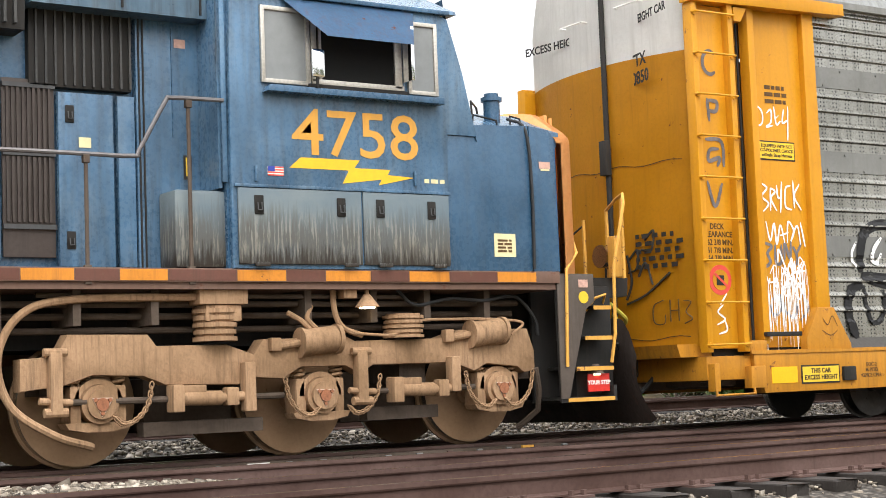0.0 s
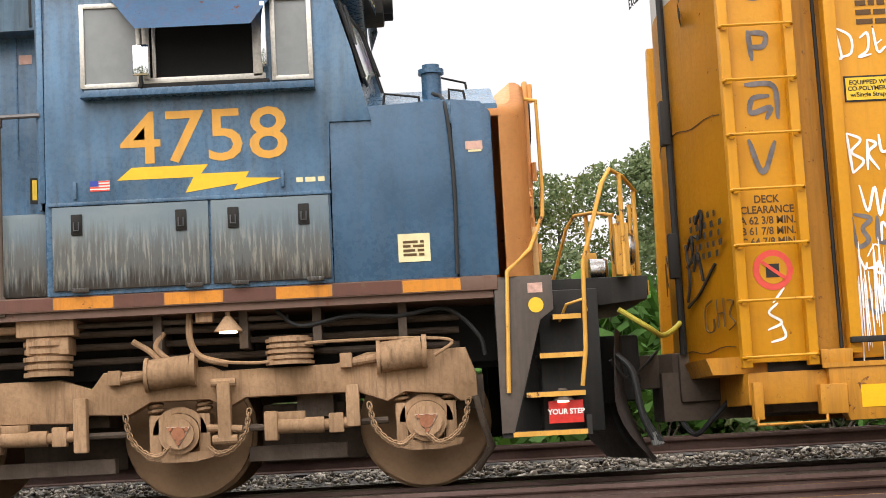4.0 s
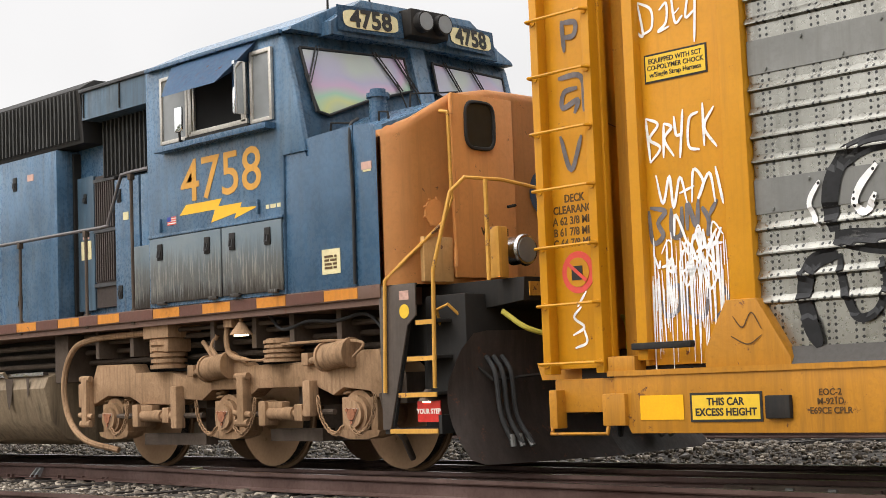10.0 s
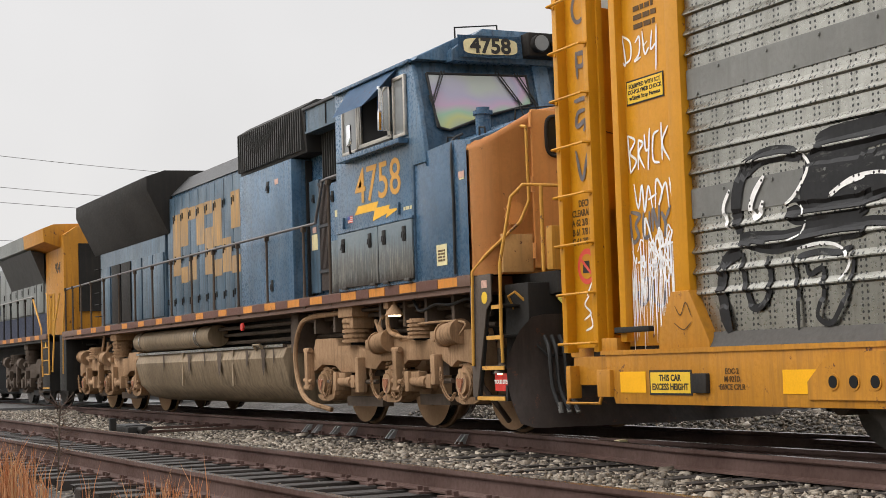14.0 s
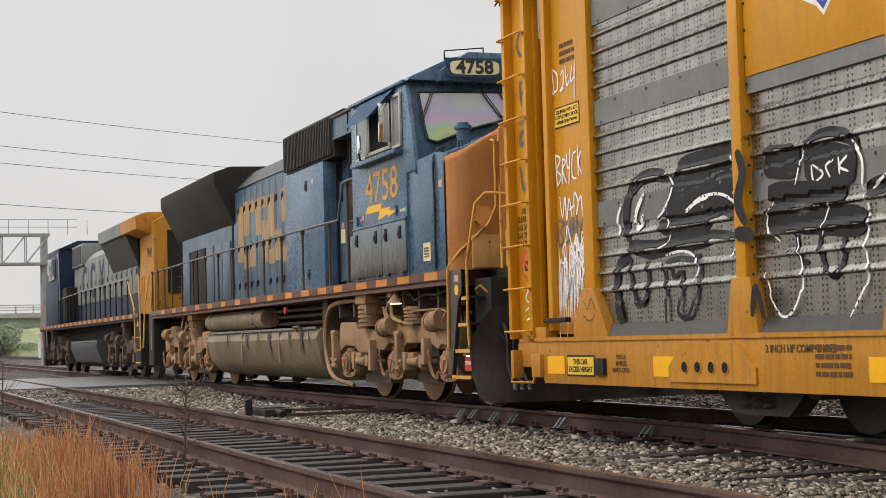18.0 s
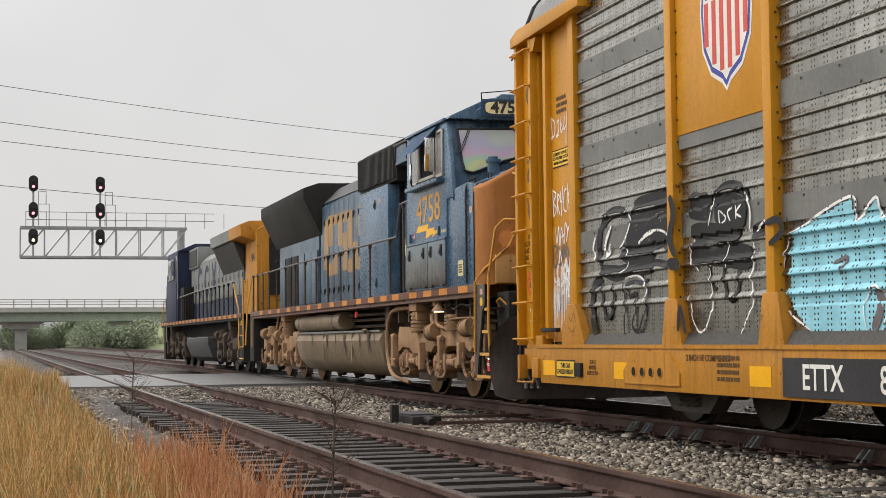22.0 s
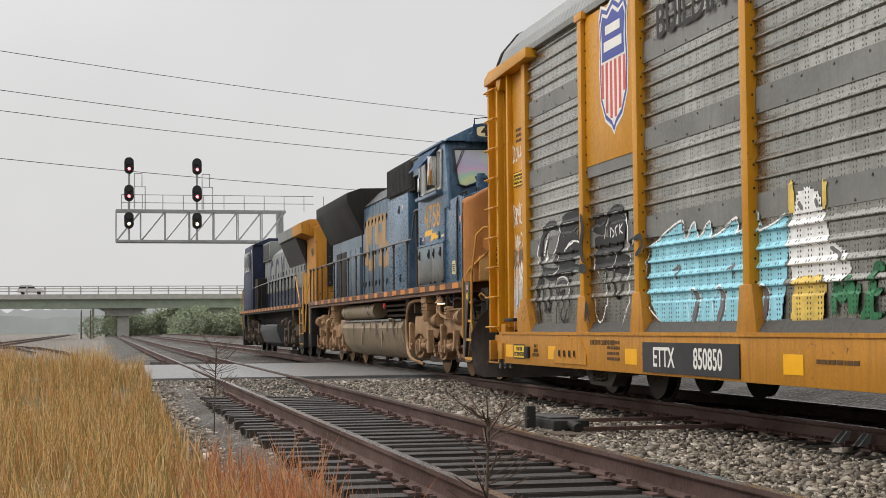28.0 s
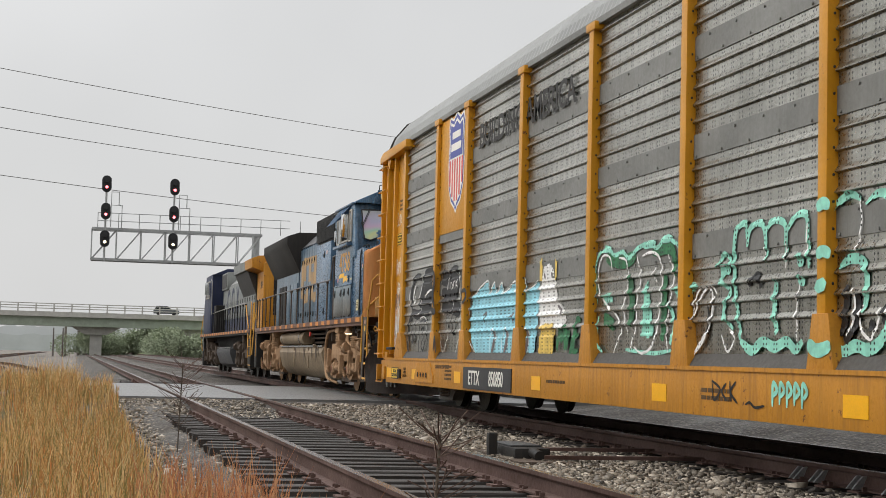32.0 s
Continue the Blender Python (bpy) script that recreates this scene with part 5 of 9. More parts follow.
        for x, y, h in ((5.80, 7.05, 2.50), (5.98, 7.52, 2.42), (6.0, 7.95, 2.36)):
            part("end_stanchion", R((x, f(y), 1.64), (x, f(y), h), 0.02, seg=8), RAIL_YELLOW, L, "rusty end railing post")
        part("ditch_light_post", B(5.74, 5.86, min(f(7.12), f(7.24)), max(f(7.12), f(7.24)), 1.66, 2.10, bevel=0.015), RAIL_YELLOW, L)
        bm = bmesh.new()
        rod(bm, (5.76, f(7.40), 1.90), (5.90, f(7.40), 1.90), 0.125, 0.115, seg=22)
        rod(bm, (5.90, f(7.40), 1.90), (5.925, f(7.40), 1.90), 0.14, 0.13, seg=22)
        dl = part("ditch_light", bm, TREAD, L, "round ditch light with a bright rim")
        part("lens", R((5.926, f(7.40), 1.90), (5.934, f(7.40), 1.90), 0.11, seg=20), GLASS_DULL, dl, "ribbed clear lens")
    part("end_chain", U(curve([(6.0, 7.95, 2.3), (6.0, 8.3, 2.18), (6.0, 8.65, 2.3)], 6), 0.012, 5), BLACK, L)
    part("front_grab_iron", U([(5.22, 7.02, 1.28), (5.28, 6.92, 1.42), (5.42, 6.92, 1.46), (5.46, 7.02, 1.36)], 0.014), RAIL_YELLOW, L)
    # snow plough: curved blades
    for side in (0, 1):
        f = (lambda y: y) if side == 0 else mirror_y
        bm = bmesh.new()
        rows = []
        for k in range(13):
            u = k / 12
            y = 6.70 + (YC - 6.70) * u
            top = 1.22 - 0.42 * max(0, 1 - u / 0.22) ** 2 - (0.5 if u > 0.72 else 0)
            low = 0.10 + 0.05 * max(0, 1 - u / 0.12) ** 2
            rows.append([])
            for q in range(8):
                w = q / 7
                rows[-1].append(bm.verts.new((5.56 + 0.30 * u + 0.30 * (1 - w) ** 2.2 + 0.06 * w ** 3, f(y), low + (top - low) * w)))
        for a, b in zip(rows, rows[1:]):
            for k in range(7):
                bm.faces.new((a[k], b[k], b[k + 1], a[k + 1]))
        bmesh.ops.solidify(bm, geom=bm.faces[:], thickness=0.02)
        part("snow_plough", bm, painted("scraped_black_plough", (0.075, 0.058, 0.050), (0.025, 0.02, 0.018), 0.75, 0.55, streaks=0.7, chips=0.5, chip=(0.15, 0.075, 0.05)), L, "scraped black snow plough blade")
    for k, (y, x) in enumerate(((7.10, 5.74), (7.17, 5.76), (7.25, 5.78), (8.95, 5.8), (9.05, 5.8))):
        part("air_hose", U(curve([(x - 0.06, y, 1.0), (x + 0.06, y - 0.02, 0.85), (x + 0.12, y - 0.03, 0.5), (x + 0.22 + 0.02 * k, y, 0.26)], 6), 0.022), RUBBER, L, "hanging black air hose")
        part("hose_end", R((x + 0.20, y, 0.34), (x + 0.22 + 0.02 * k, y, 0.24), 0.026, seg=8), GALV_BAND, L)
    part("jumper_cable", U(curve([(5.75, 7.25, 1.38), (6.0, 7.3, 1.22), (6.15, 7.55, 1.16), (6.3, 7.8, 1.22), (6.42, 8.0, 1.30), (6.46, 8.05, 1.2), (6.45, 8.05, 0.95)], 6), 0.024), HOSE_YELLOW, L, "yellow jumper cable")
    cp = part("coupler", P([(5.5, 8.12), (6.2, 8.14), (6.3, 8.0), (6.62, 8.02), (6.62, 8.2), (6.48, 8.25), (6.5, 8.4), (6.66, 8.5), (6.5, 8.62), (6.25, 8.6), (6.15, 8.46), (5.5, 8.48)], 0.72, 1.02, "z", 0.02), DUST_DARK, L, "dark cast knuckle coupler")
    part("cut_lever", U([(5.62, 7.0, 0.95), (5.75, 7.1, 0.8), (5.95, 7.8, 0.85), (6.2, 8.2, 1.05)], 0.014), BLACK, cp)
    part("coupler_housing", B(5.5, 6.0, 7.9, 8.7, 0.62, 1.2, bevel=0.04), BLACK, L)
    # --- hood behind the cab ---
    HY = 7.30
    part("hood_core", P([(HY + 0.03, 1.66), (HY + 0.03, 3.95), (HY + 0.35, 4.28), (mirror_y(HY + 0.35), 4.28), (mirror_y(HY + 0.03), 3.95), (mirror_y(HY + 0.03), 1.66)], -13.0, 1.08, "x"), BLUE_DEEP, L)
    part("hood_roof", P([(HY + 0.0, 3.94), (HY + 0.36, 4.30), (mirror_y(HY + 0.36), 4.30), (mirror_y(HY), 3.94)], -8.6, -0.35, "x"), SOOT, L, "sooty grey hood roof")
    # equipment cabinet behind the cab
    part("cabinet_front", B(0.42, 1.08, 7.24, HY + 0.05, 1.66, 4.15, bevel=0.015), BLUE, L, "blue cabinet behind the cab")
    for x in (0.44, 0.48, 0.76):
        part("cabinet_seam", B(x, x + 0.014, 7.228, 7.24, 1.7 if x < 0.7 else 2.9, 4.1), BLUE_DEEP if x > 0.7 else BLACK, L)
    part("cab_hinge_post", B(1.04, 1.09, 6.80, 6.86, 2.45, 4.2, bevel=0.008), BLUE, L)
    part("cab_gap", B(1.02, 1.05, 6.84, 7.24, 2.4, 4.2), BLUE, L)
    decal("warning_label", L, 0.79, 0.90, 3.72, 3.80, 7.238, WARN)
    decal("data_plate", L, 0.86, 0.94, 2.52, 2.74, 7.238, BLACK)
    decal("arrow_label", L, 0.88, 0.92, 2.55, 2.72, 7.234, SIGN_YELLOW)
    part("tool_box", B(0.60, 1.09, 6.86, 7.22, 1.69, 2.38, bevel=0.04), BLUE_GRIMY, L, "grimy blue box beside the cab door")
    part("grille_panel", B(-0.55, 0.38, HY - 0.06, HY + 0.05, 3.28, 4.02, bevel=0.01), BLACK, L)
    for k in range(11):
        part("grille_bar", B(-0.5 + k * 0.085, -0.48 + k * 0.085, HY - 0.09, HY - 0.06, 3.30, 4.0), GRILLE, L, "", None)
    part("blower_housing", P([(7.0, 3.95), (7.0, 4.28), (7.15, 4.36), (9.45, 4.36), (9.6, 4.28), (9.6, 3.95)], -0.6, 1.02, "x", 0.02), BLUE_HOOD, L, "dulled blue-grey blower housing")
    for q in (-0.56, 0.2, 0.94):
        part("housing_seam", B(q, q + 0.02, 6.988, 7.0, 3.98, 4.26), BLACK, L)
    part("housing_lip", B(-0.62, 1.03, 6.97, 7.05, 4.27, 4.31, bevel=0.008), SOOT, L)
    bm = bmesh.new()
    for q in ((-0.30, 0.20), (0.24, 0.40)):
        box(bm, q[0], q[1], HY - 0.07, HY, 1.72, 3.24, 0.01)
    cd = part("cabinet_door", bm, BLUE, L, "blue cabinet doors")
    latch(cd, -0.20, 3.05, HY - 0.07, 0.9)
    latch(cd, -0.20, 1.95, HY - 0.07, 0.9)
    decal("warning_label", cd, -0.12, -0.01, 2.76, 2.85, HY - 0.072, CREAM)
    part("recess_frame", B(-1.21, -1.17, HY - 0.07, HY + 0.02, 1.70, 3.66), BLACK, L)
    rd = part("recess_door", B(-1.16, -0.80, HY - 0.04, HY, 1.78, 3.36, bevel=0.01), BLUE_HOOD, L, "streaked blue door in the recess")
    decal("warning_label", rd, -1.04, -0.90, 2.62, 2.70, HY - 0.042, WARN)
    decal("data_plate", rd, -1.08, -0.86, 2.38, 2.60, HY - 0.042, CREAM)
    latch(rd, -0.98, 3.1, HY - 0.04, 0.7)
    dd = part("vent_door", B(-0.78, -0.32, HY - 0.03, HY, 1.80, 3.34, bevel=0.01), LOUVRE, L, "dark rusty louvred door")
    for k in range(9):
        for za, zb in ((2.72, 3.26), (2.10, 2.66)):
            part("louvre", B(-0.75 + k * 0.046, -0.728 + k * 0.046, HY - 0.055, HY - 0.03, za, zb), LOUVRE, dd, "", None)
    for z in (2.06, 2.69, 3.28):
        part("cross_rail", B(-0.78, -0.32, HY - 0.06, HY - 0.03, z - 0.02, z + 0.02), SOOT, dd, "", None)
    # the protruding blue box and the dark intake above it
    part("filter_box", B(-3.50, -1.22, 7.02, HY + 0.05, 1.68, 3.70, bevel=0.02), BLUE, L, "blue filter box on the walkway")
    latch(L, -2.1, 1.95, 7.02)
    latch(L, -2.2, 3.4, 7.02)
    decal("warning_label", L, -1.9, -1.75, 3.40, 3.48, 7.02, WARN)
    part("intake", P([(7.05, 3.71), (7.0, 4.34), (7.2, 4.46), (HY + 0.1, 4.46), (HY + 0.1, 3.71)], -3.50, -0.64, "x", 0.01), BLACK, L, "black air intake")
    for k in range(31):
        part("intake_slat", B(-3.45 + k * 0.09, -3.425 + k * 0.09, 6.985, 7.04, 3.75, 4.32), GRILLE, L, "", None)
    part("roof_step", P([(7.3, 4.3), (7.35, 4.50), (9.25, 4.50), (9.3, 4.3)], -3.5, -1.4, "x", 0.01), SOOT, L)
    # engine doors
    n = 11
    for k in range(n):
        a = -8.45 + k * 0.48
        d = part("engine_door", B(a, a + 0.465, HY - 0.02, HY + 0.03, 1.74, 3.88, bevel=0.006), BLUE_HOOD, L, "dulled blue engine room door")
        for z in (2.0, 2.75, 3.5):
            part("hinge", R((a + 0.03, HY - 0.03, z - 0.05), (a + 0.03, HY - 0.03, z + 0.05), 0.012, seg=6), BLACK, d, "", None)
            part("handle", B(a + 0.40, a + 0.43, HY - 0.035, HY - 0.02, z - 0.09, z + 0.03), BLACK, d, "", None)
    # worn yellow emblem across the doors, as plain bars
    lg = HY - 0.0235
    for k, (za, zb) in enumerate(((2.45, 3.55), (2.95, 3.62), (2.32, 2.72), (2.90, 3.60), (2.36, 3.15), (2.80, 3.58), (2.34, 2.90), (3.02, 3.62), (2.40, 3.30))):
        a = -8.05 + k * 0.48
        bar = part("emblem_bar", B(a - 0.04, a + 0.42, lg, lg + 0.004, za, zb), YELLOW_LOGO, L, "worn yellow emblem bar across the engine doors" if k == 0 else "", None)
        if k % 3:
            part("emblem_patch", B(a - 0.03, a + 0.40, lg, lg + 0.004, 2.30 if za > 2.75 else 3.38, 2.58 if za > 2.75 else 3.60), YELLOW_LOGO, bar, "", None)
    # rear cooling section
    part("rear_hood", P([(-13.6, 1.66), (-8.6, 1.66), (-8.6, 3.3), (-13.6, 3.3)], HY - 0.03, HY + 0.05, bevel=0.01), BLUE_HOOD, L)
    for a in (-13.4, -12.55, -11.75, -10.9, -10.1, -9.35):
        part("rear_door", B(a, a + 0.7, HY - 0.06, HY - 0.03, 1.76, 2.95, bevel=0.008), BLUE_HOOD if a not in (-12.55, -11.75) else BLACK, L, "rear hood door")
    for side in (0, 1):
        f = (lambda y: y) if side == 0 else mirror_y
        rad = part("radiator", P([(f(HY - 0.04), 3.26), (f(6.86), 4.06), (f(6.86), 4.30), (f(7.2), 4.42), (YC, 4.44), (YC, 3.26)], -14.05, -8.3, "x", 0.015), BLACK, L, "black flared radiator housing")
    part("rear_wall", P([(-14.0, 1.66), (-13.5, 1.66), (-13.5, 4.2), (-14.0, 4.2)], 7.4, 9.2), BLUE_DEEP, L)
    for k in range(5):
        z = 1.95 + k * 0.25
        part("ladder_rung", U([(-13.85, HY - 0.02, z), (-13.85, HY - 0.1, z), (-13.5, HY - 0.1, z), (-13.5, HY - 0.02, z)], 0.012, 5), BLACK, L)
    # --- walkway railing ---
    walk_rail(L, [(-15.0, 6.82, 2.60), (-10.0, 6.80, 2.63), (-5.0, 6.80, 2.64), (-0.6, 6.80, 2.64), (0.17, 6.80, 2.64), (0.26, 6.80, 2.70), (0.50, 6.80, 3.12), (0.58, 6.80, 3.17), (1.06, 6.80, 3.18)],
              [(x, 2.63) for x in (-14.9, -14.2, -13.4, -12.5, -11.4, -10.2, -9.0, -7.8, -6.6, -5.4, -4.2, -3.0, -1.7, -0.22)] + [(0.72, 3.16)], 6.80, painted("worn_bare_handrail", (0.16, 0.15, 0.15), (0.08, 0.05, 0.04), 0.5, 0.45, 0.5), DUST_DARK)
    part("rear_handrail", U([(-15.0, 6.82, 2.60), (-15.15, 6.85, 2.55), (-15.4, 6.85, 1.9), (-15.45, 6.85, 0.75)], 0.018), RAIL_YELLOW, L)
    part("rear_step_well", B(-15.8, -15.15, 6.85, 7.3, 0.38, 1.62, bevel=0.01), BLACK, L)
    part("rear_platform", B(-15.8, -15.1, 7.2, 9.4, 1.4, 1.66), BLACK, L)
    part("rear_coupler", B(-16.25, -15.7, 8.1, 8.5, 0.72, 1.02, bevel=0.05), DUST_DARK, L)
    # --- below the deck ---
    for z, y in ((1.40, 7.1), (1.30, 7.2), (1.18, 7.25)):
        part("air_pipe", R((-7.6, y, z), (4.4, y, z - 0.02), 0.03, seg=8), DUST_DARK, L)
    part("air_pipe", R((-0.6, 7.0, 1.46), (3.0, 7.0, 1.44), 0.022, seg=8), DUST_DARK, L)
    for x in (-0.3, 0.4, 1.9, 2.6, 3.2, 3.9):
        part("pipe_bracket", B(x, x + 0.07, 6.95, 7.5, 1.2, 1.52), DUST_DARK, L)
    part("cable_run", U(curve([(2.9, 6.95, 1.5), (3.1, 6.95, 1.36), (3.5, 6.95, 1.42), (3.9, 6.95, 1.40), (4.3, 6.98, 1.44), (4.55, 7.0, 1.22), (4.6, 7.02, 1.05)], 6), 0.018), RUBBER, L)
    bm = bmesh.new()
    box(bm, 2.26, 2.40, 6.85, 6.98, 1.42, 1.54, 0.01)
    part("junction_box", bm, DUST, L)
    bm = bmesh.new()
    rod(bm, (2.52, 6.88, 1.34), (2.52, 6.88, 1.46), 0.12, 0.03, seg=16)
    rod(bm, (2.52, 6.88, 1.46), (2.52, 6.88, 1.56), 0.022, seg=8)
    gl = part("ground_light", bm, DUST, L, "dusty walkway lamp, lit")
    part("bulb", R((2.52, 6.88, 1.325), (2.52, 6.88, 1.345), 0.075, seg=14), LAMP_WARM, gl)
    part("sand_hose", U(curve([(0.85, 6.95, 1.44), (-0.3, 6.92, 1.42), (-0.75, 6.92, 1.3), (-0.95, 6.92, 0.95), (-0.85, 6.92, 0.55), (-0.5, 6.92, 0.3), (-0.1, 7.1, 0.18)], 7), 0.035), DUST, L, "dusty bent sand hose")
    part("sand_nozzle", U([(4.5, 6.95, 0.72), (4.55, 6.97, 0.5), (4.62, 7.1, 0.3), (4.5, 7.3, 0.12)], 0.03), DUST_DARK, L)
    # fuel tank with flared sides
    tank = part("fuel_tank", P([(7.35, 1.10), (6.92, 1.04), (6.86, 0.9), (6.95, 0.52), (7.15, 0.30), (7.5, 0.22), (9.1, 0.22), (9.45, 0.30), (9.65, 0.52), (9.74, 0.9), (9.68, 1.04), (9.25, 1.10)], -9.3, -1.30, "x", 0.04), TANK, L, "streaked dusty fuel tank")
    part("tank_rail", B(-9.3, -1.35, 6.88, 6.95, 1.05, 1.09), TREAD, tank, "wet tank edge")
    for x in (-6.3, -3.6):
        part("tank_strap", B(x, x + 0.06, 6.87, 6.9, 0.5, 1.05), TANK, tank)
    # dark fuel stains running down from the filler
    for k, (x, w, h) in enumerate(((-7.4, 0.10, 0.28), (-5.9, 0.16, 0.36), (-5.0, 0.08, 0.22), (-4.3, 0.22, 0.40), (-2.9, 0.12, 0.30), (-2.2, 0.18, 0.38), (-1.7, 0.07, 0.25))):
        part("fuel_stain", P([(x, 1.03), (x + w, 1.03), (x + w * 0.8, 1.03 - h * 0.6), (x + w * 0.45, 1.03 - h), (x + w * 0.2, 1.03 - h * 0.7)], 6.853 + 0.0004 * k, 6.8555 + 0.0004 * k), DUST_DARK, tank, "dark stain running down the tank" if k == 0 else "", None)
    part("filler", U([(-2.5, 6.9, 1.02), (-2.5, 6.84, 1.1), (-2.2, 6.84, 1.1), (-2.2, 6.9, 1.0)], 0.02), TANK, tank)
    bm = bmesh.new()
    rod(bm, (-9.6, 7.08, 1.30), (-4.9, 7.08, 1.30), 0.18, seg=22)
    res = part("air_reservoir", bm, TANK, L, "long dusty air reservoir")
    bm = bmesh.new()
    for x in (-9.2, -5.7, -5.6):
        rod(bm, (x, 7.08, 1.30), (x + 0.04, 7.08, 1.30), 0.19, seg=22)
    part("reservoir_band", bm, TREAD, res)
    part("gauge", R((-2.9, 6.83, 1.38), (-2.9, 6.80, 1.38), 0.06, seg=14), RED, L, "small red valve cap")
    part("side_skirt_box", B(-1.2, -0.9, 6.95, 7.4, 0.95, 1.5, bevel=0.02), DUST_DARK, L)
    truck(L, (4.09, 2.08, -0.06), 1, DUST)
    truck(L, (-13.95, -11.94, -9.80), -1, DUST)
    return L


LOCO_A = loco_4758()


def loco_9041():
    L = thing("lead_locomotive", (-27.0, YC, 0), "grey, navy and yellow diesel locomotive leading the train", "locomotive")
    part("deck", B(-37.6, -15.9, 6.80, mirror_y(6.80), 1.50, 1.66), BLACK, L)
    part("underframe", B(-37.4, -16.2, 7.5, 9.1, 1.02, 1.5), BLACK, L)
    sill(L, -37.6, -15.9, 6.77, [(-37.2 + k * 1.05, -36.7 + k * 1.05) for k in range(20)])
    HY = 7.25
    # yellow end
    end = part("rear_hood", P([(HY, 1.66), (HY, 4.0), (HY + 0.3, 4.2), (mirror_y(HY + 0.3), 4.2), (mirror_y(HY), 4.0), (mirror_y(HY), 1.66)], -18.2, -16.2, "x", 0.02), RACK_YELLOW_WORN, L, "yellow hood end")
    lettering("number", "9041", 0.36, on_side(-16.75, 3.25, HY - 0.003), INK, end, "black numerals on the yellow hood end", bold=0.006)
    part("rear_face_grille", B(-16.2, -16.16, 7.6, 9.0, 2.2, 3.8), BLACK, end)
    part("vent", R((-16.8, HY - 0.01, 3.9), (-16.8, HY + 0.02, 3.9), 0.06, seg=14), BLACK, end)
    # radiator wings: yellow end, grey rest
    for xa, xb, m in ((-18.9, -16.5, RACK_YELLOW_WORN), (-22.9, -18.9, GREY_PAINT)):
        for side in (0, 1):
            f = (lambda y: y) if side == 0 else mirror_y
            part("radiator_wing", P([(f(HY), 3.72), (f(6.86), 3.86), (f(6.84), 4.18), (f(7.1), 4.28), (YC, 4.32), (YC, 3.72)], xa, xb, "x", 0.015), m, L, "overhanging radiator wing")
    part("wing_underside", P([(HY - 0.02, 3.0), (HY - 0.02, 3.72), (6.9, 3.80)], -22.6, -18.3, "x"), GRILLE, L, "dark screens below the wing")
    # long hood
    part("hood", P([(HY + 0.03, 1.66), (HY + 0.03, 3.7), (HY + 0.3, 3.95), (mirror_y(HY + 0.3), 3.95), (mirror_y(HY + 0.03), 3.7), (mirror_y(HY + 0.03), 1.66)], -31.2, -18.2, "x"), GREY_PAINT, L, "grey hood")
    part("navy_band", B(-31.2, -18.2, HY + 0.0, HY + 0.04, 1.66, 2.25), NAVY, L, "navy band along the hood")
    for k in range(15):
        d = part("hood_door", B(-31.0 + k * 0.84, -30.25 + k * 0.84, HY - 0.02, HY + 0.03, 2.28, 3.62, bevel=0.006), GREY_PAINT, L, "grey hood door")
        part("door_handle", B(-30.4 + k * 0.84, -30.36 + k * 0.84, HY - 0.035, HY - 0.02, 2.8, 2.95), BLACK, d, "", None)
    for k, x in enumerate((-28.4, -26.6)):
        bm = bmesh.new()
        pr = [(x + r * 1.2 * math.cos(t), HY - 0.024, 2.98 + r * math.sin(t)) for r, ts in ((0.55, range(45, 330, 15)), (0.33, range(315, 30, -15))) for t in (radians(q) for q in ts)]
        bm.faces.new([bm.verts.new(p) for p in pr])
        part("side_emblem", bm, NAVY, L, "navy emblem shape along the hood", None)
    for k in (-1, 1):
        bm = bmesh.new()
        bm.faces.new([bm.verts.new((-24.8 + q[0] * k, HY - 0.024 - 0.001 * (k > 0), 2.98 + q[1])) for q in ((-0.6, -0.55), (-0.3, -0.55), (0.6, 0.55), (0.3, 0.55))])
        part("side_emblem", bm, NAVY, L, "", None)
    part("exhaust_box", B(-27.5, -24.6, 7.6, 9.0, 3.9, 4.2, bevel=0.04), SOOT, L)
    part("dynamic_brake_box", B(-31.0, -28.5, 7.15, 9.45, 3.55, 4.28, bevel=0.03), GREY_PAINT, L)
    part("brake_screen", B(-30.8, -28.7, 7.13, 7.16, 3.62, 4.2), GRILLE, L)
    # cab
    cab = part("cab", P([(-35.4, 1.66), (-31.4, 1.66), (-31.4, 4.30), (-34.7, 4.30), (-35.2, 3.1)], NEAR, FAR, bevel=0.03), NAVY, L, "navy cab")
    part("cab_roof", P([(NEAR, 4.28), (7.4, 4.56), (9.2, 4.56), (FAR, 4.28)], -34.8, -31.3, "x", 0.02), NAVY, L)
    for a, b in ((-34.3, -33.5), (-33.3, -32.5)):
        w = part("side_window", B(a, b, NEAR - 0.02, NEAR, 3.3, 4.0), GLASS_DARK, cab, "dark side window")
        bm = bmesh.new()
        for q in ((a, b, 3.26, 3.3), (a, b, 4.0, 4.04), (a - 0.03, a, 3.26, 4.04), (b, b + 0.03, 3.26, 4.04)):
            box(bm, q[0], q[1], NEAR - 0.04, NEAR - 0.003, q[2], q[3])
        part("window_frame", bm, CHROME, w)
    part("window_screen", B(-32.55, -32.3, NEAR - 0.25, NEAR - 0.02, 3.4, 3.95), MIRROR, L, "bright side mirror")
    part("cab_lower", B(-35.1, -31.6, NEAR - 0.02, NEAR, 1.72, 3.1, bevel=0.01), NAVY, L)
    part("nose", P([(-37.4, 1.66), (-35.2, 1.66), (-35.2, 3.1), (-37.1, 2.9)], 7.0, 9.6, bevel=0.06), NAVY, L)
    part("nose_stripe", B(-37.45, -37.38, 7.1, 9.5, 1.7, 2.4), RACK_YELLOW_WORN, L)
    # railings and steps
    rail_m = painted("lead_handrail_steel", (0.30, 0.29, 0.27), (0.1, 0.08, 0.06), 0.4, 0.45, 0.4)
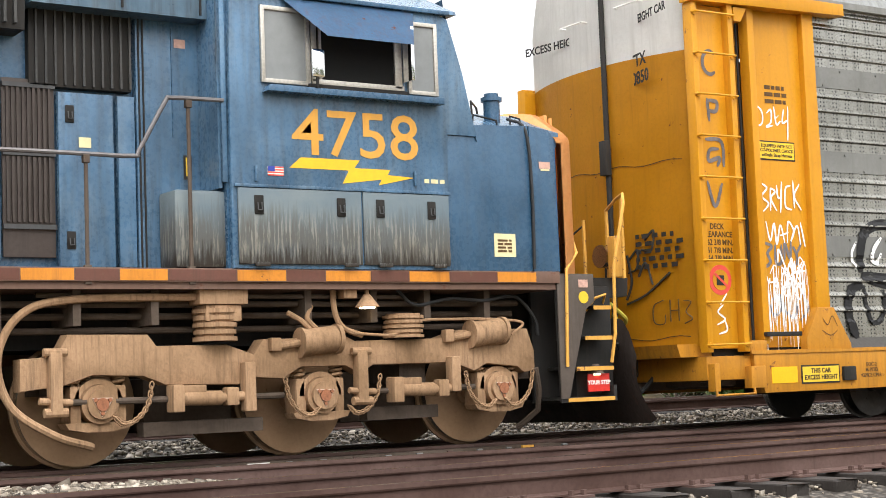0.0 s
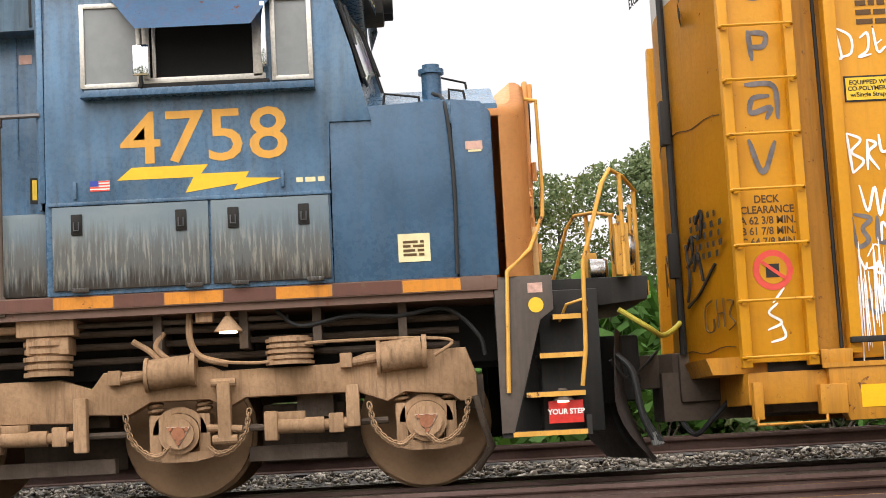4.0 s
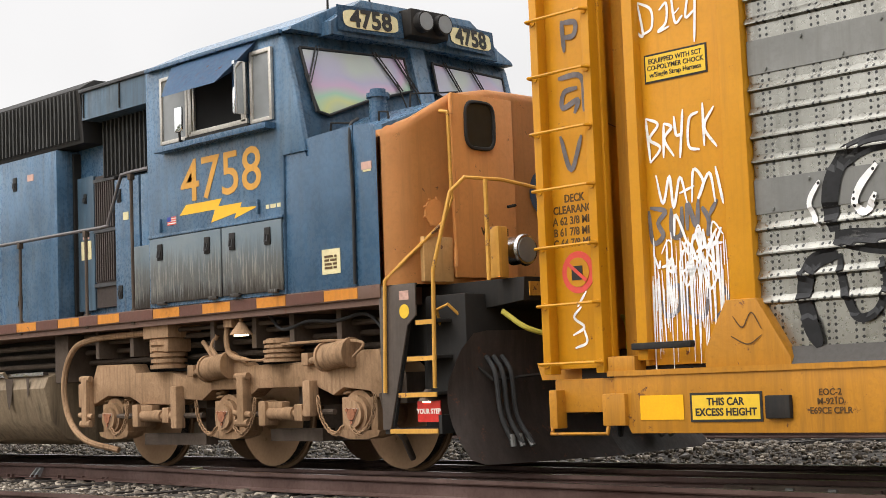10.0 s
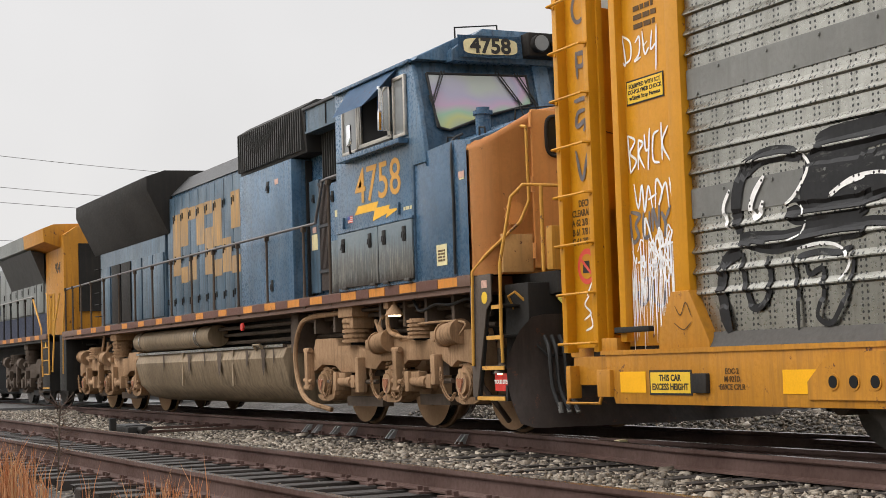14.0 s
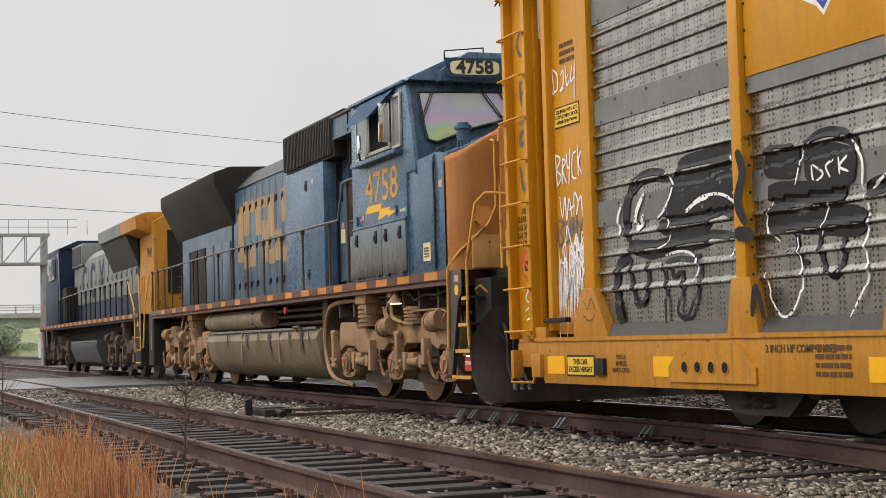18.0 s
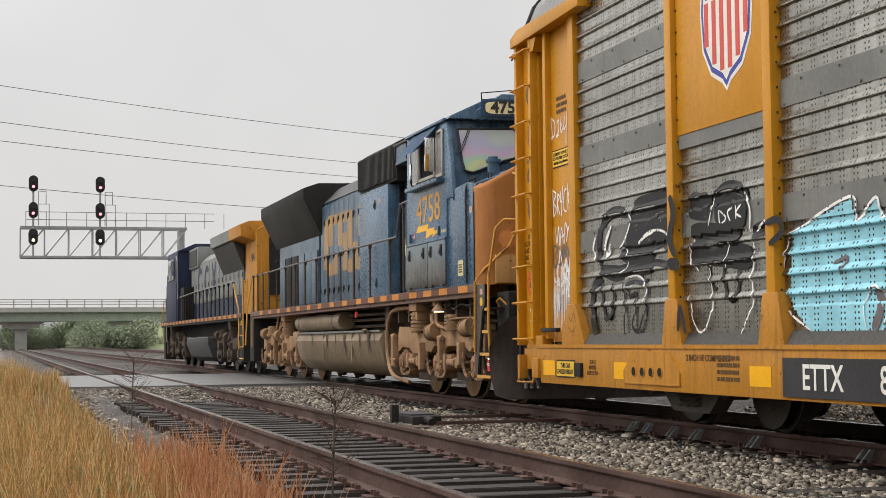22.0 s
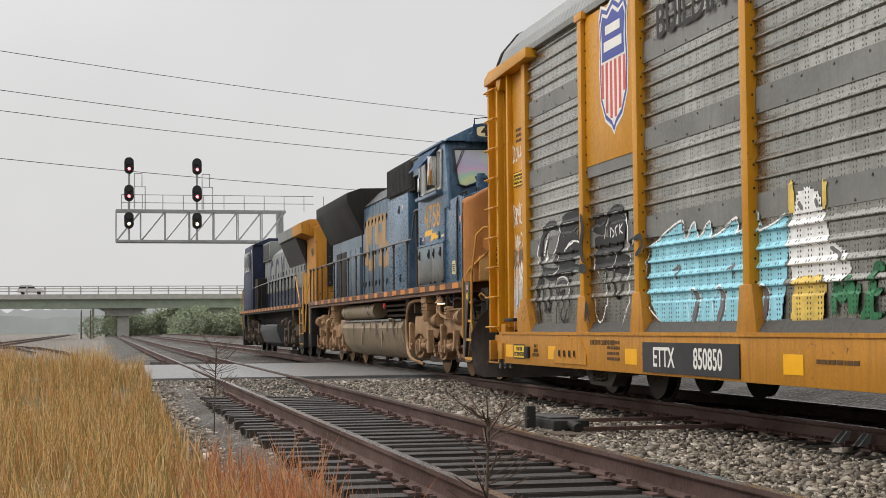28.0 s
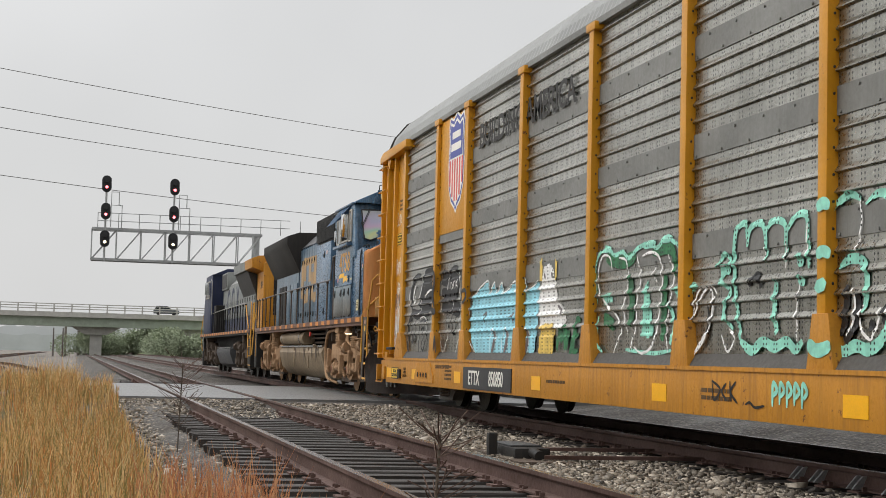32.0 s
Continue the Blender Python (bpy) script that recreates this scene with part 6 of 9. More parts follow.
    walk_rail(L, [(-31.0, 6.80, 2.55), (-26.0, 6.80, 2.60), (-18.3, 6.80, 2.62), (-17.6, 6.80, 2.60)], [(-31.0 + k * 0.96, 2.60) for k in range(15)], 6.80, rail_m, BLACK)
    for pts in ([(-17.6, 6.80, 2.60), (-17.1, 6.8, 2.2), (-16.6, 6.80, 1.8), (-16.5, 6.8, 0.7)], [(-16.1, 6.82, 2.62), (-16.0, 6.82, 2.58), (-15.9, 6.82, 1.7), (-15.85, 6.82, 0.75)], [(-15.5, 7.0, 2.6), (-15.6, 6.9, 1.9), (-15.65, 6.85, 0.8)]):
        part("step_handrail", U(pts, 0.02), RAIL_YELLOW, L, "pale yellow step handrail")
    for x in (-16.1, -15.95, -15.8, -15.65):
        part("end_stanchion", R((x, 6.9, 1.64), (x, 6.9, 2.6), 0.018, seg=6), RAIL_YELLOW, L)
    # equipment cabinet, vertical grab rails and steps at the cab
    part("cab_cabinet", B(-31.35, -30.3, 6.86, HY + 0.1, 1.7, 2.9, bevel=0.015), BLACK, L, "black equipment cabinet behind the cab")
    part("exhaust_stack", B(-26.6, -25.6, 7.8, 8.8, 4.15, 4.55, bevel=0.05), SOOT, L)
    for pts in ([(-31.3, 6.76, 2.5), (-31.3, 6.74, 3.9), (-31.7, 6.74, 4.1)], [(-35.3, 6.78, 0.9), (-35.3, 6.74, 2.6)], [(-37.5, 6.9, 0.9), (-37.7, 6.84, 1.8), (-37.5, 6.9, 2.6)]):
        part("grab_rail", U(pts, 0.02), rail_m if pts[0][0] > -37 else RAIL_YELLOW, L)
    part("step_well", B(-16.7, -15.9, 6.84, 7.3, 0.36, 1.62, bevel=0.01), BLACK, L)
    for z in (0.42, 0.74, 1.06, 1.36):
        part("step_edge", B(-16.66, -15.94, 6.825, 6.84, z, z + 0.03), RAIL_YELLOW, L, "", None)
    part("round_label", R((-16.3, 6.83, 1.45), (-16.3, 6.836, 1.45), 0.07, seg=16), SIGN_YELLOW, L)
    part("rear_platform", B(-16.2, -15.6, 7.2, 9.4, 1.4, 1.66), BLACK, L)
    part("rear_coupler", B(-15.7, -15.25, 8.12, 8.5, 0.72, 1.02, bevel=0.05), DUST_DARK, L)
    part("front_pilot", B(-38.0, -37.4, 6.95, 9.65, 0.2, 1.66, bevel=0.04), BLACK, L)
    tank = part("fuel_tank", P([(7.3, 1.1), (6.9, 1.0), (6.88, 0.85), (7.05, 0.4), (7.4, 0.24), (9.2, 0.24), (9.55, 0.4), (9.72, 0.85), (9.7, 1.0), (9.3, 1.1)], -29.6, -23.8, "x", 0.03), SOOT, L, "dark grimy fuel tank")
    part("tank_rail", B(-29.6, -23.8, 6.9, 6.96, 1.02, 1.06), TREAD, tank)
    truck(L, (-21.9, -19.8, -17.75), -1, DUST_DARK)
    truck(L, (-35.6, -33.5, -31.45), 1, DUST_DARK)
    return L


LOCO_B = loco_9041()
ORIGIN[LOCO_B.name].x -= 0.95    # coupled behind the longer frame of the other locomotive

# ---- the autorack car ----
PANEL_Y, SHEET_Z, SHEETS = 6.87, 0.88, 4
SHEET_H = (4.86 - SHEET_Z) / SHEETS
POSTS = [11.35, 13.40, 16.45, 19.40, 22.31, 25.30, 28.25, 31.20]


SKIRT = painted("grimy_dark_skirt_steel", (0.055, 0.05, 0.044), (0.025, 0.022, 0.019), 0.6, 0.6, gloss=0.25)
BAND = 0.27
PITCH = (SHEET_H - BAND - 0.04) / 4


def ridge(z):
    """How far the panel steel stands out at height z: a flat band, then four soft ridges a sheet."""
    u = (z - SHEET_Z) % SHEET_H
    if u < BAND or u > SHEET_H - 0.04:
        return 0.0
    p = ((u - BAND) % PITCH) / PITCH
    return 0.033 * min(1.0, max(0.0, (p - 0.56) / 0.08)) * min(1.0, max(0.0, (0.96 - p) / 0.26))


def cover(z):
    u = (z - SHEET_Z) % SHEET_H
    return max(ridge(z), 0.017 if u < BAND else 0.0)


def ridge_stops(z0, z1):
    zs = {z0, z1}
    for s in range(SHEETS):
        b = SHEET_Z + s * SHEET_H
        for u in [0.0, BAND, SHEET_H - 0.041, SHEET_H - 0.001] + [BAND + PITCH * (k + q / 8) for k in range(4) for q in (0.0, 4.48, 5.12, 5.6, 7.68)]:
            if z0 < b + u < z1:
                zs.add(b + u)
    return sorted(zs)


def panel_sheet(parent, xa, xb, z0, z1):
    bm = bmesh.new()
    zs = ridge_stops(z0, z1)
    a = [bm.verts.new((xa, PANEL_Y - ridge(z + 1e-5), z)) for z in zs]
    b = [bm.verts.new((xb, PANEL_Y - ridge(z + 1e-5), z)) for z in zs]
    for k in range(len(zs) - 1):
        bm.faces.new((a[k], b[k], b[k + 1], a[k + 1]))
    ob = part("side_panel", bm, PERF, parent, "corrugated perforated galvanised side panel", None)
    bm = bmesh.new()
    if z1 - z0 > 0.5 and z0 > SHEET_Z + 0.1:
        box(bm, xa, xb, PANEL_Y - 0.014, PANEL_Y - 0.002, z0 + 0.012, z0 + BAND - 0.012)
        x = xa + 0.15
        while x < xb - 0.08:
            ring_disc(bm, (x, PANEL_Y - 0.02, z0 + 0.04), (0, 1, 0), 0.014, 0.014, 6)
            ring_disc(bm, (x + 0.3, PANEL_Y - 0.02, z0 + BAND - 0.05), (0, 1, 0), 0.014, 0.014, 6)
            x += 0.62
        part("joint_band", bm, GALV_BAND, ob, "dull bolted joint band", None)
    return ob


def field(parent, poly, material, name, label, off):
    """A sprayed field inside an outline of (x, z) points, lying on the panel's ridges."""
    bm = bmesh.new()
    xs, zs = [p[0] for p in poly], [p[1] for p in poly]
    stops = ridge_stops(min(zs), max(zs))
    rows = [a + (b - a) * k / n for a, b in zip(stops, stops[1:]) for n in (max(1, math.ceil((b - a) / 0.03)),) for k in range(n)] + stops[-1:]
    step = 0.025
    corner = {}

    def at(i, k):
        if (i, k) not in corner:
            z = rows[k]
            corner[i, k] = bm.verts.new((min(xs) + i * step, PANEL_Y - max(cover(z - 1e-4), cover(z + 1e-4)) - off, z))
        return corner[i, k]
    for i in range(math.ceil((max(xs) - min(xs)) / step)):
        x = min(xs) + (i + 0.5) * step
        cuts = sorted(a[1] + (b[1] - a[1]) * (x - a[0]) / (b[0] - a[0]) for a, b in zip(poly, poly[1:] + poly[:1]) if (a[0] <= x) != (b[0] <= x))
        for k in range(len(rows) - 1):
            z = (rows[k] + rows[k + 1]) / 2 + 0.02 * noise.noise(Vector((x * 14, rows[k] * 14, 1)))
            if any(lo <= z <= hi for lo, hi in zip(cuts[::2], cuts[1::2])):
                bm.faces.new((at(i, k), at(i + 1, k), at(i + 1, k + 1), at(i, k + 1)))
    return part(name, bm, material, parent, label, None)


def spray(parent, strokes, w, material, y=None, name="graffiti", label="", off=0.004, squash=0.63):
    """Painted lines that follow the panel's ridges; strokes of (x, z) points, each line w wide."""
    first = None
    if y is not None:
        material = ON_PLAIN.get(material, material)
    for number, st in enumerate(strokes):
        bm = bmesh.new()
        width = w
        if isinstance(st, tuple) and isinstance(st[0], float):
            width, st = st
            if material in (SPRAY_WHITE, SPRAY_MINT):
                width *= 0.75
        if y is None:
            st = [(p[0], 0.93 + (p[1] - 0.93) * squash) for p in st]
        pts = curve([Vector((p[0], 0, p[1])) for p in st], 6) if len(st) > 2 else [Vector((p[0], 0, p[1])) for p in st]
        fine = [pts[0]]
        step = 0.02 if y is None else 0.05
        for p in pts[1:]:
            d = p - fine[-1]
            n = max(1, int(d.length / step))
            q = fine[-1].copy()
            fine += [q + d * (k + 1) / n for k in range(n)]
        m = max(1, int(width / (0.03 if y is None else 0.2)))
        rows = []
        for i, p in enumerate(fine):
            d = fine[min(i + 1, len(fine) - 1)] - fine[max(i - 1, 0)]
            d = d.normalized() if d.length > 1e-7 else Vector((1, 0, 0))
            s = Vector((-d.z, 0, d.x))
            k = (1 - 0.5 * abs(2 * i / max(len(fine) - 1, 1) - 1) ** 6) * (1 + 0.10 * noise.noise(Vector((p.x * 9, p.z * 9, width))))
            row = []
            for e in range(m + 1):
                q = p + s * width * k * (e / m - 0.5)
                yy = ((PANEL_Y - cover(q.z) - off - 0.003) if y is None else y) - 0.0005 * (number % 9) - 0.0018 * i / len(fine)
                row.append(bm.verts.new((q.x, yy, q.z)))
            rows.append(row)
        for a, b in zip(rows, rows[1:]):
            for e in range(m):
                bm.faces.new((a[e], a[e + 1], b[e + 1], b[e]))
        ob = part(name, bm, material, parent, label if first is None else "", None)
        first = first or ob
    return first


def arc(cx, cz, rx, rz, a0, a1, n=8):
    return [(cx + rx * math.cos(radians(a0 + (a1 - a0) * k / n)), cz + rz * math.sin(radians(a0 + (a1 - a0) * k / n))) for k in range(n + 1)]


def autorack():
    K = thing("autorack_car", (20.5, YC, 0), "tall yellow and galvanised-steel autorack car covered in graffiti", "railcar")
    # underframe and sill
    part("side_sill", P([(7.5, 0.36), (33.7, 0.36), (33.7, 0.80), (7.35, 0.80), (7.35, 0.66)], 6.76, 6.92, bevel=0.01), RACK_YELLOW_WORN, K, "worn yellow side sill")
    part("side_sill_far", B(7.4, 33.7, mirror_y(6.92), mirror_y(6.76), 0.36, 0.8), RACK_YELLOW_WORN, K)
    part("floor", B(6.9, 34.2, 6.92, mirror_y(6.92), 0.60, 0.86), BLACK, K)
    part("centre_sill", B(6.2, 34.8, 8.0, 8.6, 0.42, 0.85), DUST_DARK, K)
    part("end_beam", B(6.70, 7.5, 6.82, mirror_y(6.82), 0.52, 0.78, bevel=0.015), RACK_YELLOW_WORN, K)
    part("sill_lip", B(7.3, 33.7, 6.745, 6.765, 0.79, 0.83), RACK_YELLOW_WORN, K)
    # corner frame: ladder panel, recess and smooth end panel
    part("ladder_panel", B(6.68, 7.30, 6.84, 6.90, 0.86, 4.66, bevel=0.008), RACK_YELLOW, K, "yellow ladder panel")
    bm = bmesh.new()
    box(bm, 6.66, 6.74, 6.74, 6.86, 0.82, 4.68, 0.01)
    box(bm, 7.20, 7.28, 6.74, 6.86, 0.82, 4.68, 0.01)
    lad = part("ladder_rail", bm, RACK_YELLOW, K)
    for k in range(9):
        bm = bmesh.new()
        z = 0.90 + k * 0.455
        tube(bm, [(6.66, 6.74, z + 0.0), (6.68, 6.68, z), (7.24, 6.68, z + 0.005), (7.27, 6.74, z + 0.005)], 0.013, 6)
        rod(bm, (6.70, 6.73, z), (6.70, 6.75, z), 0.03, seg=8)
        rod(bm, (7.24, 6.73, z), (7.24, 6.75, z), 0.03, seg=8)
        part("ladder_rung", bm, RACK_YELLOW, lad, "yellow ladder rung")
    part("recess_panel", B(7.28, 7.62, 7.02, 7.06, 0.86, 4.7), RACK_YELLOW_WORN, K)
    part("recess_edge", U([(7.52, 6.93, 0.95), (7.50, 6.93, 4.6)], 0.016, 6), BLACK, K)
    end = part("smooth_end_panel", B(7.60, 8.64, 6.88, 6.94, 0.86, 4.72, bevel=0.01), RACK_YELLOW, K, "smooth yellow end panel with graffiti")
    part("panel_rib", B(7.56, 7.66, 6.80, 6.95, 0.9, 4.72, bevel=0.012), RACK_YELLOW, K)
    part("corner_post", P([(8.42, 1.25), (8.64, 1.25), (8.62, 4.74), (8.44, 4.74)], 6.80, 6.90, bevel=0.01), RACK_YELLOW, K)
    part("post_foot", P([(8.20, 0.80), (8.92, 0.80), (8.92, 0.88), (8.66, 1.30), (8.40, 1.30), (8.20, 0.95)], 6.77, 6.88, bevel=0.012), RACK_YELLOW_WORN, K)
    arm = part("top_arm", P([(6.62, 4.66), (9.05, 4.72), (9.05, 4.86), (6.9, 4.86), (6.62, 4.78)], 6.70, 6.88, bevel=0.015), RACK_YELLOW, K, "yellow top bracket")
    part("arm_brace", P([(7.3, 4.50), (7.4, 4.5), (7.5, 4.66), (7.3, 4.66)], 6.74, 6.86), RACK_YELLOW, arm)
    part("tow_bar", B(7.55, 8.1, 6.74, 6.80, 0.98, 1.03, bevel=0.01), BLACK, K, "black bar across the end panel")
    part("corner_grab", U([(6.76, 6.80, 0.66), (6.74, 6.72, 0.36), (7.30, 6.72, 0.36), (7.32, 6.80, 0.64)], 0.018), RACK_YELLOW_WORN, K, "yellow stirrup step")
    part("step_bracket", B(6.72, 6.80, 6.72, 6.84, 0.40, 0.70, bevel=0.01), RACK_YELLOW_WORN, K)
    part("step_bracket", B(7.26, 7.48, 6.72, 6.84, 0.42, 0.66, bevel=0.01), RACK_YELLOW_WORN, K)
    part("corner_block", B(7.30, 7.56, 6.76, 6.9, 0.82, 0.94, bevel=0.01), RACK_YELLOW_WORN, K)
    # end doors: bulged, yellow below and white above
    def bulge(y):
        return 6.42 + 0.30 * ((y - YC) / 1.4) ** 2

    def end_outline(y):
        d = abs(y - YC)
        return 4.78 + (0.88 if d < 0.75 else 0.88 * (1 - ((d - 0.75) / 0.68) ** 1.6) if d < 1.43 else 0)
    ys = [6.90 + (2.80) * k / 24 for k in range(25)]
    for name, m, zlo, zhi, lbl in (("end_door", RACK_YELLOW, lambda y: 0.90, lambda y: 4.16 + 0.0 * y, "curved yellow end doors"), ("end_door_top", WHITE, lambda y: 4.16, end_outline, "white-painted top of the end doors")):
        bm = bmesh.new()
        rows = [[bm.verts.new((bulge(y), y, zlo(y) + (zhi(y) - zlo(y)) * q)) for q in (0, 0.5, 1)] for y in ys]
        for a, b in zip(rows, rows[1:]):
            for k in range(2):
                bm.faces.new((a[k], b[k], b[k + 1], a[k + 1]))
        bmesh.ops.solidify(bm, geom=bm.faces[:], thickness=0.04)
        ed = part(name, bm, m, K, lbl)
        if name == "end_door":
            door = ed
    for z in (1.0, 2.95):
        part("door_seam", U([(bulge(y) - 0.002, y, z + 0.02 * math.sin(y * 9)) for y in ys[1:-1]], 0.006, 4), INK_FADED, door)
    part("door_bar", U([(bulge(7.95) - 0.04, 7.95, 1.0), (bulge(7.95) - 0.04, 7.95, 5.3)], 0.032, 8), BLACK, K, "black vertical locking bar")
    for z in (1.9, 3.1):
        part("bar_lock", B(bulge(7.95) - 0.11, bulge(7.95) - 0.03, 7.9, 8.02, z - 0.22, z + 0.18, bevel=0.01), BLACK, K, "black locking casting")
    for y, z in ((7.55, 4.78), (8.45, 4.72)):
        part("grab_iron", U([(bulge(y) - 0.0, y - 0.2, z), (bulge(y) - 0.08, y - 0.2, z), (bulge(y) - 0.08, y + 0.2, z), (bulge(y), y + 0.2, z)], 0.011, 6), WHITE, K)
    part("far_corner_post", P([(6.5, 0.9), (6.9, 0.9), (6.9, 4.2), (6.55, 4.2)], mirror_y(6.92), mirror_y(6.76), bevel=0.02), RACK_YELLOW, K)
    part("door_track", P([(6.45, 0.78), (7.0, 0.78), (7.0, 0.92), (6.40, 0.92)], 6.95, 9.65), RACK_YELLOW_WORN, K)

    def on_end(y, z, tilt=0):
        slope = math.degrees(math.atan2(0.60 * (y - YC) / 1.96, 1.0))
        return Matrix.Translation((bulge(y) - 0.026, y, z)) @ pose(0, 0, 0, 90, 0, -90 + slope)
    lettering("reporting_marks", "ETTX\n850850", 0.20, on_end(7.50, 4.02), INK, door, "black stencilled marks", bold=0.004)
    lettering("warning_text", "EXCESS HEIGHT CAR", 0.135, on_end(7.42, 4.60), INK, K, "black stencilled words", bold=0.003)
    lettering("warning_text", "EXCESS HEIGHT CAR", 0.135, on_end(8.72, 4.56), INK, K, "black stencilled words", bold=0.003)
    bm = bmesh.new()
    rnd = random.Random(3)
    for k in range(5):
        y = 7.62
        while y > 7.10:
            w = rnd.uniform(0.05, 0.12)
            box(bm, bulge(y) - 0.024, bulge(y) - 0.018, y - w, y, 1.78 + k * 0.085, 1.83 + k * 0.085)
            y -= w + 0.03
    part("stencil_lines", bm, INK, door, "small black stencil lines", None)

    def end_spray(strokes, w, m, name):
        bm = bmesh.new()
        for st in strokes:
            pts = curve([Vector((0, p[0], p[1])) for p in st], 6)
            tube(bm, [(bulge(p.y) - 0.022, p.y, p.z) for p in pts], w, 4)
        part(name, bm, m, door, "black marker graffiti", None)
    end_spray([[(7.75, 1.95), (7.70, 1.65), (7.78, 1.45)], [(7.72, 1.9), (7.60, 2.0), (7.62, 1.8), (7.74, 1.75)], [(7.60, 1.7), (7.5, 1.85), (7.42, 1.6)], [(7.5, 2.1), (7.38, 2.2), (7.42, 1.98), (7.55, 2.0)], [(7.78, 1.4), (7.5, 1.5), (7.2, 1.72)]], 0.014, INK, "scrawl")
    end_spray([[(7.30, 1.42), (7.42, 1.36), (7.42, 1.18), (7.30, 1.16), (7.28, 1.26)], [(7.22, 1.42), (7.22, 1.18)], [(7.12, 1.42), (7.12, 1.18)], [(7.22, 1.30), (7.12, 1.30)], [(7.06, 1.40), (6.98, 1.38), (7.04, 1.28), (6.97, 1.2), (7.06, 1.15)]], 0.008, INK_FADED, "scrawl")
    end_spray([[(9.25, 1.9), (9.1, 2.0), (9.05, 1.8), (9.2, 1.7)], [(9.0, 1.9), (8.9, 1.6), (8.8, 1.9)]], 0.007, INK_FADED, "scrawl")
    # side posts and panels
    cols = [(8.64, POSTS[0])] + list(zip(POSTS, POSTS[1:])) + [(POSTS[-1], 33.3)]
    for xa, xb in cols:
        for s in range(SHEETS):
            z0 = SHEET_Z + s * SHEET_H
            if xa == POSTS[0] and s >= 2:
                continue
            panel_sheet(K, xa, xb, z0, z0 + SHEET_H)
    part("base_band", B(8.9, 33.3, PANEL_Y - 0.03, PANEL_Y + 0.02, 0.80, 0.90), GALV_BAND, K)
    for x in POSTS:
        w = 0.076
        p = part("side_post", P([(x - w, 1.25), (x + w, 1.25), (x + w, 4.80), (x - w, 4.80)], 6.765, 6.88, bevel=0.01), RACK_YELLOW, K, "yellow side post")
        part("post_foot", P([(x - 0.14, 1.28), (x + 0.14, 1.28), (x + 0.24, 0.80), (x - 0.24, 0.80)], 6.755, 6.88, bevel=0.01), RACK_YELLOW_WORN, p, "flared yellow post foot")
        part("post_cap", B(x - 0.16, x + 0.16, 6.75, 6.89, 4.78, 4.88, bevel=0.01), RACK_YELLOW, p)
        bm = bmesh.new()
        for k in range(16):
            for s in (-1, 1):
                ring_disc(bm, (x + s * (w + 0.03), PANEL_Y - 0.055, 1.3 + k * 0.22), (0, 1, 0), 0.012, 0.012, 6)
        tagged(part("post_rivet", bm, BLACK, p, "", None), kind="stuff")
    part("far_corner_panel", B(33.3, 34.4, 6.84, 6.94, 0.86, 4.72), RACK_YELLOW, K)
    part("far_side", B(6.9, 34.4, mirror_y(6.9), mirror_y(6.84), 0.86, 4.86), GALV, K)
    part("rear_end", B(34.4, 34.6, 6.9, mirror_y(6.9), 0.86, 5.3), RACK_YELLOW, K)
    part("rear_coupler", B(34.6, 35.4, 8.1, 8.5, 0.6, 0.95), DUST_DARK, K)
    part("top_chord", B(8.5, 33.5, 6.80, 6.90, 4.84, 4.92), GALV_BAND, K)
    # corrugated roof
    bm = bmesh.new()
    nx = int((34.4 - 6.95) / 0.0875)
    prof = [(6.84, 4.90), (6.93, 5.12), (7.18, 5.42), (7.62, 5.64), (8.3, 5.73), (8.98, 5.64), (9.42, 5.42), (9.67, 5.12), (9.76, 4.90)]
    rows = []
    for k in range(nx + 1):
        h = 0.032 if k % 2 else 0.0
        rows.append([bm.verts.new((6.95 + 0.0875 * k, y, z + h)) for y, z in prof])
    for a, b in zip(rows, rows[1:]):
        for k in range(len(prof) - 1):
            bm.faces.new((a[k], b[k], b[k + 1], a[k + 1]))
    part("roof", bm, ROOF_STEEL, K, "corrugated galvanised roof", None)
    part("roof_end_frame", U([(6.93, y, z + 0.01) for y, z in prof], 0.035, 8), BLACK, K, "dark roof end frame")
    # shield panel
    sh = part("shield_panel", B(11.44, 13.31, PANEL_Y - 0.05, PANEL_Y - 0.0, 2.90, 4.80, bevel=0.006), RACK_YELLOW, K, "yellow panel carrying a shield badge")
    part("panel_band", B(11.44, 13.31, PANEL_Y - 0.04, PANEL_Y, 2.76, 2.90), GALV_BAND, K)
    bx, bz, yb = 12.55, 4.00, PANEL_Y - 0.054

    def shield(s, y, zs=None):
        pts = [(-0.50, 0.62), (-0.42, 0.76), (-0.22, 0.70), (0, 0.80), (0.22, 0.70), (0.42, 0.76), (0.50, 0.62), (0.46, 0.35), (0.50, 0.0), (0.46, -0.35), (0.30, -0.58), (0.08, -0.68), (0, -0.76), (-0.08, -0.68), (-0.30, -0.58), (-0.46, -0.35), (-0.50, 0.0), (-0.46, 0.35)]
        bm = bmesh.new()
        bm.faces.new([bm.verts.new((bx + p[0] * s, y, bz + p[1] * s)) for p in pts])
        return bm
    badge = part("shield_badge", shield(1.08, yb), SIGN_WHITE, sh, "red, white and blue striped shield badge", None)
    part("badge_outline", shield(1.02, yb - 0.0015), BADGE_BLUE, badge, "", None)
    part("badge_field", shield(0.94, yb - 0.003), SIGN_WHITE, badge, "", None)
    bm = bmesh.new()
    for k in range(6):
        x = bx - 0.44 + k * 0.16
        lo = bz - 0.62 + 0.28 * abs((k - 2.5) / 2.5) ** 2.2
        box(bm, x, x + 0.085, yb - 0.0055, yb - 0.004, lo, bz + 0.08)
    part("badge_stripes", bm, BADGE_RED, badge, "", None)
    bm = bmesh.new()
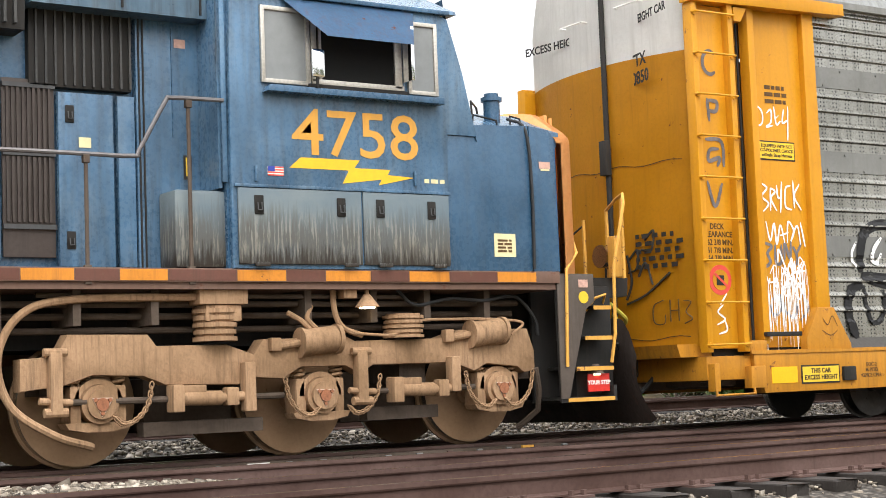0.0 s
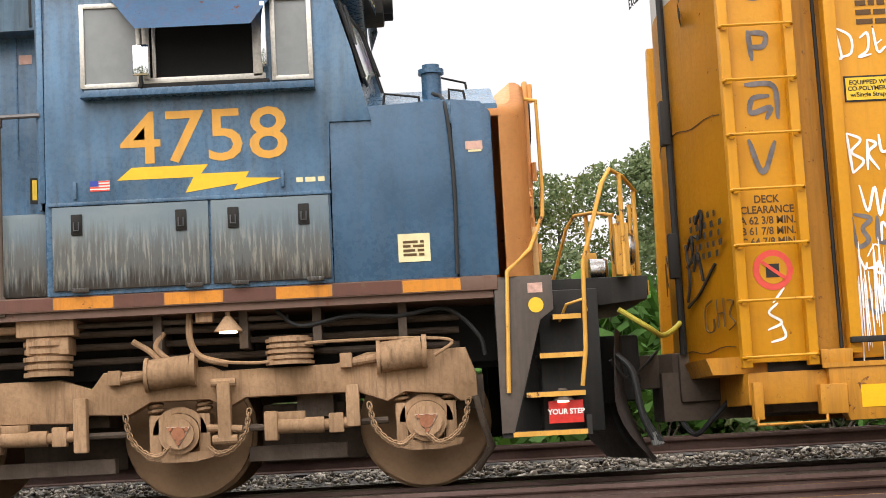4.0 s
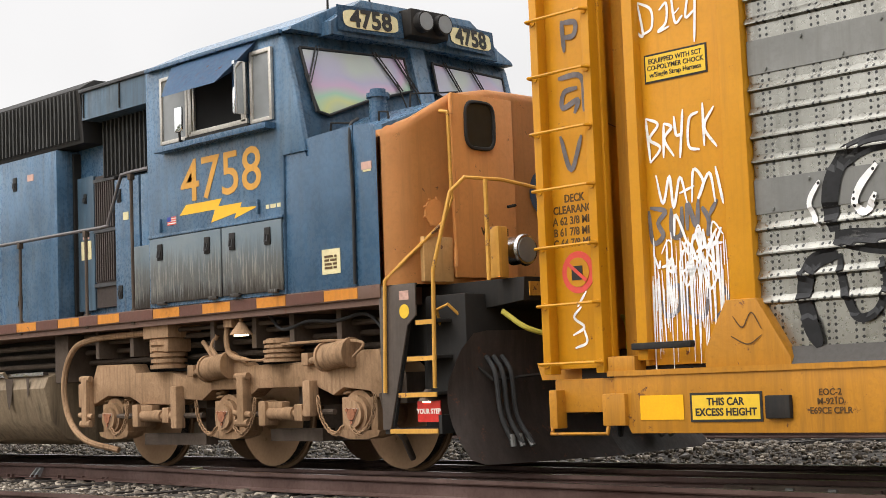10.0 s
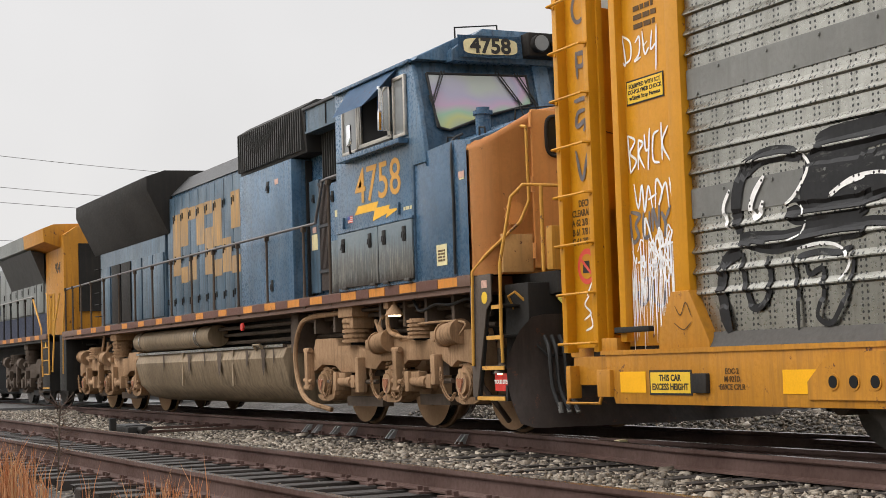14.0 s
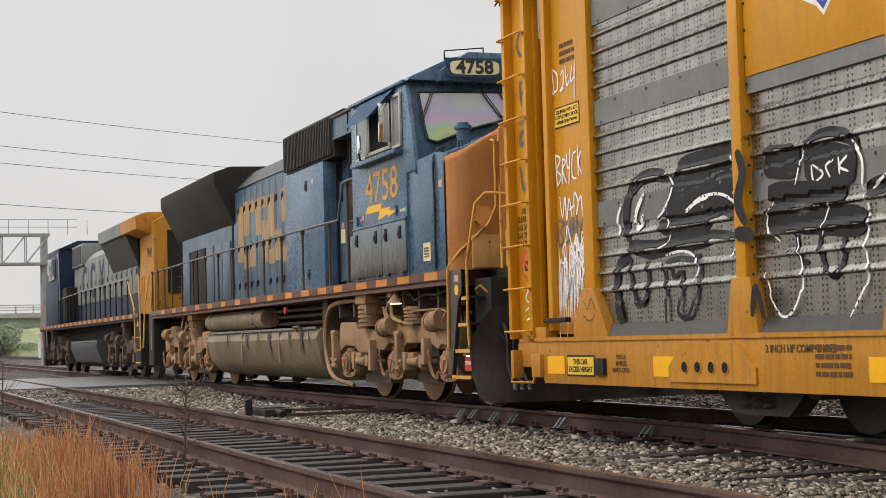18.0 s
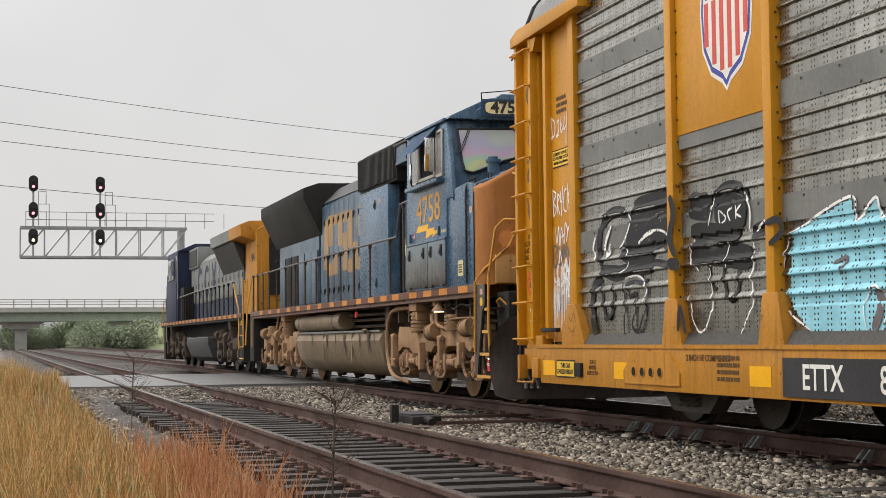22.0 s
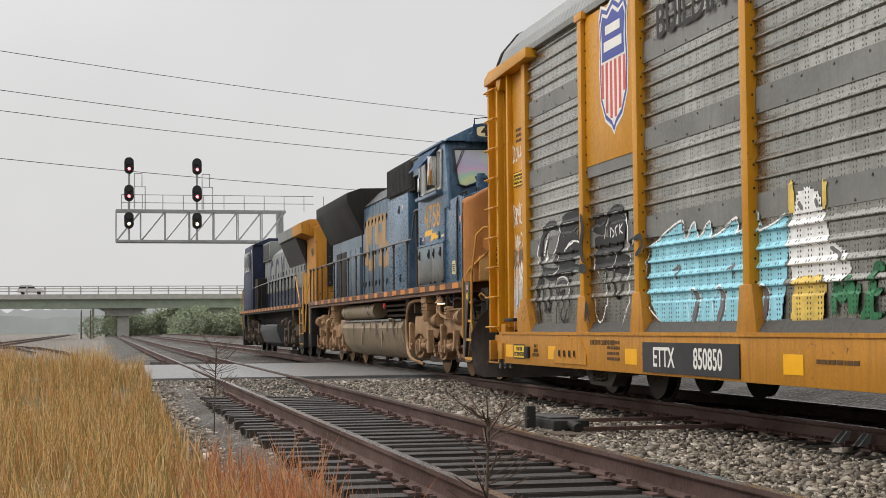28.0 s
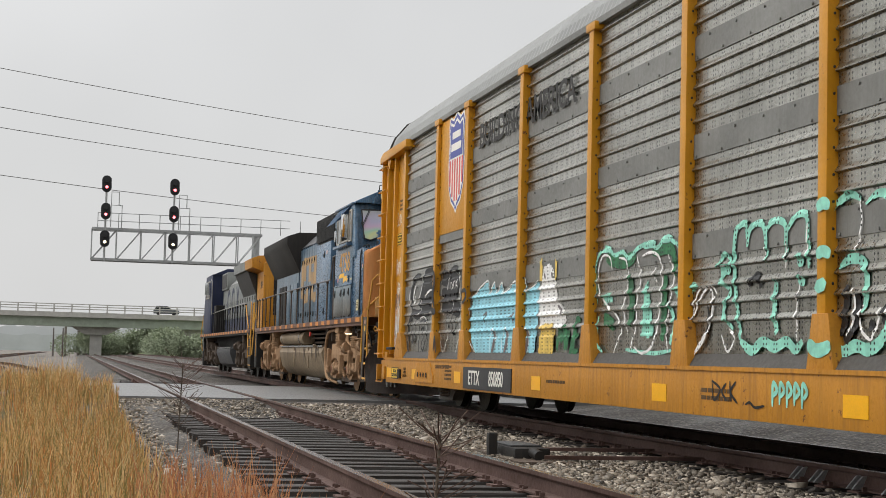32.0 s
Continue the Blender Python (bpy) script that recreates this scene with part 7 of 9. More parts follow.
    bm.faces.new([bm.verts.new((bx + p[0] * 0.9, yb - 0.006, bz + p[1] * 0.9)) for p in ((-0.46, 0.12), (-0.44, 0.35), (-0.49, 0.62), (-0.42, 0.74), (-0.22, 0.68), (0, 0.78), (0.22, 0.68), (0.42, 0.74), (0.49, 0.62), (0.44, 0.35), (0.46, 0.12))])
    part("badge_top", bm, BADGE_BLUE, badge, "", None)
    bm = bmesh.new()
    box(bm, bx - 0.27, bx + 0.27, yb - 0.009, yb - 0.0075, bz + 0.42, bz + 0.53)
    box(bm, bx - 0.33, bx + 0.33, yb - 0.009, yb - 0.0075, bz + 0.22, bz + 0.34)
    part("badge_lettering", bm, SIGN_WHITE, badge, "", None)
    lettering("slogan", "BUILDING AMERICA", 0.52, on_side(16.3, 4.22, PANEL_Y - 0.039, 1.0), INK, K, "black slogan across the panels", bold=0.010)
    # writing and plates
    eq = decal("notice", K, 7.70, 8.28, 2.98, 3.20, 6.878, INK, "black-edged yellow notice")
    decal("notice_face", eq, 7.715, 8.265, 2.995, 3.185, 6.8745, SIGN_YELLOW)
    for k, words in enumerate(("EQUIPPED WITH SCT", "CO-POLYMER CHOCK", "w/Single Strap Harness")):
        lettering("notice_text", words, 0.052, on_side(7.99, 3.142 - 0.052 * k, 6.8695), INK, eq, bold=0.001)
    bars(K, 7.85, 8.2, 3.62, 3.86, 3, 6.878, INK_FADED)
    lettering("stencil", "DECK\nCLEARANCE\nA 62 3/8 MIN.\nB 61 7/8 MIN.\nC 64 7/8 MIN.", 0.088, on_side(6.97, 2.02, 6.838, 0.9), INK_FADED, K, "stencilled deck clearances", bold=0.002)
    bm = bmesh.new()
    ring_disc(bm, (6.98, 6.838, 1.61), (0, 1, 0), 0.165, 0.004, 28)
    ns = part("prohibition_sign", bm, BADGE_RED, K, "round red prohibition sign")
    bm = bmesh.new()
    ring_disc(bm, (6.98, 6.834, 1.61), (0, 1, 0), 0.115, 0.004, 28)
    part("sign_face", bm, RACK_YELLOW, ns)
    bm = bmesh.new()
    box(bm, 6.92, 7.03, 6.828, 6.831, 1.55, 1.66)
    part("pictogram", bm, INK, ns, "", None)
    bm = bmesh.new()
    prism(bm, [(6.88, 1.67), (6.90, 1.69), (7.08, 1.55), (7.06, 1.53)], 6.824, 6.827)
    part("sign_bar", bm, BADGE_RED, ns, "", None)
    ex = decal("notice", K, 8.06, 8.68, 0.44, 0.65, 6.758, INK, "black-edged yellow height notice")
    decal("notice_face", ex, 8.08, 8.66, 0.458, 0.632, 6.7545, SIGN_YELLOW)
    for k, words in enumerate(("THIS CAR", "EXCESS HEIGHT")):
        lettering("notice_text", words, 0.074, on_side(8.37, 0.582 - 0.074 * k, 6.7495), INK, ex, bold=0.002)
    for a in (7.60, 9.85, 13.0, 17.25, 21.6, 25.7, 29.8):
        r = decal("reflector", K, a, a + 0.40, 0.46, 0.64, 6.758, REFLECTOR, "bright yellow reflective tape")
    part("sill_box", B(8.72, 8.92, 6.72, 6.77, 0.46, 0.62, bevel=0.01), BLACK, K, "small black box on the sill")
    lettering("stencil", "EOC-2\nM-921D\nE69CE CPLR", 0.062, on_side(9.22, 0.57, 6.757), INK_FADED, K, bold=0.001)
    lettering("stencil", "2 INCH HF COMP SHOES", 0.085, on_side(12.15, 0.70, 6.757), INK_FADED, K, bold=0.002)
    bars(K, 12.35, 12.8, 0.48, 0.74, 4, 6.758, INK_FADED)
    bars(K, 17.9, 18.7, 0.55, 0.62, 1, 6.758, INK_FADED)
    bars(K, 22.9, 23.6, 0.50, 0.64, 2, 6.758, INK_FADED)
    rb = part("reinforcing_plate", P([(10.15, 0.42), (11.55, 0.42), (11.55, 0.55), (11.3, 0.76), (10.4, 0.76), (10.15, 0.55)], 6.74, 6.765), RACK_YELLOW_WORN, K)
    for x in (10.44, 10.66, 10.88, 11.10):
        bm = bmesh.new()
        ring_disc(bm, (x, 6.738, 0.55), (0, 1, 0), 0.06, 0.012, 18)
        h = part("hole_rim", bm, RACK_YELLOW_WORN, rb)
        # black disc for the dark inside the hole
        bm = bmesh.new()
        ring_disc(bm, (x, 6.731, 0.55), (0, 1, 0), 0.045, 0.006, 18)
        part("hole", bm, DARK_VOID, h)
    nb = part("number_panel", B(13.62, 16.30, 6.744, 6.76, 0.39, 0.72), BLACK_PANEL, K, "black panel with white stencilled marks", None)
    lettering("reporting_marks", "ETTX", 0.30, on_side(14.28, 0.55, 6.741, 0.9), SIGN_WHITE, nb, bold=0.004)
    lettering("reporting_marks", "850850", 0.30, on_side(15.52, 0.55, 6.741, 0.85), SIGN_WHITE, nb, bold=0.004)
    bm = bmesh.new()
    for pts in ([(26.35, 0.72), (27.0, 0.72), (27.0, 0.63), (26.72, 0.63), (26.72, 0.40), (26.62, 0.40), (26.62, 0.63), (26.35, 0.63)], [(27.0, 0.72), (27.12, 0.72), (27.55, 0.40), (27.43, 0.40)], [(27.43, 0.72), (27.55, 0.72), (27.12, 0.40), (27.0, 0.40)]):
        bm.faces.new([bm.verts.new((p[0], 6.757, p[1])) for p in pts])
    part("owner_emblem", bm, SPRAY_MAROON, K, "maroon owner's emblem", None)
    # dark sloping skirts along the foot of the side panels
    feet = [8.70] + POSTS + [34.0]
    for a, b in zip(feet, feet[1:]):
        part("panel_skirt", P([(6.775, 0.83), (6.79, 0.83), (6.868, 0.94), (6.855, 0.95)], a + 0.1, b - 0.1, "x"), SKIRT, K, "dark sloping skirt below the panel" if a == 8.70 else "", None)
    # graffiti on the smooth end panel and ladder
    ey = 6.8755

    def squeeze(strokes, x0=7.66, k=0.70):
        return [(s[0], [(x0 + (x - x0) * k, z) for x, z in s[1]]) if isinstance(s[0], float) else [(x0 + (x - x0) * k, z) for x, z in s] for s in strokes]
    spray(end, squeeze([[(7.66, 3.62), (7.72, 3.36), (7.62, 3.40)], [(7.66, 3.62), (7.84, 3.54), (7.84, 3.40), (7.70, 3.36)], [(7.95, 3.52), (8.05, 3.56), (8.04, 3.42), (7.93, 3.36), (8.08, 3.38)], [(8.12, 3.60), (8.16, 3.40), (8.26, 3.44)], [(8.22, 3.50), (8.14, 3.46)], [(8.34, 3.58), (8.30, 3.42), (8.42, 3.46)], [(8.44, 3.62), (8.40, 3.22)]]), 0.022, SPRAY_WHITE, ey, "scrawl", "white spray-painted scrawl")
    spray(end, squeeze([[(7.70, 2.72), (7.74, 2.38)], [(7.70, 2.72), (7.86, 2.66), (7.74, 2.56), (7.88, 2.48), (7.74, 2.38)], [(7.94, 2.66), (7.92, 2.40)], [(7.94, 2.66), (8.04, 2.62), (7.94, 2.54), (8.06, 2.40)], [(8.08, 2.70), (8.10, 2.56), (8.18, 2.56)], [(8.20, 2.74), (8.14, 2.38)], [(8.40, 2.70), (8.28, 2.66), (8.26, 2.46), (8.40, 2.42)], [(8.46, 2.76), (8.46, 2.44)], [(8.60, 2.72), (8.47, 2.58), (8.62, 2.42)],
                [(7.80, 2.28), (7.88, 2.06), (7.98, 2.26), (8.02, 2.02), (8.12, 2.24), (8.20, 2.04)], [(8.10, 2.12), (8.30, 2.16)], [(8.26, 2.04), (8.30, 2.28), (8.42, 2.18), (8.34, 2.06), (8.50, 2.24), (8.56, 2.02)], [(8.58, 2.28), (8.66, 2.00)]]), 0.024, SPRAY_WHITE, ey - 0.001, "scrawl", "white spray-painted scrawl")
    spray(end, squeeze([[(7.68, 2.02), (7.72, 1.78), (7.86, 1.82), (7.80, 1.92), (7.90, 2.0), (7.70, 2.04)], [(7.98, 2.02), (7.98, 1.82), (8.10, 1.82), (8.12, 2.02)], [(8.18, 1.84), (8.20, 2.04), (8.30, 1.86), (8.34, 2.06)], [(8.38, 2.0), (8.46, 1.9), (8.44, 1.78)], [(8.58, 2.04), (8.46, 1.92)]]), 0.04, SPRAY_GREY, ey + 0.001, "scrawl", "grey-blue spray-painted scrawl")
    rnd = random.Random(11)
    drips = []
    for k in range(78):
        x = rnd.uniform(7.68, 8.38)
        z = rnd.uniform(1.45, 1.86) - 0.12 * abs(x - 8.05)
        drips.append((rnd.uniform(0.005, 0.013), [(x, z), (x + rnd.uniform(-0.015, 0.015), z - rnd.uniform(0.15, 0.80))]))
    spray(end, drips, 0.02, SPRAY_WHITE, ey - 0.002, "paint_run", "run of white paint")
    mess = []
    for k in range(30):
        x, z = rnd.uniform(7.68, 8.26), rnd.uniform(1.52, 1.84)
        mess.append((rnd.uniform(0.012, 0.028), [(x, z), (x + rnd.uniform(0.02, 0.07), z + rnd.uniform(-0.16, 0.16)), (x + rnd.uniform(0.05, 0.13), z + rnd.uniform(-0.10, 0.10))]))
    spray(end, mess, 0.03, SPRAY_WHITE, ey - 0.003, "paint_splash", "white overpainted scribble")
    spray(end, [[(7.80, 1.40), (7.92, 1.44), (7.92, 1.28), (7.80, 1.22), (7.76, 1.34)], [(8.0, 1.42), (8.0, 1.26), (8.14, 1.2), (8.2, 1.42)], [(8.28, 1.46), (8.36, 1.3), (8.22, 1.16)]], 0.035, SPRAY_GREY, ey - 0.001, "scrawl", "grey-blue spray-painted scrawl")
    spray(K, [[(8.46, 1.18), (8.54, 1.10), (8.62, 1.20), (8.70, 1.08)], [(8.44, 1.04), (8.58, 0.98), (8.70, 1.04)]], 0.01, INK_FADED, 6.765, "scrawl", "small dark scrawl")
    lad_y = 6.8355
    spray(K, [arc(6.99, 4.02, 0.11, 0.13, 50, 310), [(6.92, 3.62), (6.94, 3.36)], [(6.92, 3.60), (7.06, 3.58), (7.04, 3.48), (6.92, 3.48)], [(6.86, 3.16), (7.10, 3.14), (7.12, 2.86)], [(7.06, 3.06), (6.92, 3.04), (6.90, 2.92), (7.06, 2.96), (7.02, 2.86)], [(6.86, 2.70), (6.96, 2.42), (7.08, 2.68)]], 0.045, SPRAY_GREY, lad_y, "scrawl", "grey spray-painted letters behind the ladder")
    spray(K, [[(6.90, 1.12), (7.02, 1.18), (6.92, 1.26), (7.0, 1.34)], [(6.92, 1.02), (7.04, 1.06), (7.02, 1.16)], [(6.96, 1.34), (7.06, 1.46)]], 0.022, SPRAY_WHITE, lad_y, "scrawl", "small white scrawl")
    # big black-and-white piece
    g = "graffiti_piece"
    left_k = [(0.130, [(9.26, 1.71), (9.25, 1.95), (9.34, 2.17), (9.54, 2.27), (9.81, 2.28), (10.06, 2.23)]), (0.280, [(10.09, 2.13), (10.41, 2.11), (10.77, 2.10)]), (0.280, [(10.04, 1.98), (10.40, 1.95), (10.76, 1.95)]), (0.220, [(9.86, 1.82), (10.19, 1.81), (10.75, 1.80)]), (0.170, [(9.26, 1.67), (9.67, 1.61), (10.01, 1.62), (10.41, 1.64), (10.73, 1.63)]), (0.120, [(9.27, 1.56), (9.08, 1.51), (9.00, 1.31), (9.04, 1.11), (9.11, 0.94)]), (0.060, [(9.29, 1.56), (9.31, 1.33), (9.40, 1.13), (9.54, 1.15), (9.63, 1.31), (9.61, 1.51)]), (0.045, [(9.91, 1.50), (9.95, 1.29), (9.96, 1.12), (9.96, 0.93)]), (0.045, [(10.05, 1.43), (10.09, 1.34), (10.24, 1.37), (10.24, 1.19), (10.18, 1.03), (10.32, 0.97), (10.44, 1.09), (10.55, 1.28), (10.59, 1.48)]), (0.050, [(9.96, 1.48), (10.21, 1.50), (10.42, 1.48), (10.57, 1.51)])]
    right_k = [(0.220, [(10.23, 2.29), (10.83, 2.30), (11.26, 2.31)]), (0.260, [(10.13, 2.07), (10.74, 2.05), (11.26, 2.06)]), (0.200, [(10.57, 1.86), (10.96, 1.92), (11.26, 1.81)]), (0.070, [(10.43, 1.67), (10.86, 1.67), (11.23, 1.58), (11.16, 1.40)]), (0.280, [(11.62, 2.20), (11.89, 2.16), (12.10, 2.16)]), (0.110, [(12.16, 2.12), (12.24, 2.26), (12.48, 2.30), (12.74, 2.24), (12.83, 2.13)]), (0.300, [(12.18, 2.09), (12.49, 2.09), (12.82, 2.00)]), (0.240, [(11.61, 1.73), (11.99, 1.71), (12.43, 1.66), (12.91, 1.61)]), (0.200, [(11.67, 1.93), (12.07, 1.89), (12.68, 1.83)]), (0.050, [(12.38, 1.67), (12.32, 1.48), (12.40, 1.28), (12.52, 1.24), (12.63, 1.40), (12.61, 1.63)]), (0.050, [(12.01, 1.60), (12.06, 1.39), (12.16, 1.35)]), (0.130, [(12.92, 1.83), (13.11, 1.86), (13.36, 1.90)])]
    spray(K, left_k, 0.1, SPRAY_BLACK, None, g, "black and white spray-painted piece", 0.004, 1.0)
    spray(K, right_k, 0.1, SPRAY_BLACK, None, g, "black spray-painted letters", 0.0045, 1.0)
    left_w = [(0.040, [(10.04, 2.27), (10.14, 2.15), (10.08, 2.04), (9.96, 1.93), (9.85, 1.88)]), (0.025, [(9.86, 1.86), (10.00, 1.87), (10.07, 1.76), (10.01, 1.65), (9.85, 1.60)]), (0.070, [(9.62, 2.13), (9.49, 2.00), (9.44, 1.88), (9.52, 1.82), (9.60, 1.94)]), (0.035, [(9.96, 1.54), (10.21, 1.56), (10.41, 1.53), (10.54, 1.42), (10.44, 1.28)]), (0.035, [(10.36, 1.88), (10.52, 1.95), (10.76, 1.99)]), (0.050, [(9.18, 2.07), (9.09, 1.92), (9.16, 1.75)])]
    right_w = [(0.035, [(10.37, 1.91), (10.65, 2.00), (10.98, 1.99), (11.22, 1.86), (11.25, 1.68), (11.07, 1.46)]), (0.025, [(11.10, 2.31), (11.24, 2.18), (11.15, 1.98)]), (0.025, [(12.17, 2.23), (12.05, 1.96)]), (0.035, [(12.77, 2.22), (12.90, 2.06), (12.89, 1.84)]), (0.030, [(12.91, 1.80), (12.95, 1.63), (12.89, 1.43), (12.90, 1.19), (12.69, 0.93)]), (0.030, [(12.03, 1.56), (12.09, 1.22), (11.98, 1.01), (11.82, 0.95), (11.67, 1.09), (11.58, 1.31)]), (0.025, [(11.72, 1.86), (11.62, 1.68), (11.80, 1.54)]), (0.035, [(13.00, 1.84), (13.20, 1.93), (13.35, 1.95)]), (0.020, [(12.49, 1.79), (12.41, 1.67), (12.36, 1.54)]), (0.030, [(12.27, 2.09), (12.30, 1.96), (12.42, 2.01), (12.29, 2.09)]), (0.030, [(12.56, 2.10), (12.46, 2.06), (12.51, 1.97)]), (0.030, [(12.62, 2.11), (12.63, 1.98)]), (0.030, [(12.73, 2.11), (12.63, 2.04), (12.74, 1.99)])]
    spray(K, left_w, 0.05, SPRAY_WHITE, None, g, "white outlines of the piece", 0.008, 1.0)
    spray(K, right_w, 0.05, SPRAY_WHITE, None, g, "white outlines of the piece", 0.008, 1.0)
    right_post = [(0.110, [(11.37, 2.31), (11.45, 2.13), (11.36, 1.89), (11.48, 1.70)]), (0.120, [(11.30, 1.64), (11.58, 1.61)]), (0.070, [(11.51, 0.96), (11.58, 1.19), (11.70, 0.93)])]
    right_post2 = [(0.070, [(13.36, 1.89), (13.59, 1.90), (13.64, 1.79), (13.42, 1.70)])]
    spray(K, right_post + right_post2, 0.1, SPRAY_BLACK, 6.7505, g, "black spray paint over the post")
    # pale blue spiky piece
    cy = [[(13.63, 1.79), (14.60, 2.00), (14.68, 1.80), (14.98, 1.97), (15.07, 1.80), (15.40, 1.95), (15.45, 1.77), (16.06, 1.93), (16.09, 1.78), (16.56, 1.95), (16.61, 1.77), (17.16, 1.89), (17.19, 1.66), (17.02, 0.90), (13.94, 0.92), (13.55, 1.22)]]
    cw = [(0.035, [(13.59, 1.77), (14.60, 2.01), (14.68, 1.81), (14.98, 1.97), (15.07, 1.81), (15.40, 1.95), (15.45, 1.78), (16.06, 1.94), (16.09, 1.79), (16.56, 1.96), (16.61, 1.78), (17.17, 1.90)]), (0.030, [(13.59, 1.75), (13.45, 1.41), (13.58, 1.12), (13.94, 0.95)])]
    cd = [(0.100, [(14.94, 1.28), (15.01, 1.12), (14.90, 0.94)]), (0.100, [(15.62, 1.28), (15.69, 1.11), (15.56, 0.94)]), (0.100, [(16.65, 1.26), (16.72, 1.10), (16.62, 0.93)]), (0.030, [(14.30, 1.49), (14.52, 1.53), (14.40, 1.39)]), (0.030, [(15.82, 1.44), (15.98, 1.48), (15.91, 1.37)])]
    co = [(0.022, [(14.80, 0.94), (14.77, 1.15), (14.94, 1.29), (15.11, 1.15), (15.03, 0.94)]), (0.022, [(15.46, 0.94), (15.45, 1.15), (15.62, 1.30), (15.78, 1.14), (15.71, 0.94)]), (0.022, [(16.51, 0.93), (16.50, 1.13), (16.65, 1.28), (16.81, 1.13), (16.74, 0.93)])]
    for poly in cy:
        field(K, poly, SPRAY_CYAN, g, "pale blue spiky spray-painted piece", 0.004)
    spray(K, cw, 0.04, SPRAY_WHITE, None, g, "white edge of the blue piece", 0.008, 1.0)
    spray(K, cd, 0.1, SPRAY_GREY, None, g, "dark drops in the blue piece", 0.007, 1.0)
    spray(K, co, 0.02, SPRAY_WHITE, None, g, "white rims of the drops", 0.010, 1.0)
    # white and yellow figure, dark green letters
    fw = [[(17.42, 2.06), (17.61, 2.10), (17.82, 2.04), (17.89, 1.87), (17.98, 1.63), (18.29, 1.49), (18.36, 1.35), (18.14, 1.21), (17.93, 1.26), (17.83, 1.32), (17.47, 1.33), (17.25, 1.28), (17.16, 1.66), (17.29, 1.88)]]
    fy = [[(17.28, 1.29), (17.47, 1.33), (17.80, 1.32), (17.90, 1.23), (17.86, 0.92), (17.23, 0.93)], [(17.22, 2.19), (17.33, 2.15), (17.34, 1.90), (17.23, 1.89)], [(17.89, 2.14), (17.98, 2.11), (17.97, 1.91), (17.90, 1.88)]]
    fk = [(0.050, [(17.43, 1.98), (17.51, 1.91)]), (0.050, [(17.76, 1.98), (17.81, 1.91)]), (0.040, [(18.00, 1.55), (18.16, 1.49), (18.23, 1.42)])]
    gd = [(0.110, [(18.05, 0.98), (18.09, 1.24), (18.21, 1.12), (18.35, 1.26), (18.36, 0.98)]), (0.090, [(18.48, 1.23), (18.43, 0.98)]), (0.090, [(18.71, 1.29), (18.61, 0.98), (18.54, 0.98)]), (0.090, [(18.91, 1.34), (18.76, 1.33), (18.71, 0.97), (18.88, 0.98)]), (0.070, [(18.75, 1.15), (18.87, 1.16)])]
    for poly in fw:
        field(K, poly, SPRAY_WHITE, g, "white spray-painted figure", 0.006)
    for poly in fy:
        field(K, poly, SPRAY_YELLOW, g, "yellow part of the figure", 0.0075)
    spray(K, fk, 0.04, SPRAY_GREY, None, g, "", 0.010, 1.0)
    spray(K, gd, 0.1, SPRAY_GREEN, None, g, "dark green spray-painted letters", 0.005, 1.0)
    # green and white outline piece
    gg = [(0.160, [(19.86, 2.04), (20.40, 1.97), (20.82, 2.01)]), (0.140, [(19.76, 1.37), (20.14, 1.25)]), (0.160, [(20.60, 1.81), (20.69, 1.52), (20.65, 1.24)]), (0.120, [(21.32, 2.02), (21.88, 2.01), (21.96, 1.74)]), (0.140, [(21.68, 1.76), (21.64, 1.42), (21.64, 1.08)])]
    gm = [(0.070, [(19.53, 1.53), (19.48, 1.87), (19.59, 2.09), (19.92, 2.14), (20.14, 2.06), (20.41, 2.08), (20.61, 2.00), (20.88, 2.09), (21.23, 2.12), (21.46, 2.06), (21.71, 2.16), (21.90, 2.10), (22.05, 2.04), (22.16, 1.90), (22.16, 1.60)]), (0.110, [(19.75, 2.16), (20.00, 2.12)]), (0.120, [(21.05, 2.11), (21.42, 2.11)]), (0.110, [(21.57, 2.14), (21.84, 2.13)]), (0.100, [(21.76, 1.48), (21.93, 1.28), (21.87, 1.04)]), (0.060, [(19.59, 1.38), (19.55, 1.08), (19.79, 0.96)]), (0.060, [(20.55, 0.99), (21.35, 0.95), (21.91, 0.98)])]
    gf = [[(21.06, 1.68), (21.16, 1.73), (21.36, 1.14), (21.26, 1.11), (20.99, 1.13)], [(19.72, 1.62), (20.04, 1.64), (20.05, 1.53), (19.77, 1.50)], [(21.90, 1.61), (22.31, 1.68), (22.60, 1.61), (22.30, 1.53), (21.99, 1.52)]]
    gw = [(0.040, [(20.07, 1.90), (19.99, 2.04), (19.75, 2.07), (19.60, 1.92), (19.57, 1.72), (19.81, 1.53), (20.17, 1.39), (20.38, 1.21), (20.17, 0.95)]), (0.040, [(20.30, 2.02), (20.55, 1.96), (20.55, 1.67), (20.43, 1.46), (20.58, 1.17)]), (0.040, [(20.87, 2.01), (20.97, 1.79), (20.85, 1.52), (20.83, 1.24), (20.70, 0.97)]), (0.045, [(21.04, 2.00), (21.32, 2.02), (21.56, 1.93), (21.59, 1.63), (21.49, 1.29), (21.36, 1.03), (21.06, 0.95), (20.82, 1.02)]), (0.040, [(21.79, 1.97), (21.92, 1.74), (21.81, 1.48), (21.75, 1.21), (21.82, 0.96)]), (0.035, [(21.41, 1.87), (21.36, 1.77), (21.45, 1.70)]), (0.040, [(22.16, 1.57), (22.20, 1.38), (22.35, 1.27), (22.55, 1.41), (22.68, 1.54), (22.89, 1.60), (23.02, 1.52)]), (0.040, [(22.49, 0.93), (22.77, 1.11), (22.92, 1.41), (22.97, 1.50)])]
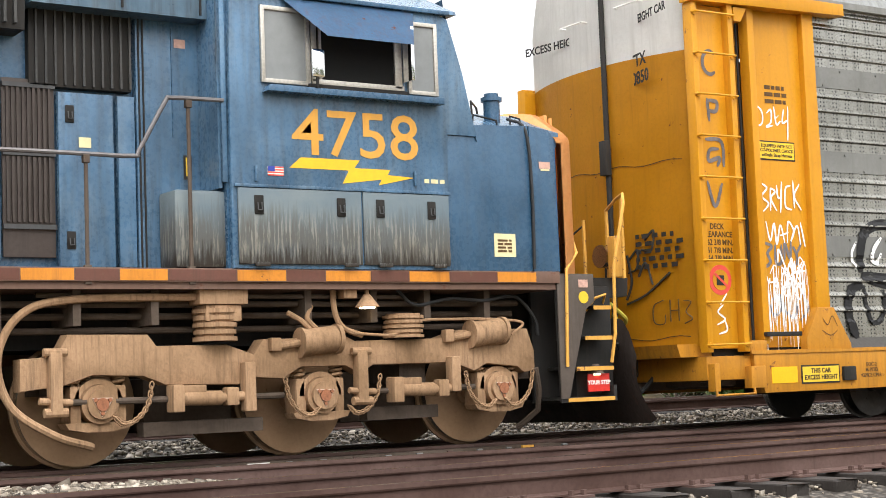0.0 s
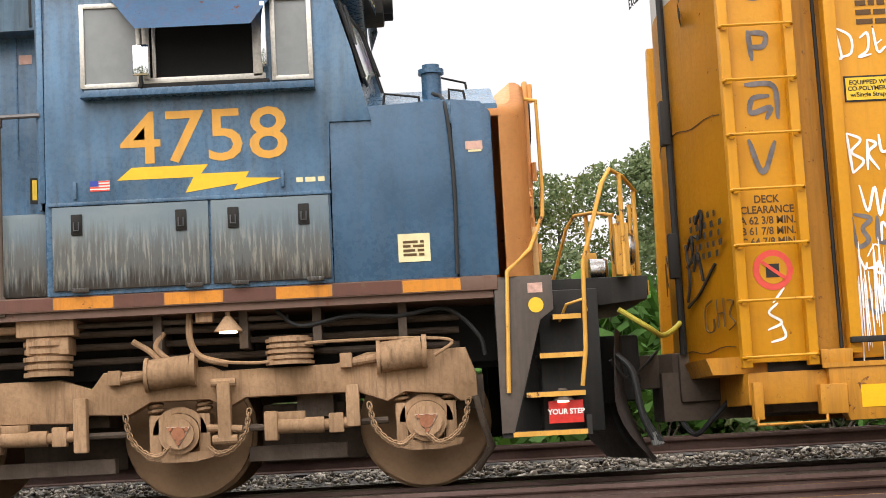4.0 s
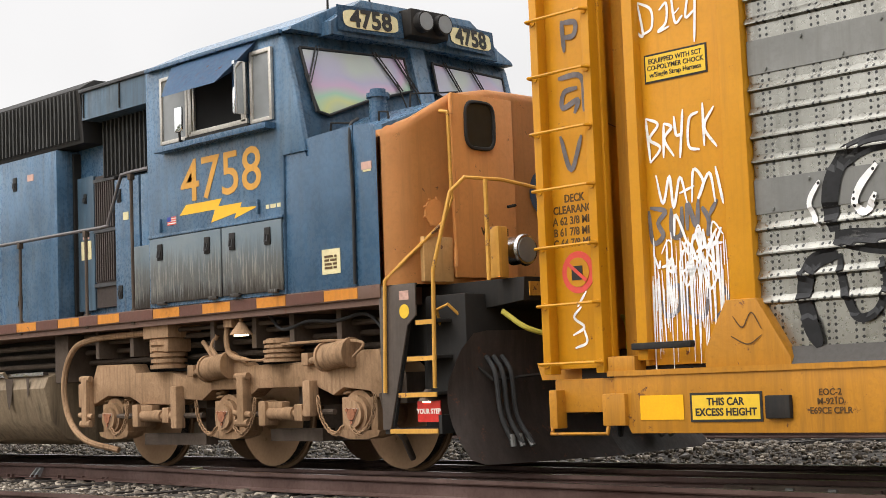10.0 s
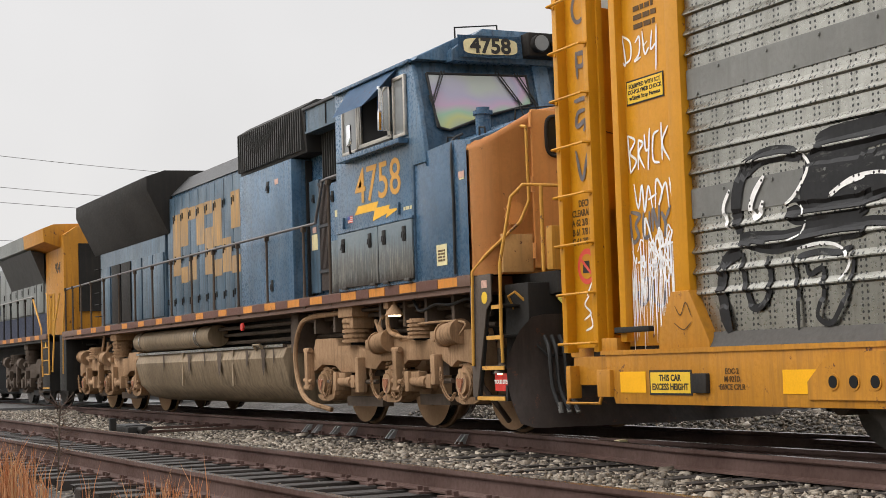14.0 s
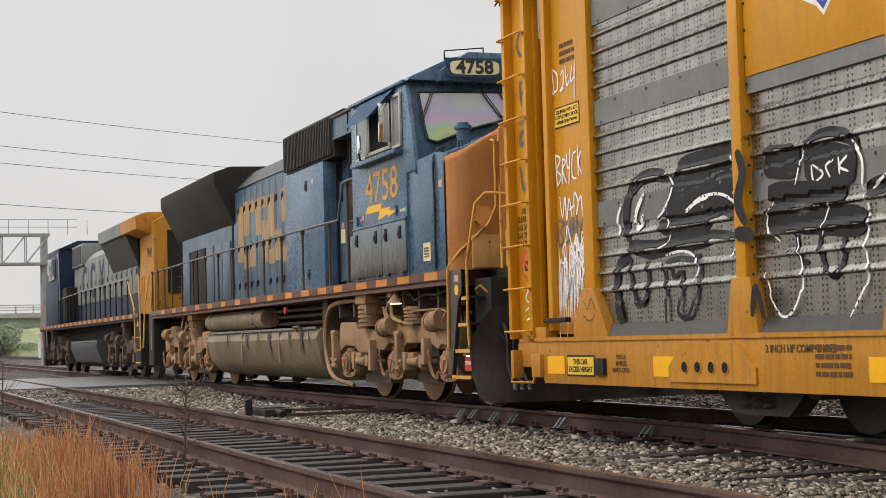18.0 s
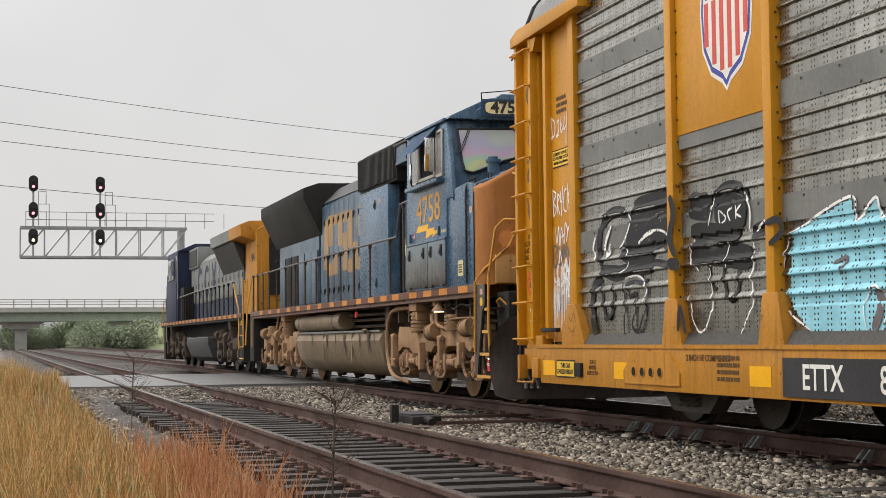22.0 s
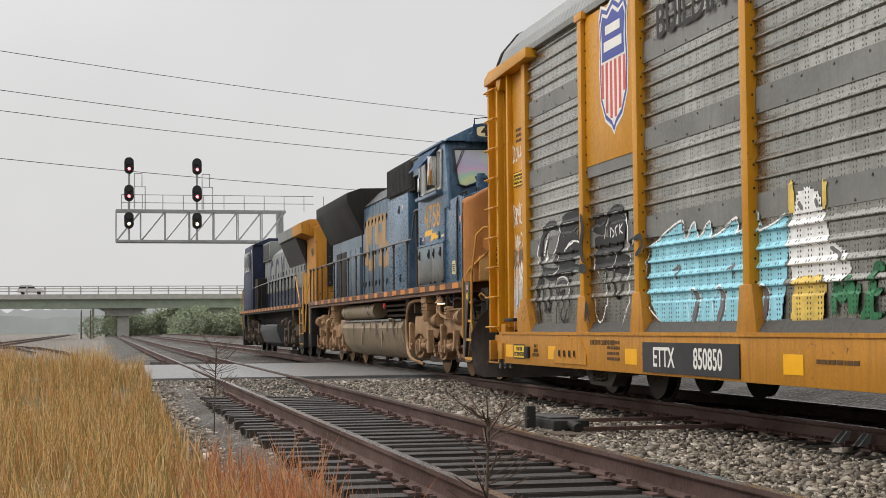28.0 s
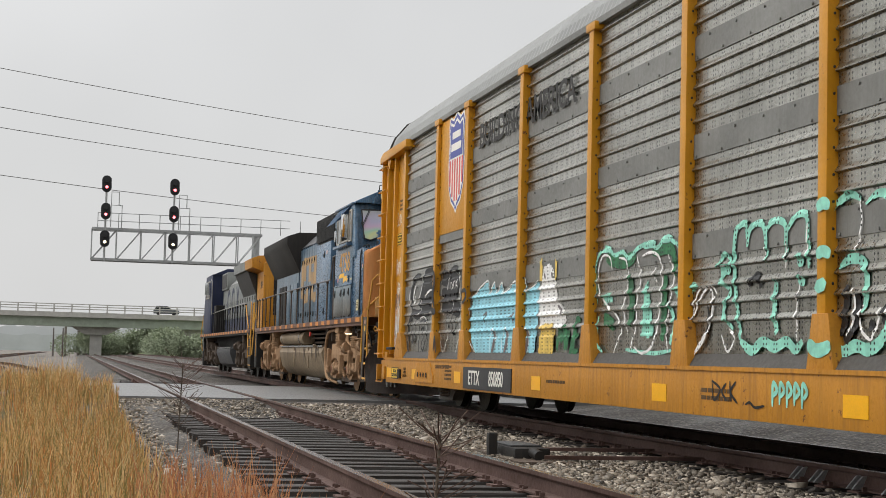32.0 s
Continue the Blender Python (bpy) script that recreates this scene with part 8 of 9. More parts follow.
    spray(K, gg, 0.1, SPRAY_GREEN, None, g, "green spray-painted piece", 0.004, 1.0)
    spray(K, gm, 0.07, SPRAY_MINT, None, g, "mint green outline", 0.006, 1.0)
    for poly in gf:
        field(K, poly, SPRAY_MINT, g, "mint green patch", 0.0075)
    spray(K, gw, 0.04, SPRAY_WHITE, None, g, "white inner outline", 0.010, 1.0)
    # mint bubble letters over two panels and the post between them
    spray(K, [(0.100, [(25.57, 1.50), (25.54, 1.28), (25.49, 1.10)]), (0.100, [(25.74, 1.46), (25.72, 1.23), (25.56, 1.05)]), (0.080, [(25.92, 1.21), (25.99, 1.14)]), (0.100, [(26.18, 1.33), (26.15, 1.18)]), (0.070, [(26.37, 1.31), (26.34, 1.09)]), (0.070, [(23.71, 1.57), (23.91, 1.66), (23.98, 1.54)]), (0.050, [(22.65, 1.03), (22.82, 1.24), (22.79, 1.42)])], 0.1, SPRAY_BLACK, None, g, "black spray-painted letters", 0.0045, 1.0)
    spray(K, [(0.100, [(23.58, 1.08), (23.50, 1.28), (23.41, 1.63), (23.42, 1.94), (23.48, 2.11), (23.66, 2.14), (23.70, 2.00)]), (0.090, [(23.70, 1.92), (23.77, 2.09), (23.99, 2.12), (24.09, 2.00), (24.09, 1.76)]), (0.090, [(24.09, 2.04), (24.23, 2.12), (24.45, 2.09), (24.50, 1.98), (24.47, 1.74)]), (0.090, [(24.50, 2.00), (24.68, 2.13), (24.88, 2.11), (24.90, 1.91), (24.90, 1.67)]), (0.130, [(23.58, 1.07), (23.83, 0.98), (24.05, 1.06), (24.30, 1.01), (24.53, 1.06), (24.70, 0.99), (24.83, 1.06)]), (0.120, [(24.29, 1.60), (24.26, 1.31), (24.33, 1.12)]), (0.160, [(24.69, 1.75), (24.81, 1.75)]), (0.120, [(24.71, 1.59), (24.84, 1.56)]), (0.100, [(25.32, 1.24), (25.25, 1.66), (25.26, 2.03), (25.39, 2.16), (25.61, 2.22), (25.78, 2.17)]), (0.100, [(25.87, 2.13), (26.05, 2.19), (26.27, 2.12), (26.43, 1.87), (26.43, 1.65), (26.37, 1.35), (26.20, 1.22)]), (0.110, [(25.44, 1.65), (25.62, 1.71), (25.84, 1.66), (25.88, 1.45), (25.83, 1.28)]), (0.140, [(25.34, 1.06), (25.51, 0.97), (25.73, 1.02), (25.94, 0.99), (26.14, 1.07), (26.20, 1.22)]), (0.080, [(23.01, 1.78), (23.20, 1.89), (23.32, 1.79), (23.09, 1.65), (23.32, 1.54), (23.16, 1.34), (23.39, 1.18)]), (0.140, [(23.08, 1.75), (23.32, 1.74)])], 0.1, SPRAY_MINT, None, g, "mint green bubble letters", 0.006, 1.0)
    spray(K, [(0.030, [(25.78, 2.17), (25.82, 1.99), (25.72, 1.75)]), (0.030, [(24.09, 1.76), (24.06, 1.90)]), (0.030, [(24.50, 1.93), (24.47, 1.69)]), (0.030, [(24.90, 2.05), (24.87, 1.77)]), (0.040, [(22.52, 0.97), (22.82, 1.19), (22.93, 1.44), (22.82, 1.59), (22.56, 1.56), (22.44, 1.35)]), (0.035, [(23.16, 1.13), (23.31, 0.97), (23.46, 1.10), (23.31, 1.18)]), (0.040, [(25.67, 1.48), (25.70, 1.28), (25.59, 1.10)]), (0.040, [(25.83, 1.34), (25.78, 1.19), (25.97, 1.07), (26.06, 1.21), (26.11, 1.31)]), (0.040, [(26.20, 1.31), (26.24, 1.09)]), (0.035, [(26.48, 1.28), (26.42, 1.18), (26.53, 1.09)]), (0.035, [(24.73, 1.06), (24.68, 1.30), (24.74, 1.54)])], 0.04, SPRAY_WHITE, None, g, "white inner lines of the bubble letters", 0.009, 1.0)
    spray(K, [(0.100, [(25.24, 2.14), (25.35, 2.17), (25.47, 2.14)]), (0.100, [(25.24, 1.76), (25.36, 1.78), (25.49, 1.75)]), (0.220, [(25.31, 1.56), (25.33, 1.45)]), (0.120, [(25.10, 1.04), (25.27, 0.98), (25.50, 1.02)])], 0.1, SPRAY_MINT, 6.7505, g, "mint spray paint over the post")
    spray(K, [(0.03, [(23.15, 0.70), (23.2, 0.52), (23.34, 0.62), (23.15, 0.70)]), (0.03, [(23.48, 0.68), (23.38, 0.60), (23.5, 0.52)]), (0.03, [(23.56, 0.70), (23.58, 0.52)]), (0.03, [(23.7, 0.7), (23.58, 0.6), (23.74, 0.5)]), (0.025, [(23.9, 0.5), (24.0, 0.52), (24.1, 0.48), (24.3, 0.5)])], 0.04, SPRAY_BLACK, 6.755, "scrawl", "black scrawl on the sill")
    spray(K, [(0.045, [(24.45 + 0.14 * k, 0.50 + 0.02 * (k % 2)), (24.46 + 0.14 * k, 0.70), (24.54 + 0.14 * k, 0.64), (24.44 + 0.15 * k, 0.58)]) for k in range(5)], 0.05, SPRAY_MINT, 6.7535, "scrawl", "mint scrawl on the sill")
    # bogies
    for xc in (11.0, 30.2):
        for d in (-0.88, 0.88):
            wheelset(K, xc + d, 0.42, 7.54, WHEEL_GREY, 7.2)
        bm = bmesh.new()
        prism(bm, [(xc - 1.12, 0.34), (xc - 1.12, 0.54), (xc - 0.5, 0.62), (xc + 0.5, 0.62), (xc + 1.12, 0.54), (xc + 1.12, 0.34), (xc + 0.7, 0.36), (xc + 0.42, 0.14), (xc - 0.42, 0.14), (xc - 0.7, 0.36)], 7.12, 7.3)
        part("bogie_side_frame", bm, WHEEL_GREY, K, "grimy cast bogie frame")
        for s in (-0.17, 0.0, 0.17):
            coil(K, xc + s, 7.14, 0.18, 0.46, 0.07, 5, 0.018, DUST_DARK)
        for d in (-0.88, 0.88):
            bm = bmesh.new()
            rod(bm, (xc + d, 7.06, 0.42), (xc + d, 7.3, 0.42), 0.13, seg=18)
            part("bearing_cap", bm, DUST_DARK, K)
        part("bogie_bolster", B(xc - 0.2, xc + 0.2, 7.15, 9.45, 0.34, 0.6), DUST_DARK, K)
        part("far_side_frame", B(xc - 1.1, xc + 1.1, 9.3, 9.48, 0.3, 0.58), DUST_DARK, K)
        bm = bmesh.new()
        for d in (-1.45, 1.35):
            box(bm, xc + d, xc + d + 0.1, 7.4, 9.2, 0.3, 0.5)
        part("brake_beam", bm, DUST_DARK, K)
    # end gear
    part("draft_gear", B(6.35, 7.2, 7.95, 8.65, 0.58, 1.02, bevel=0.03), DUST_DARK, K)
    part("coupler", P([(7.0, 8.16), (6.85, 8.1), (6.62, 8.25), (6.7, 8.38), (6.6, 8.5), (6.75, 8.62), (7.0, 8.44)], 0.70, 1.0, "z", 0.015), DUST_DARK, K, "dark cast knuckle coupler")
    part("brake_pipe", U(curve([(6.9, 7.7, 0.75), (6.6, 7.75, 0.45), (6.45, 7.9, 0.3), (6.35, 8.05, 0.42)], 6), 0.025), RUBBER, K, "black brake hose")
    part("uncoupling_lever", U([(7.1, 6.95, 0.62), (6.85, 7.0, 0.5), (6.75, 7.5, 0.55), (6.7, 8.1, 0.75)], 0.014), DUST_DARK, K)
    part("end_clutter", B(6.95, 7.4, 7.1, 7.8, 0.45, 0.80, bevel=0.04), DUST_DARK, K)
    return K


RACK = autorack()

# ---- beyond the tracks ----
def leaf_mesh(name, puffs, count, size, seed, material):
    """A crown of many small leaves, scattered through uneven clumps."""
    rnd = np.random.RandomState(seed)
    w = np.array([p[3] ** 2 for p in puffs])
    pick = rnd.choice(len(puffs), count, p=w / w.sum())
    c = np.array(puffs)[pick]
    d = rnd.normal(size=(count, 3))
    d /= np.linalg.norm(d, axis=1)[:, None]
    r = c[:, 3] * rnd.uniform(0.35, 1.0, count) ** 0.5
    pos = c[:, :3] + d * r[:, None] * np.array([1, 1, 0.8])
    u = rnd.normal(size=(count, 3))
    u /= np.linalg.norm(u, axis=1)[:, None]
    v = np.cross(u, rnd.normal(size=(count, 3)))
    v /= np.linalg.norm(v, axis=1)[:, None]
    s = size * rnd.uniform(0.6, 1.3, count)[:, None]
    quad = np.stack([pos - u * s, pos + v * s * 0.5, pos + u * s, pos - v * s * 0.5], 1).reshape(-1, 3)
    me = bpy.data.meshes.new(name)
    me.vertices.add(len(quad))
    me.vertices.foreach_set("co", quad.ravel())
    me.loops.add(len(quad))
    me.loops.foreach_set("vertex_index", np.arange(len(quad), dtype=np.int32))
    me.polygons.add(count)
    me.polygons.foreach_set("loop_start", np.arange(0, len(quad), 4, dtype=np.int32))
    me.update()
    me.materials.append(material)
    return me


LEAF = pieces("broad_green_leaves", [(0.09, 0.13, 0.05), (0.15, 0.20, 0.08), (0.21, 0.25, 0.11), (0.12, 0.16, 0.075)], 0.55, 30, 0.1, 0.3)
LEAF_PALE = pieces("yellowing_leaves", [(0.10, 0.15, 0.04), (0.16, 0.20, 0.06), (0.22, 0.22, 0.08), (0.12, 0.15, 0.05)], 0.55, 30, 0.1, 0.3)
LEAF_BRIGHT = pieces("fresh_green_leaves", [(0.04, 0.10, 0.015), (0.07, 0.17, 0.025), (0.10, 0.20, 0.04)], 0.55, 30, 0.1, 0.3)
BARK = plain("grey_brown_bark", (0.085, 0.068, 0.052), 0.9, 0, 20, 0.4, 0.6)


def tree(at, height, seed, material, leaves=5200, spread=0.30, group="trees behind the train", size=0.20):
    rnd = random.Random(seed)
    T = thing("tree", at, "leafy deciduous tree with a dense uneven crown", "tree", group)
    base = Vector(at)
    bm = bmesh.new()
    top = base + Vector((rnd.uniform(-0.4, 0.4), rnd.uniform(-0.3, 0.3), height * 0.72))
    rod(bm, base - Vector((0, 0, 0.2)), base.lerp(top, 0.5), 0.17, 0.12, 9)
    rod(bm, base.lerp(top, 0.5), top, 0.12, 0.04, 8)
    puffs = []
    for k in range(11):
        u = rnd.uniform(0.22, 0.95)
        a = rnd.uniform(0, 6.28)
        reach = height * spread * (1.15 - abs(u - 0.45)) * rnd.uniform(0.55, 1.0)
        p = base.lerp(top, u)
        q = p + Vector((math.cos(a) * reach, math.sin(a) * reach, height * rnd.uniform(0.06, 0.2)))
        rod(bm, p, q, 0.055, 0.015, 6)
        puffs.append((*(q - base), height * rnd.uniform(0.09, 0.15)))
        q2 = q + Vector((rnd.uniform(-1, 1), rnd.uniform(-1, 1), rnd.uniform(0.1, 0.9))) * height * 0.11
        puffs.append((*(q2 - base), height * rnd.uniform(0.06, 0.11)))
    puffs.append((*(top - base + Vector((0, 0, height * 0.1))), height * 0.13))
    part("trunk", bm, BARK, T, "grey-brown trunk and limbs")
    crown = new("crown", leaf_mesh("crown", puffs, leaves, size, seed, material))
    crown.parent = T
    return T


def bush(at, r, seed, material, leaves=2200, group="undergrowth along the treeline"):
    rnd = random.Random(seed)
    T = thing("bush", at, "low leafy green undergrowth bush", "bush", group)
    base = Vector(at)
    bm = bmesh.new()
    puffs = []
    for k in range(8):
        q = Vector((rnd.uniform(-1, 1) * r, rnd.uniform(-0.6, 0.6) * r, rnd.uniform(0.35, 1.0) * r))
        rod(bm, base - Vector((0, 0, 0.1)), base + q, 0.03, 0.01, 5)
        puffs.append((*q, r * rnd.uniform(0.35, 0.55)))
    part("stem", bm, BARK, T)
    crown = new("foliage", leaf_mesh("foliage", puffs, leaves, 0.16, seed, material))
    crown.parent = T
    return T


def treeline():
    rnd = random.Random(5)
    protos = [tree((-16.0, 41, lift(-16, 41)), 13.3, 1, LEAF, 21000, size=0.12), tree((-22.0, 43, lift(-22, 43)), 13.6, 2, LEAF, 21000, size=0.12), tree((-9.0, 42, lift(-9, 42)), 12.9, 3, LEAF_PALE, 13000, 0.34, size=0.115)]
    spots = [(-37, 10.6), (-33, 10.9), (-28, 11.6), (-25, 12.0), (-19, 12.6), (-13.2, 12.4), (-11.0, 13.0), (-6.4, 12.6), (-3.6, 11.6), (-0.6, 10.6), (2.4, 9.8), (5.6, 9.4), (8.8, 9.4), (11.3, 9.8), (13.6, 9.2), (18, 8.4), (24.5, 7.8), (28.5, 7.6), (33, 7.4), (37.5, 7.0), (42, 7.0), (47, 7.0), (53, 7.0)]
    for k, (x, h) in enumerate(spots):
        y = 42 + rnd.uniform(-3, 6)
        s = h / 12.6
        c = copy_thing(protos[(k * 7) % 3], pose(x, y, lift(x, y), 0, 0, rnd.uniform(0, 360)))
        c.scale = (s * rnd.uniform(1.0, 1.25), s * 1.1, s)
    # unseen woods on the other side, behind the camera's bank, added to darken reflections
    for k in range(34):
        x, y = -232 + k * 9.0 + rnd.uniform(-2, 2), -50 + rnd.uniform(-5, 4)
        s = rnd.uniform(0.75, 1.0)
        c = copy_thing(protos[k % 3], pose(x, y, lift(x, y), 0, 0, rnd.uniform(0, 360)))
        c.scale = (s * 1.35, s * 1.2, s)
    bp = [bush((4.0, 36, lift(4, 36)), 2.0, 21, LEAF), bush((7.5, 35, lift(7.5, 35)), 1.7, 22, LEAF_BRIGHT), bush((0.5, 35.5, lift(0.5, 35.5)), 1.5, 23, LEAF_BRIGHT)]
    for k in range(27):
        x = -25 + k * 1.6 + rnd.uniform(-0.5, 0.5)
        y = 36 + rnd.uniform(-1, 3)
        s = rnd.uniform(1.3, 2.1)
        c = copy_thing(bp[(k % 3) if k % 2 else 1], pose(x, y, lift(x, y), 0, 0, rnd.uniform(0, 360)))
        c.scale = (s, s, s)
    for k in range(34):
        x = -32 + k * 2.4 + rnd.uniform(-0.6, 0.6)
        y = 34 + rnd.uniform(-1.5, 5)
        s = rnd.uniform(0.7, 1.6)
        c = copy_thing(bp[k % 3], pose(x, y, lift(x, y), 0, 0, rnd.uniform(0, 360)))
        c.scale = (s, s, s)


treeline()


def signal_gantry():
    X = -95.0
    G = thing("signal_gantry", (X, 6.5, lift(X, 6.5)), "cantilevered steel signal gantry with two three-lamp masts, red lights lit", "railway signal")
    z0, z1 = 5.93, 7.66
    y0, y1 = 1.60, 11.2
    bm = bmesh.new()
    for xx in (X - 0.5, X + 0.5):
        for z in (z0, z1):
            box(bm, xx - 0.06, xx + 0.06, y0, y1, z - 0.07, z + 0.07)
    part("chord", bm, GALV_SIGNAL, G)
    n = 7
    for k in range(n):
        a, b = y0 + (y1 - y0) * k / n, y0 + (y1 - y0) * (k + 1) / n
        for xx in (X + 0.5, X - 0.5):
            bm = bmesh.new()
            rod(bm, (xx, a, z0), (xx, a, z1), 0.035, seg=6)
            rod(bm, (xx, a, z0), (xx, b, z1), 0.035, seg=6)
            part("truss_bay", bm, GALV_SIGNAL, G)
    part("catwalk", B(X - 0.45, X + 0.45, y0, y1, z0 + 0.0, z0 + 0.05), GALV_SIGNAL, G)
    bm = bmesh.new()
    for z in (z1 + 0.45, z1 + 0.9):
        rod(bm, (X + 0.55, y0 + 0.3, z), (X + 0.55, y1 + 1.6, z), 0.022, seg=6)
    for k in range(11):
        y = y0 + 0.3 + k * 1.15
        rod(bm, (X + 0.55, y, z1), (X + 0.55, y, z1 + 0.9), 0.022, seg=6)
    part("railing", bm, GALV_SIGNAL, G)
    bm = bmesh.new()
    rod(bm, (X, 10.9, lift(X, 10.9) - 0.2), (X, 10.9, z1 + 0.1), 0.26, 0.22, 14)
    part("mast", bm, GALV_SIGNAL, G, "stout galvanised mast")
    for y in (2.31, 6.10):
        sm = part("signal_pole", R((X + 0.75, y, z0 - 0.1), (X + 0.75, y, 10.6), 0.06, seg=8), GALV_SIGNAL, G)
        for j, z in enumerate((7.07, 8.62, 10.17)):
            bm = bmesh.new()
            prism(bm, [(y + 0.27 * math.cos(t), z + (0.27 * math.sin(t)) + (0.20 if math.sin(t) > 0 else -0.20)) for t in (2 * math.pi * q / 20 for q in range(20))], X + 0.85, X + 0.97, "x")
            h = part("signal_head", bm, SIGNAL_BLACK, sm, "black oval signal head")
            for dz in (0.20, -0.20):
                part("lamp_hood", R((X + 0.95, y, z + dz), (X + 1.15, y, z + dz), 0.13, seg=14), SIGNAL_BLACK, h)
            white = j == 0
            part("lamp", R((X + 1.14, y, z - 0.20), (X + 1.165, y, z - 0.20), 0.08, seg=14), LAMP_WARM if white else LAMP_RED, h, "lit white lamp" if white else "lit red lamp")
        bm = bmesh.new()
        tube(bm, [(X + 0.7, y + 0.3, z1 + 0.1), (X + 0.7, y + 0.3, 9.0), (X + 0.7, y + 0.9, 9.0), (X + 0.7, y + 0.9, 7.7)], 0.03, 5)
        tube(bm, [(X + 0.7, y + 0.3, 9.0), (X + 0.7, y + 0.3, 9.75), (X + 0.7, y + 0.72, 9.75), (X + 0.7, y + 0.72, 9.0)], 0.03, 5)
        part("ladder_cage", bm, GALV_SIGNAL, sm)
    return G


signal_gantry()


BARK_POLE = plain("weathered_pole_wood", (0.13, 0.11, 0.10), 0.9)


def overpass():
    X = -300.0
    O = thing("road_bridge", (X, 0, lift(X, 0)), "concrete road overpass with pale green girders across the tracks", "bridge")
    za, zb = 5.0, 7.6
    part("girder", B(X - 5, X + 0.5, -640, 320, za, zb - 0.9), GIRDER, O, "pale green steel girders")
    part("deck", B(X - 6, X + 1.2, -640, 320, zb - 0.9, zb), CONCRETE, O)
    for k in range(120):
        y = -160 + k * 3.2
        if -60 < y < 90:
            part("parapet_post", B(X + 0.8, X + 1.0, y, y + 0.25, zb, zb + 1.5), CONCRETE, O, "", None)
    bm = bmesh.new()
    for z in (zb + 0.5, zb + 0.95, zb + 1.4):
        box(bm, X + 0.85, X + 0.95, -640, 320, z, z + 0.16)
    part("parapet_rail", bm, CONCRETE, O, "pale parapet rails")
    for y in (4.7, -38.0, 24.0):
        p = part("pier", B(X - 3.4, X - 2.0, y - 1.1, y + 1.1, -4, za - 0.9, bevel=0.1), CONCRETE, O, "concrete bridge pier")
        part("pier_cap", P([(y - 2.0, za - 1.4), (y + 2.0, za - 1.4), (y + 4.6, za), (y - 4.6, za)], X - 4.4, X - 1.2, "x"), CONCRETE, p)
    return O


overpass()
for y in (-3.2, -1.4):
    pl = thing("utility_pole", (-318.0, y, lift(-318, y)), "slim weathered pole standing beyond the overpass", "pole", "poles beyond the overpass")
    part("shaft", R((-318.0, y, lift(-318, y) - 0.3), (-318.0, y, 4.9), 0.17, 0.12, seg=8), BARK_POLE, pl)


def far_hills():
    """The misty wooded skyline far down the line, its mist put into pale colours."""
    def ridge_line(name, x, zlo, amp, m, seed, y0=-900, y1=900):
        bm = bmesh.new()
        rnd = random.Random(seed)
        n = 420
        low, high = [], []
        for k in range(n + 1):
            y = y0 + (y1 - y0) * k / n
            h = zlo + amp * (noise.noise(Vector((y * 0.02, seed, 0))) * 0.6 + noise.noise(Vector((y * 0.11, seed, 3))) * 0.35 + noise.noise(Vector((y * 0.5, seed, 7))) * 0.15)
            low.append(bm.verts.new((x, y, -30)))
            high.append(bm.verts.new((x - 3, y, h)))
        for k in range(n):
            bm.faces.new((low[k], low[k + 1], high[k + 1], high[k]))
        return single(name, bm, m, "far woods on the skyline, paled for mist", "backdrop", kind="structure", smooth=None)
    ridge_line("backdrop_1", -1500, 21, 15, plain("haze_tinted_far_woods", (0.50, 0.53, 0.53), 1.0, 0, 0.05, 0.05), 4)
    ridge_line("backdrop_2", -900, 9.5, 7, plain("haze_tinted_nearer_woods", (0.42, 0.45, 0.435), 1.0, 0, 0.1, 0.1), 9)


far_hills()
rnd_b = random.Random(9)
# bushes by the bridge; their leaf colour is paled to carry the haze
BANK = [bush((-312, 12.0, lift(-312, 12)), 3.2, 41, plain("haze_paled_bank_leaves", (0.26, 0.30, 0.20), 0.9, 0, 3, 0.35), 2600, "bushes by the bridge")]
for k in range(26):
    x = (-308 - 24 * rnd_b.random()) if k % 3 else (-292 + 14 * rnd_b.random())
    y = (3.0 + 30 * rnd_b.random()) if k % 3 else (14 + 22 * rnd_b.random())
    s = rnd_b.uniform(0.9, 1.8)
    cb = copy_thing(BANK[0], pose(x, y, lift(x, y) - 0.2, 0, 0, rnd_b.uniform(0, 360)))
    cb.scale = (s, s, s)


def wires():
    for k, (za, zb, xa, xb) in enumerate(((16.6, 20.0, -72, -150), (14.6, 17.4, -72, -150), (13.6, 16.4, -73, -151), (11.0, 13.2, -72, -150))):
        pts = []
        for i in range(41):
            u = i / 40
            pts.append((xa + (xb - xa) * u, -30 + 95 * u, za + (zb - za) * u - 1.6 * 4 * u * (1 - u)))
        bm = U(pts, 0.022, 5)
        single("power_line", bm, WIRE, "thin grey overhead power line", "power line", "power lines over the tracks")


wires()
bm = bmesh.new()
for y in (-1.0, 1.6):
    rod(bm, (-330, y, -4), (-330, y, 6.5), 0.25, seg=8)
single("utility_pole", bm, plain("weathered_pole_wood", (0.16, 0.14, 0.12), 0.9), "pair of plain distant utility poles", "pole")
bx_m = painted("pale_equipment_cabinet", (0.55, 0.54, 0.47), (0.3, 0.28, 0.22), 0.3, 0.6)
hut = thing("equipment_cabinet", (-118, 14.2, lift(-118, 14.2)), "pale beige trackside equipment cabinet", "cabinet")
part("body", B(-119.5, -117, 13.2, 15.2, lift(-118, 14) - 0.1, 1.9, bevel=0.04), bx_m, hut)
part("roof", B(-119.7, -116.8, 13.0, 15.4, 1.9, 2.05, bevel=0.03), bx_m, hut)
part("door", B(-117.01, -116.97, 13.6, 14.8, -0.1, 1.75), bx_m, hut)


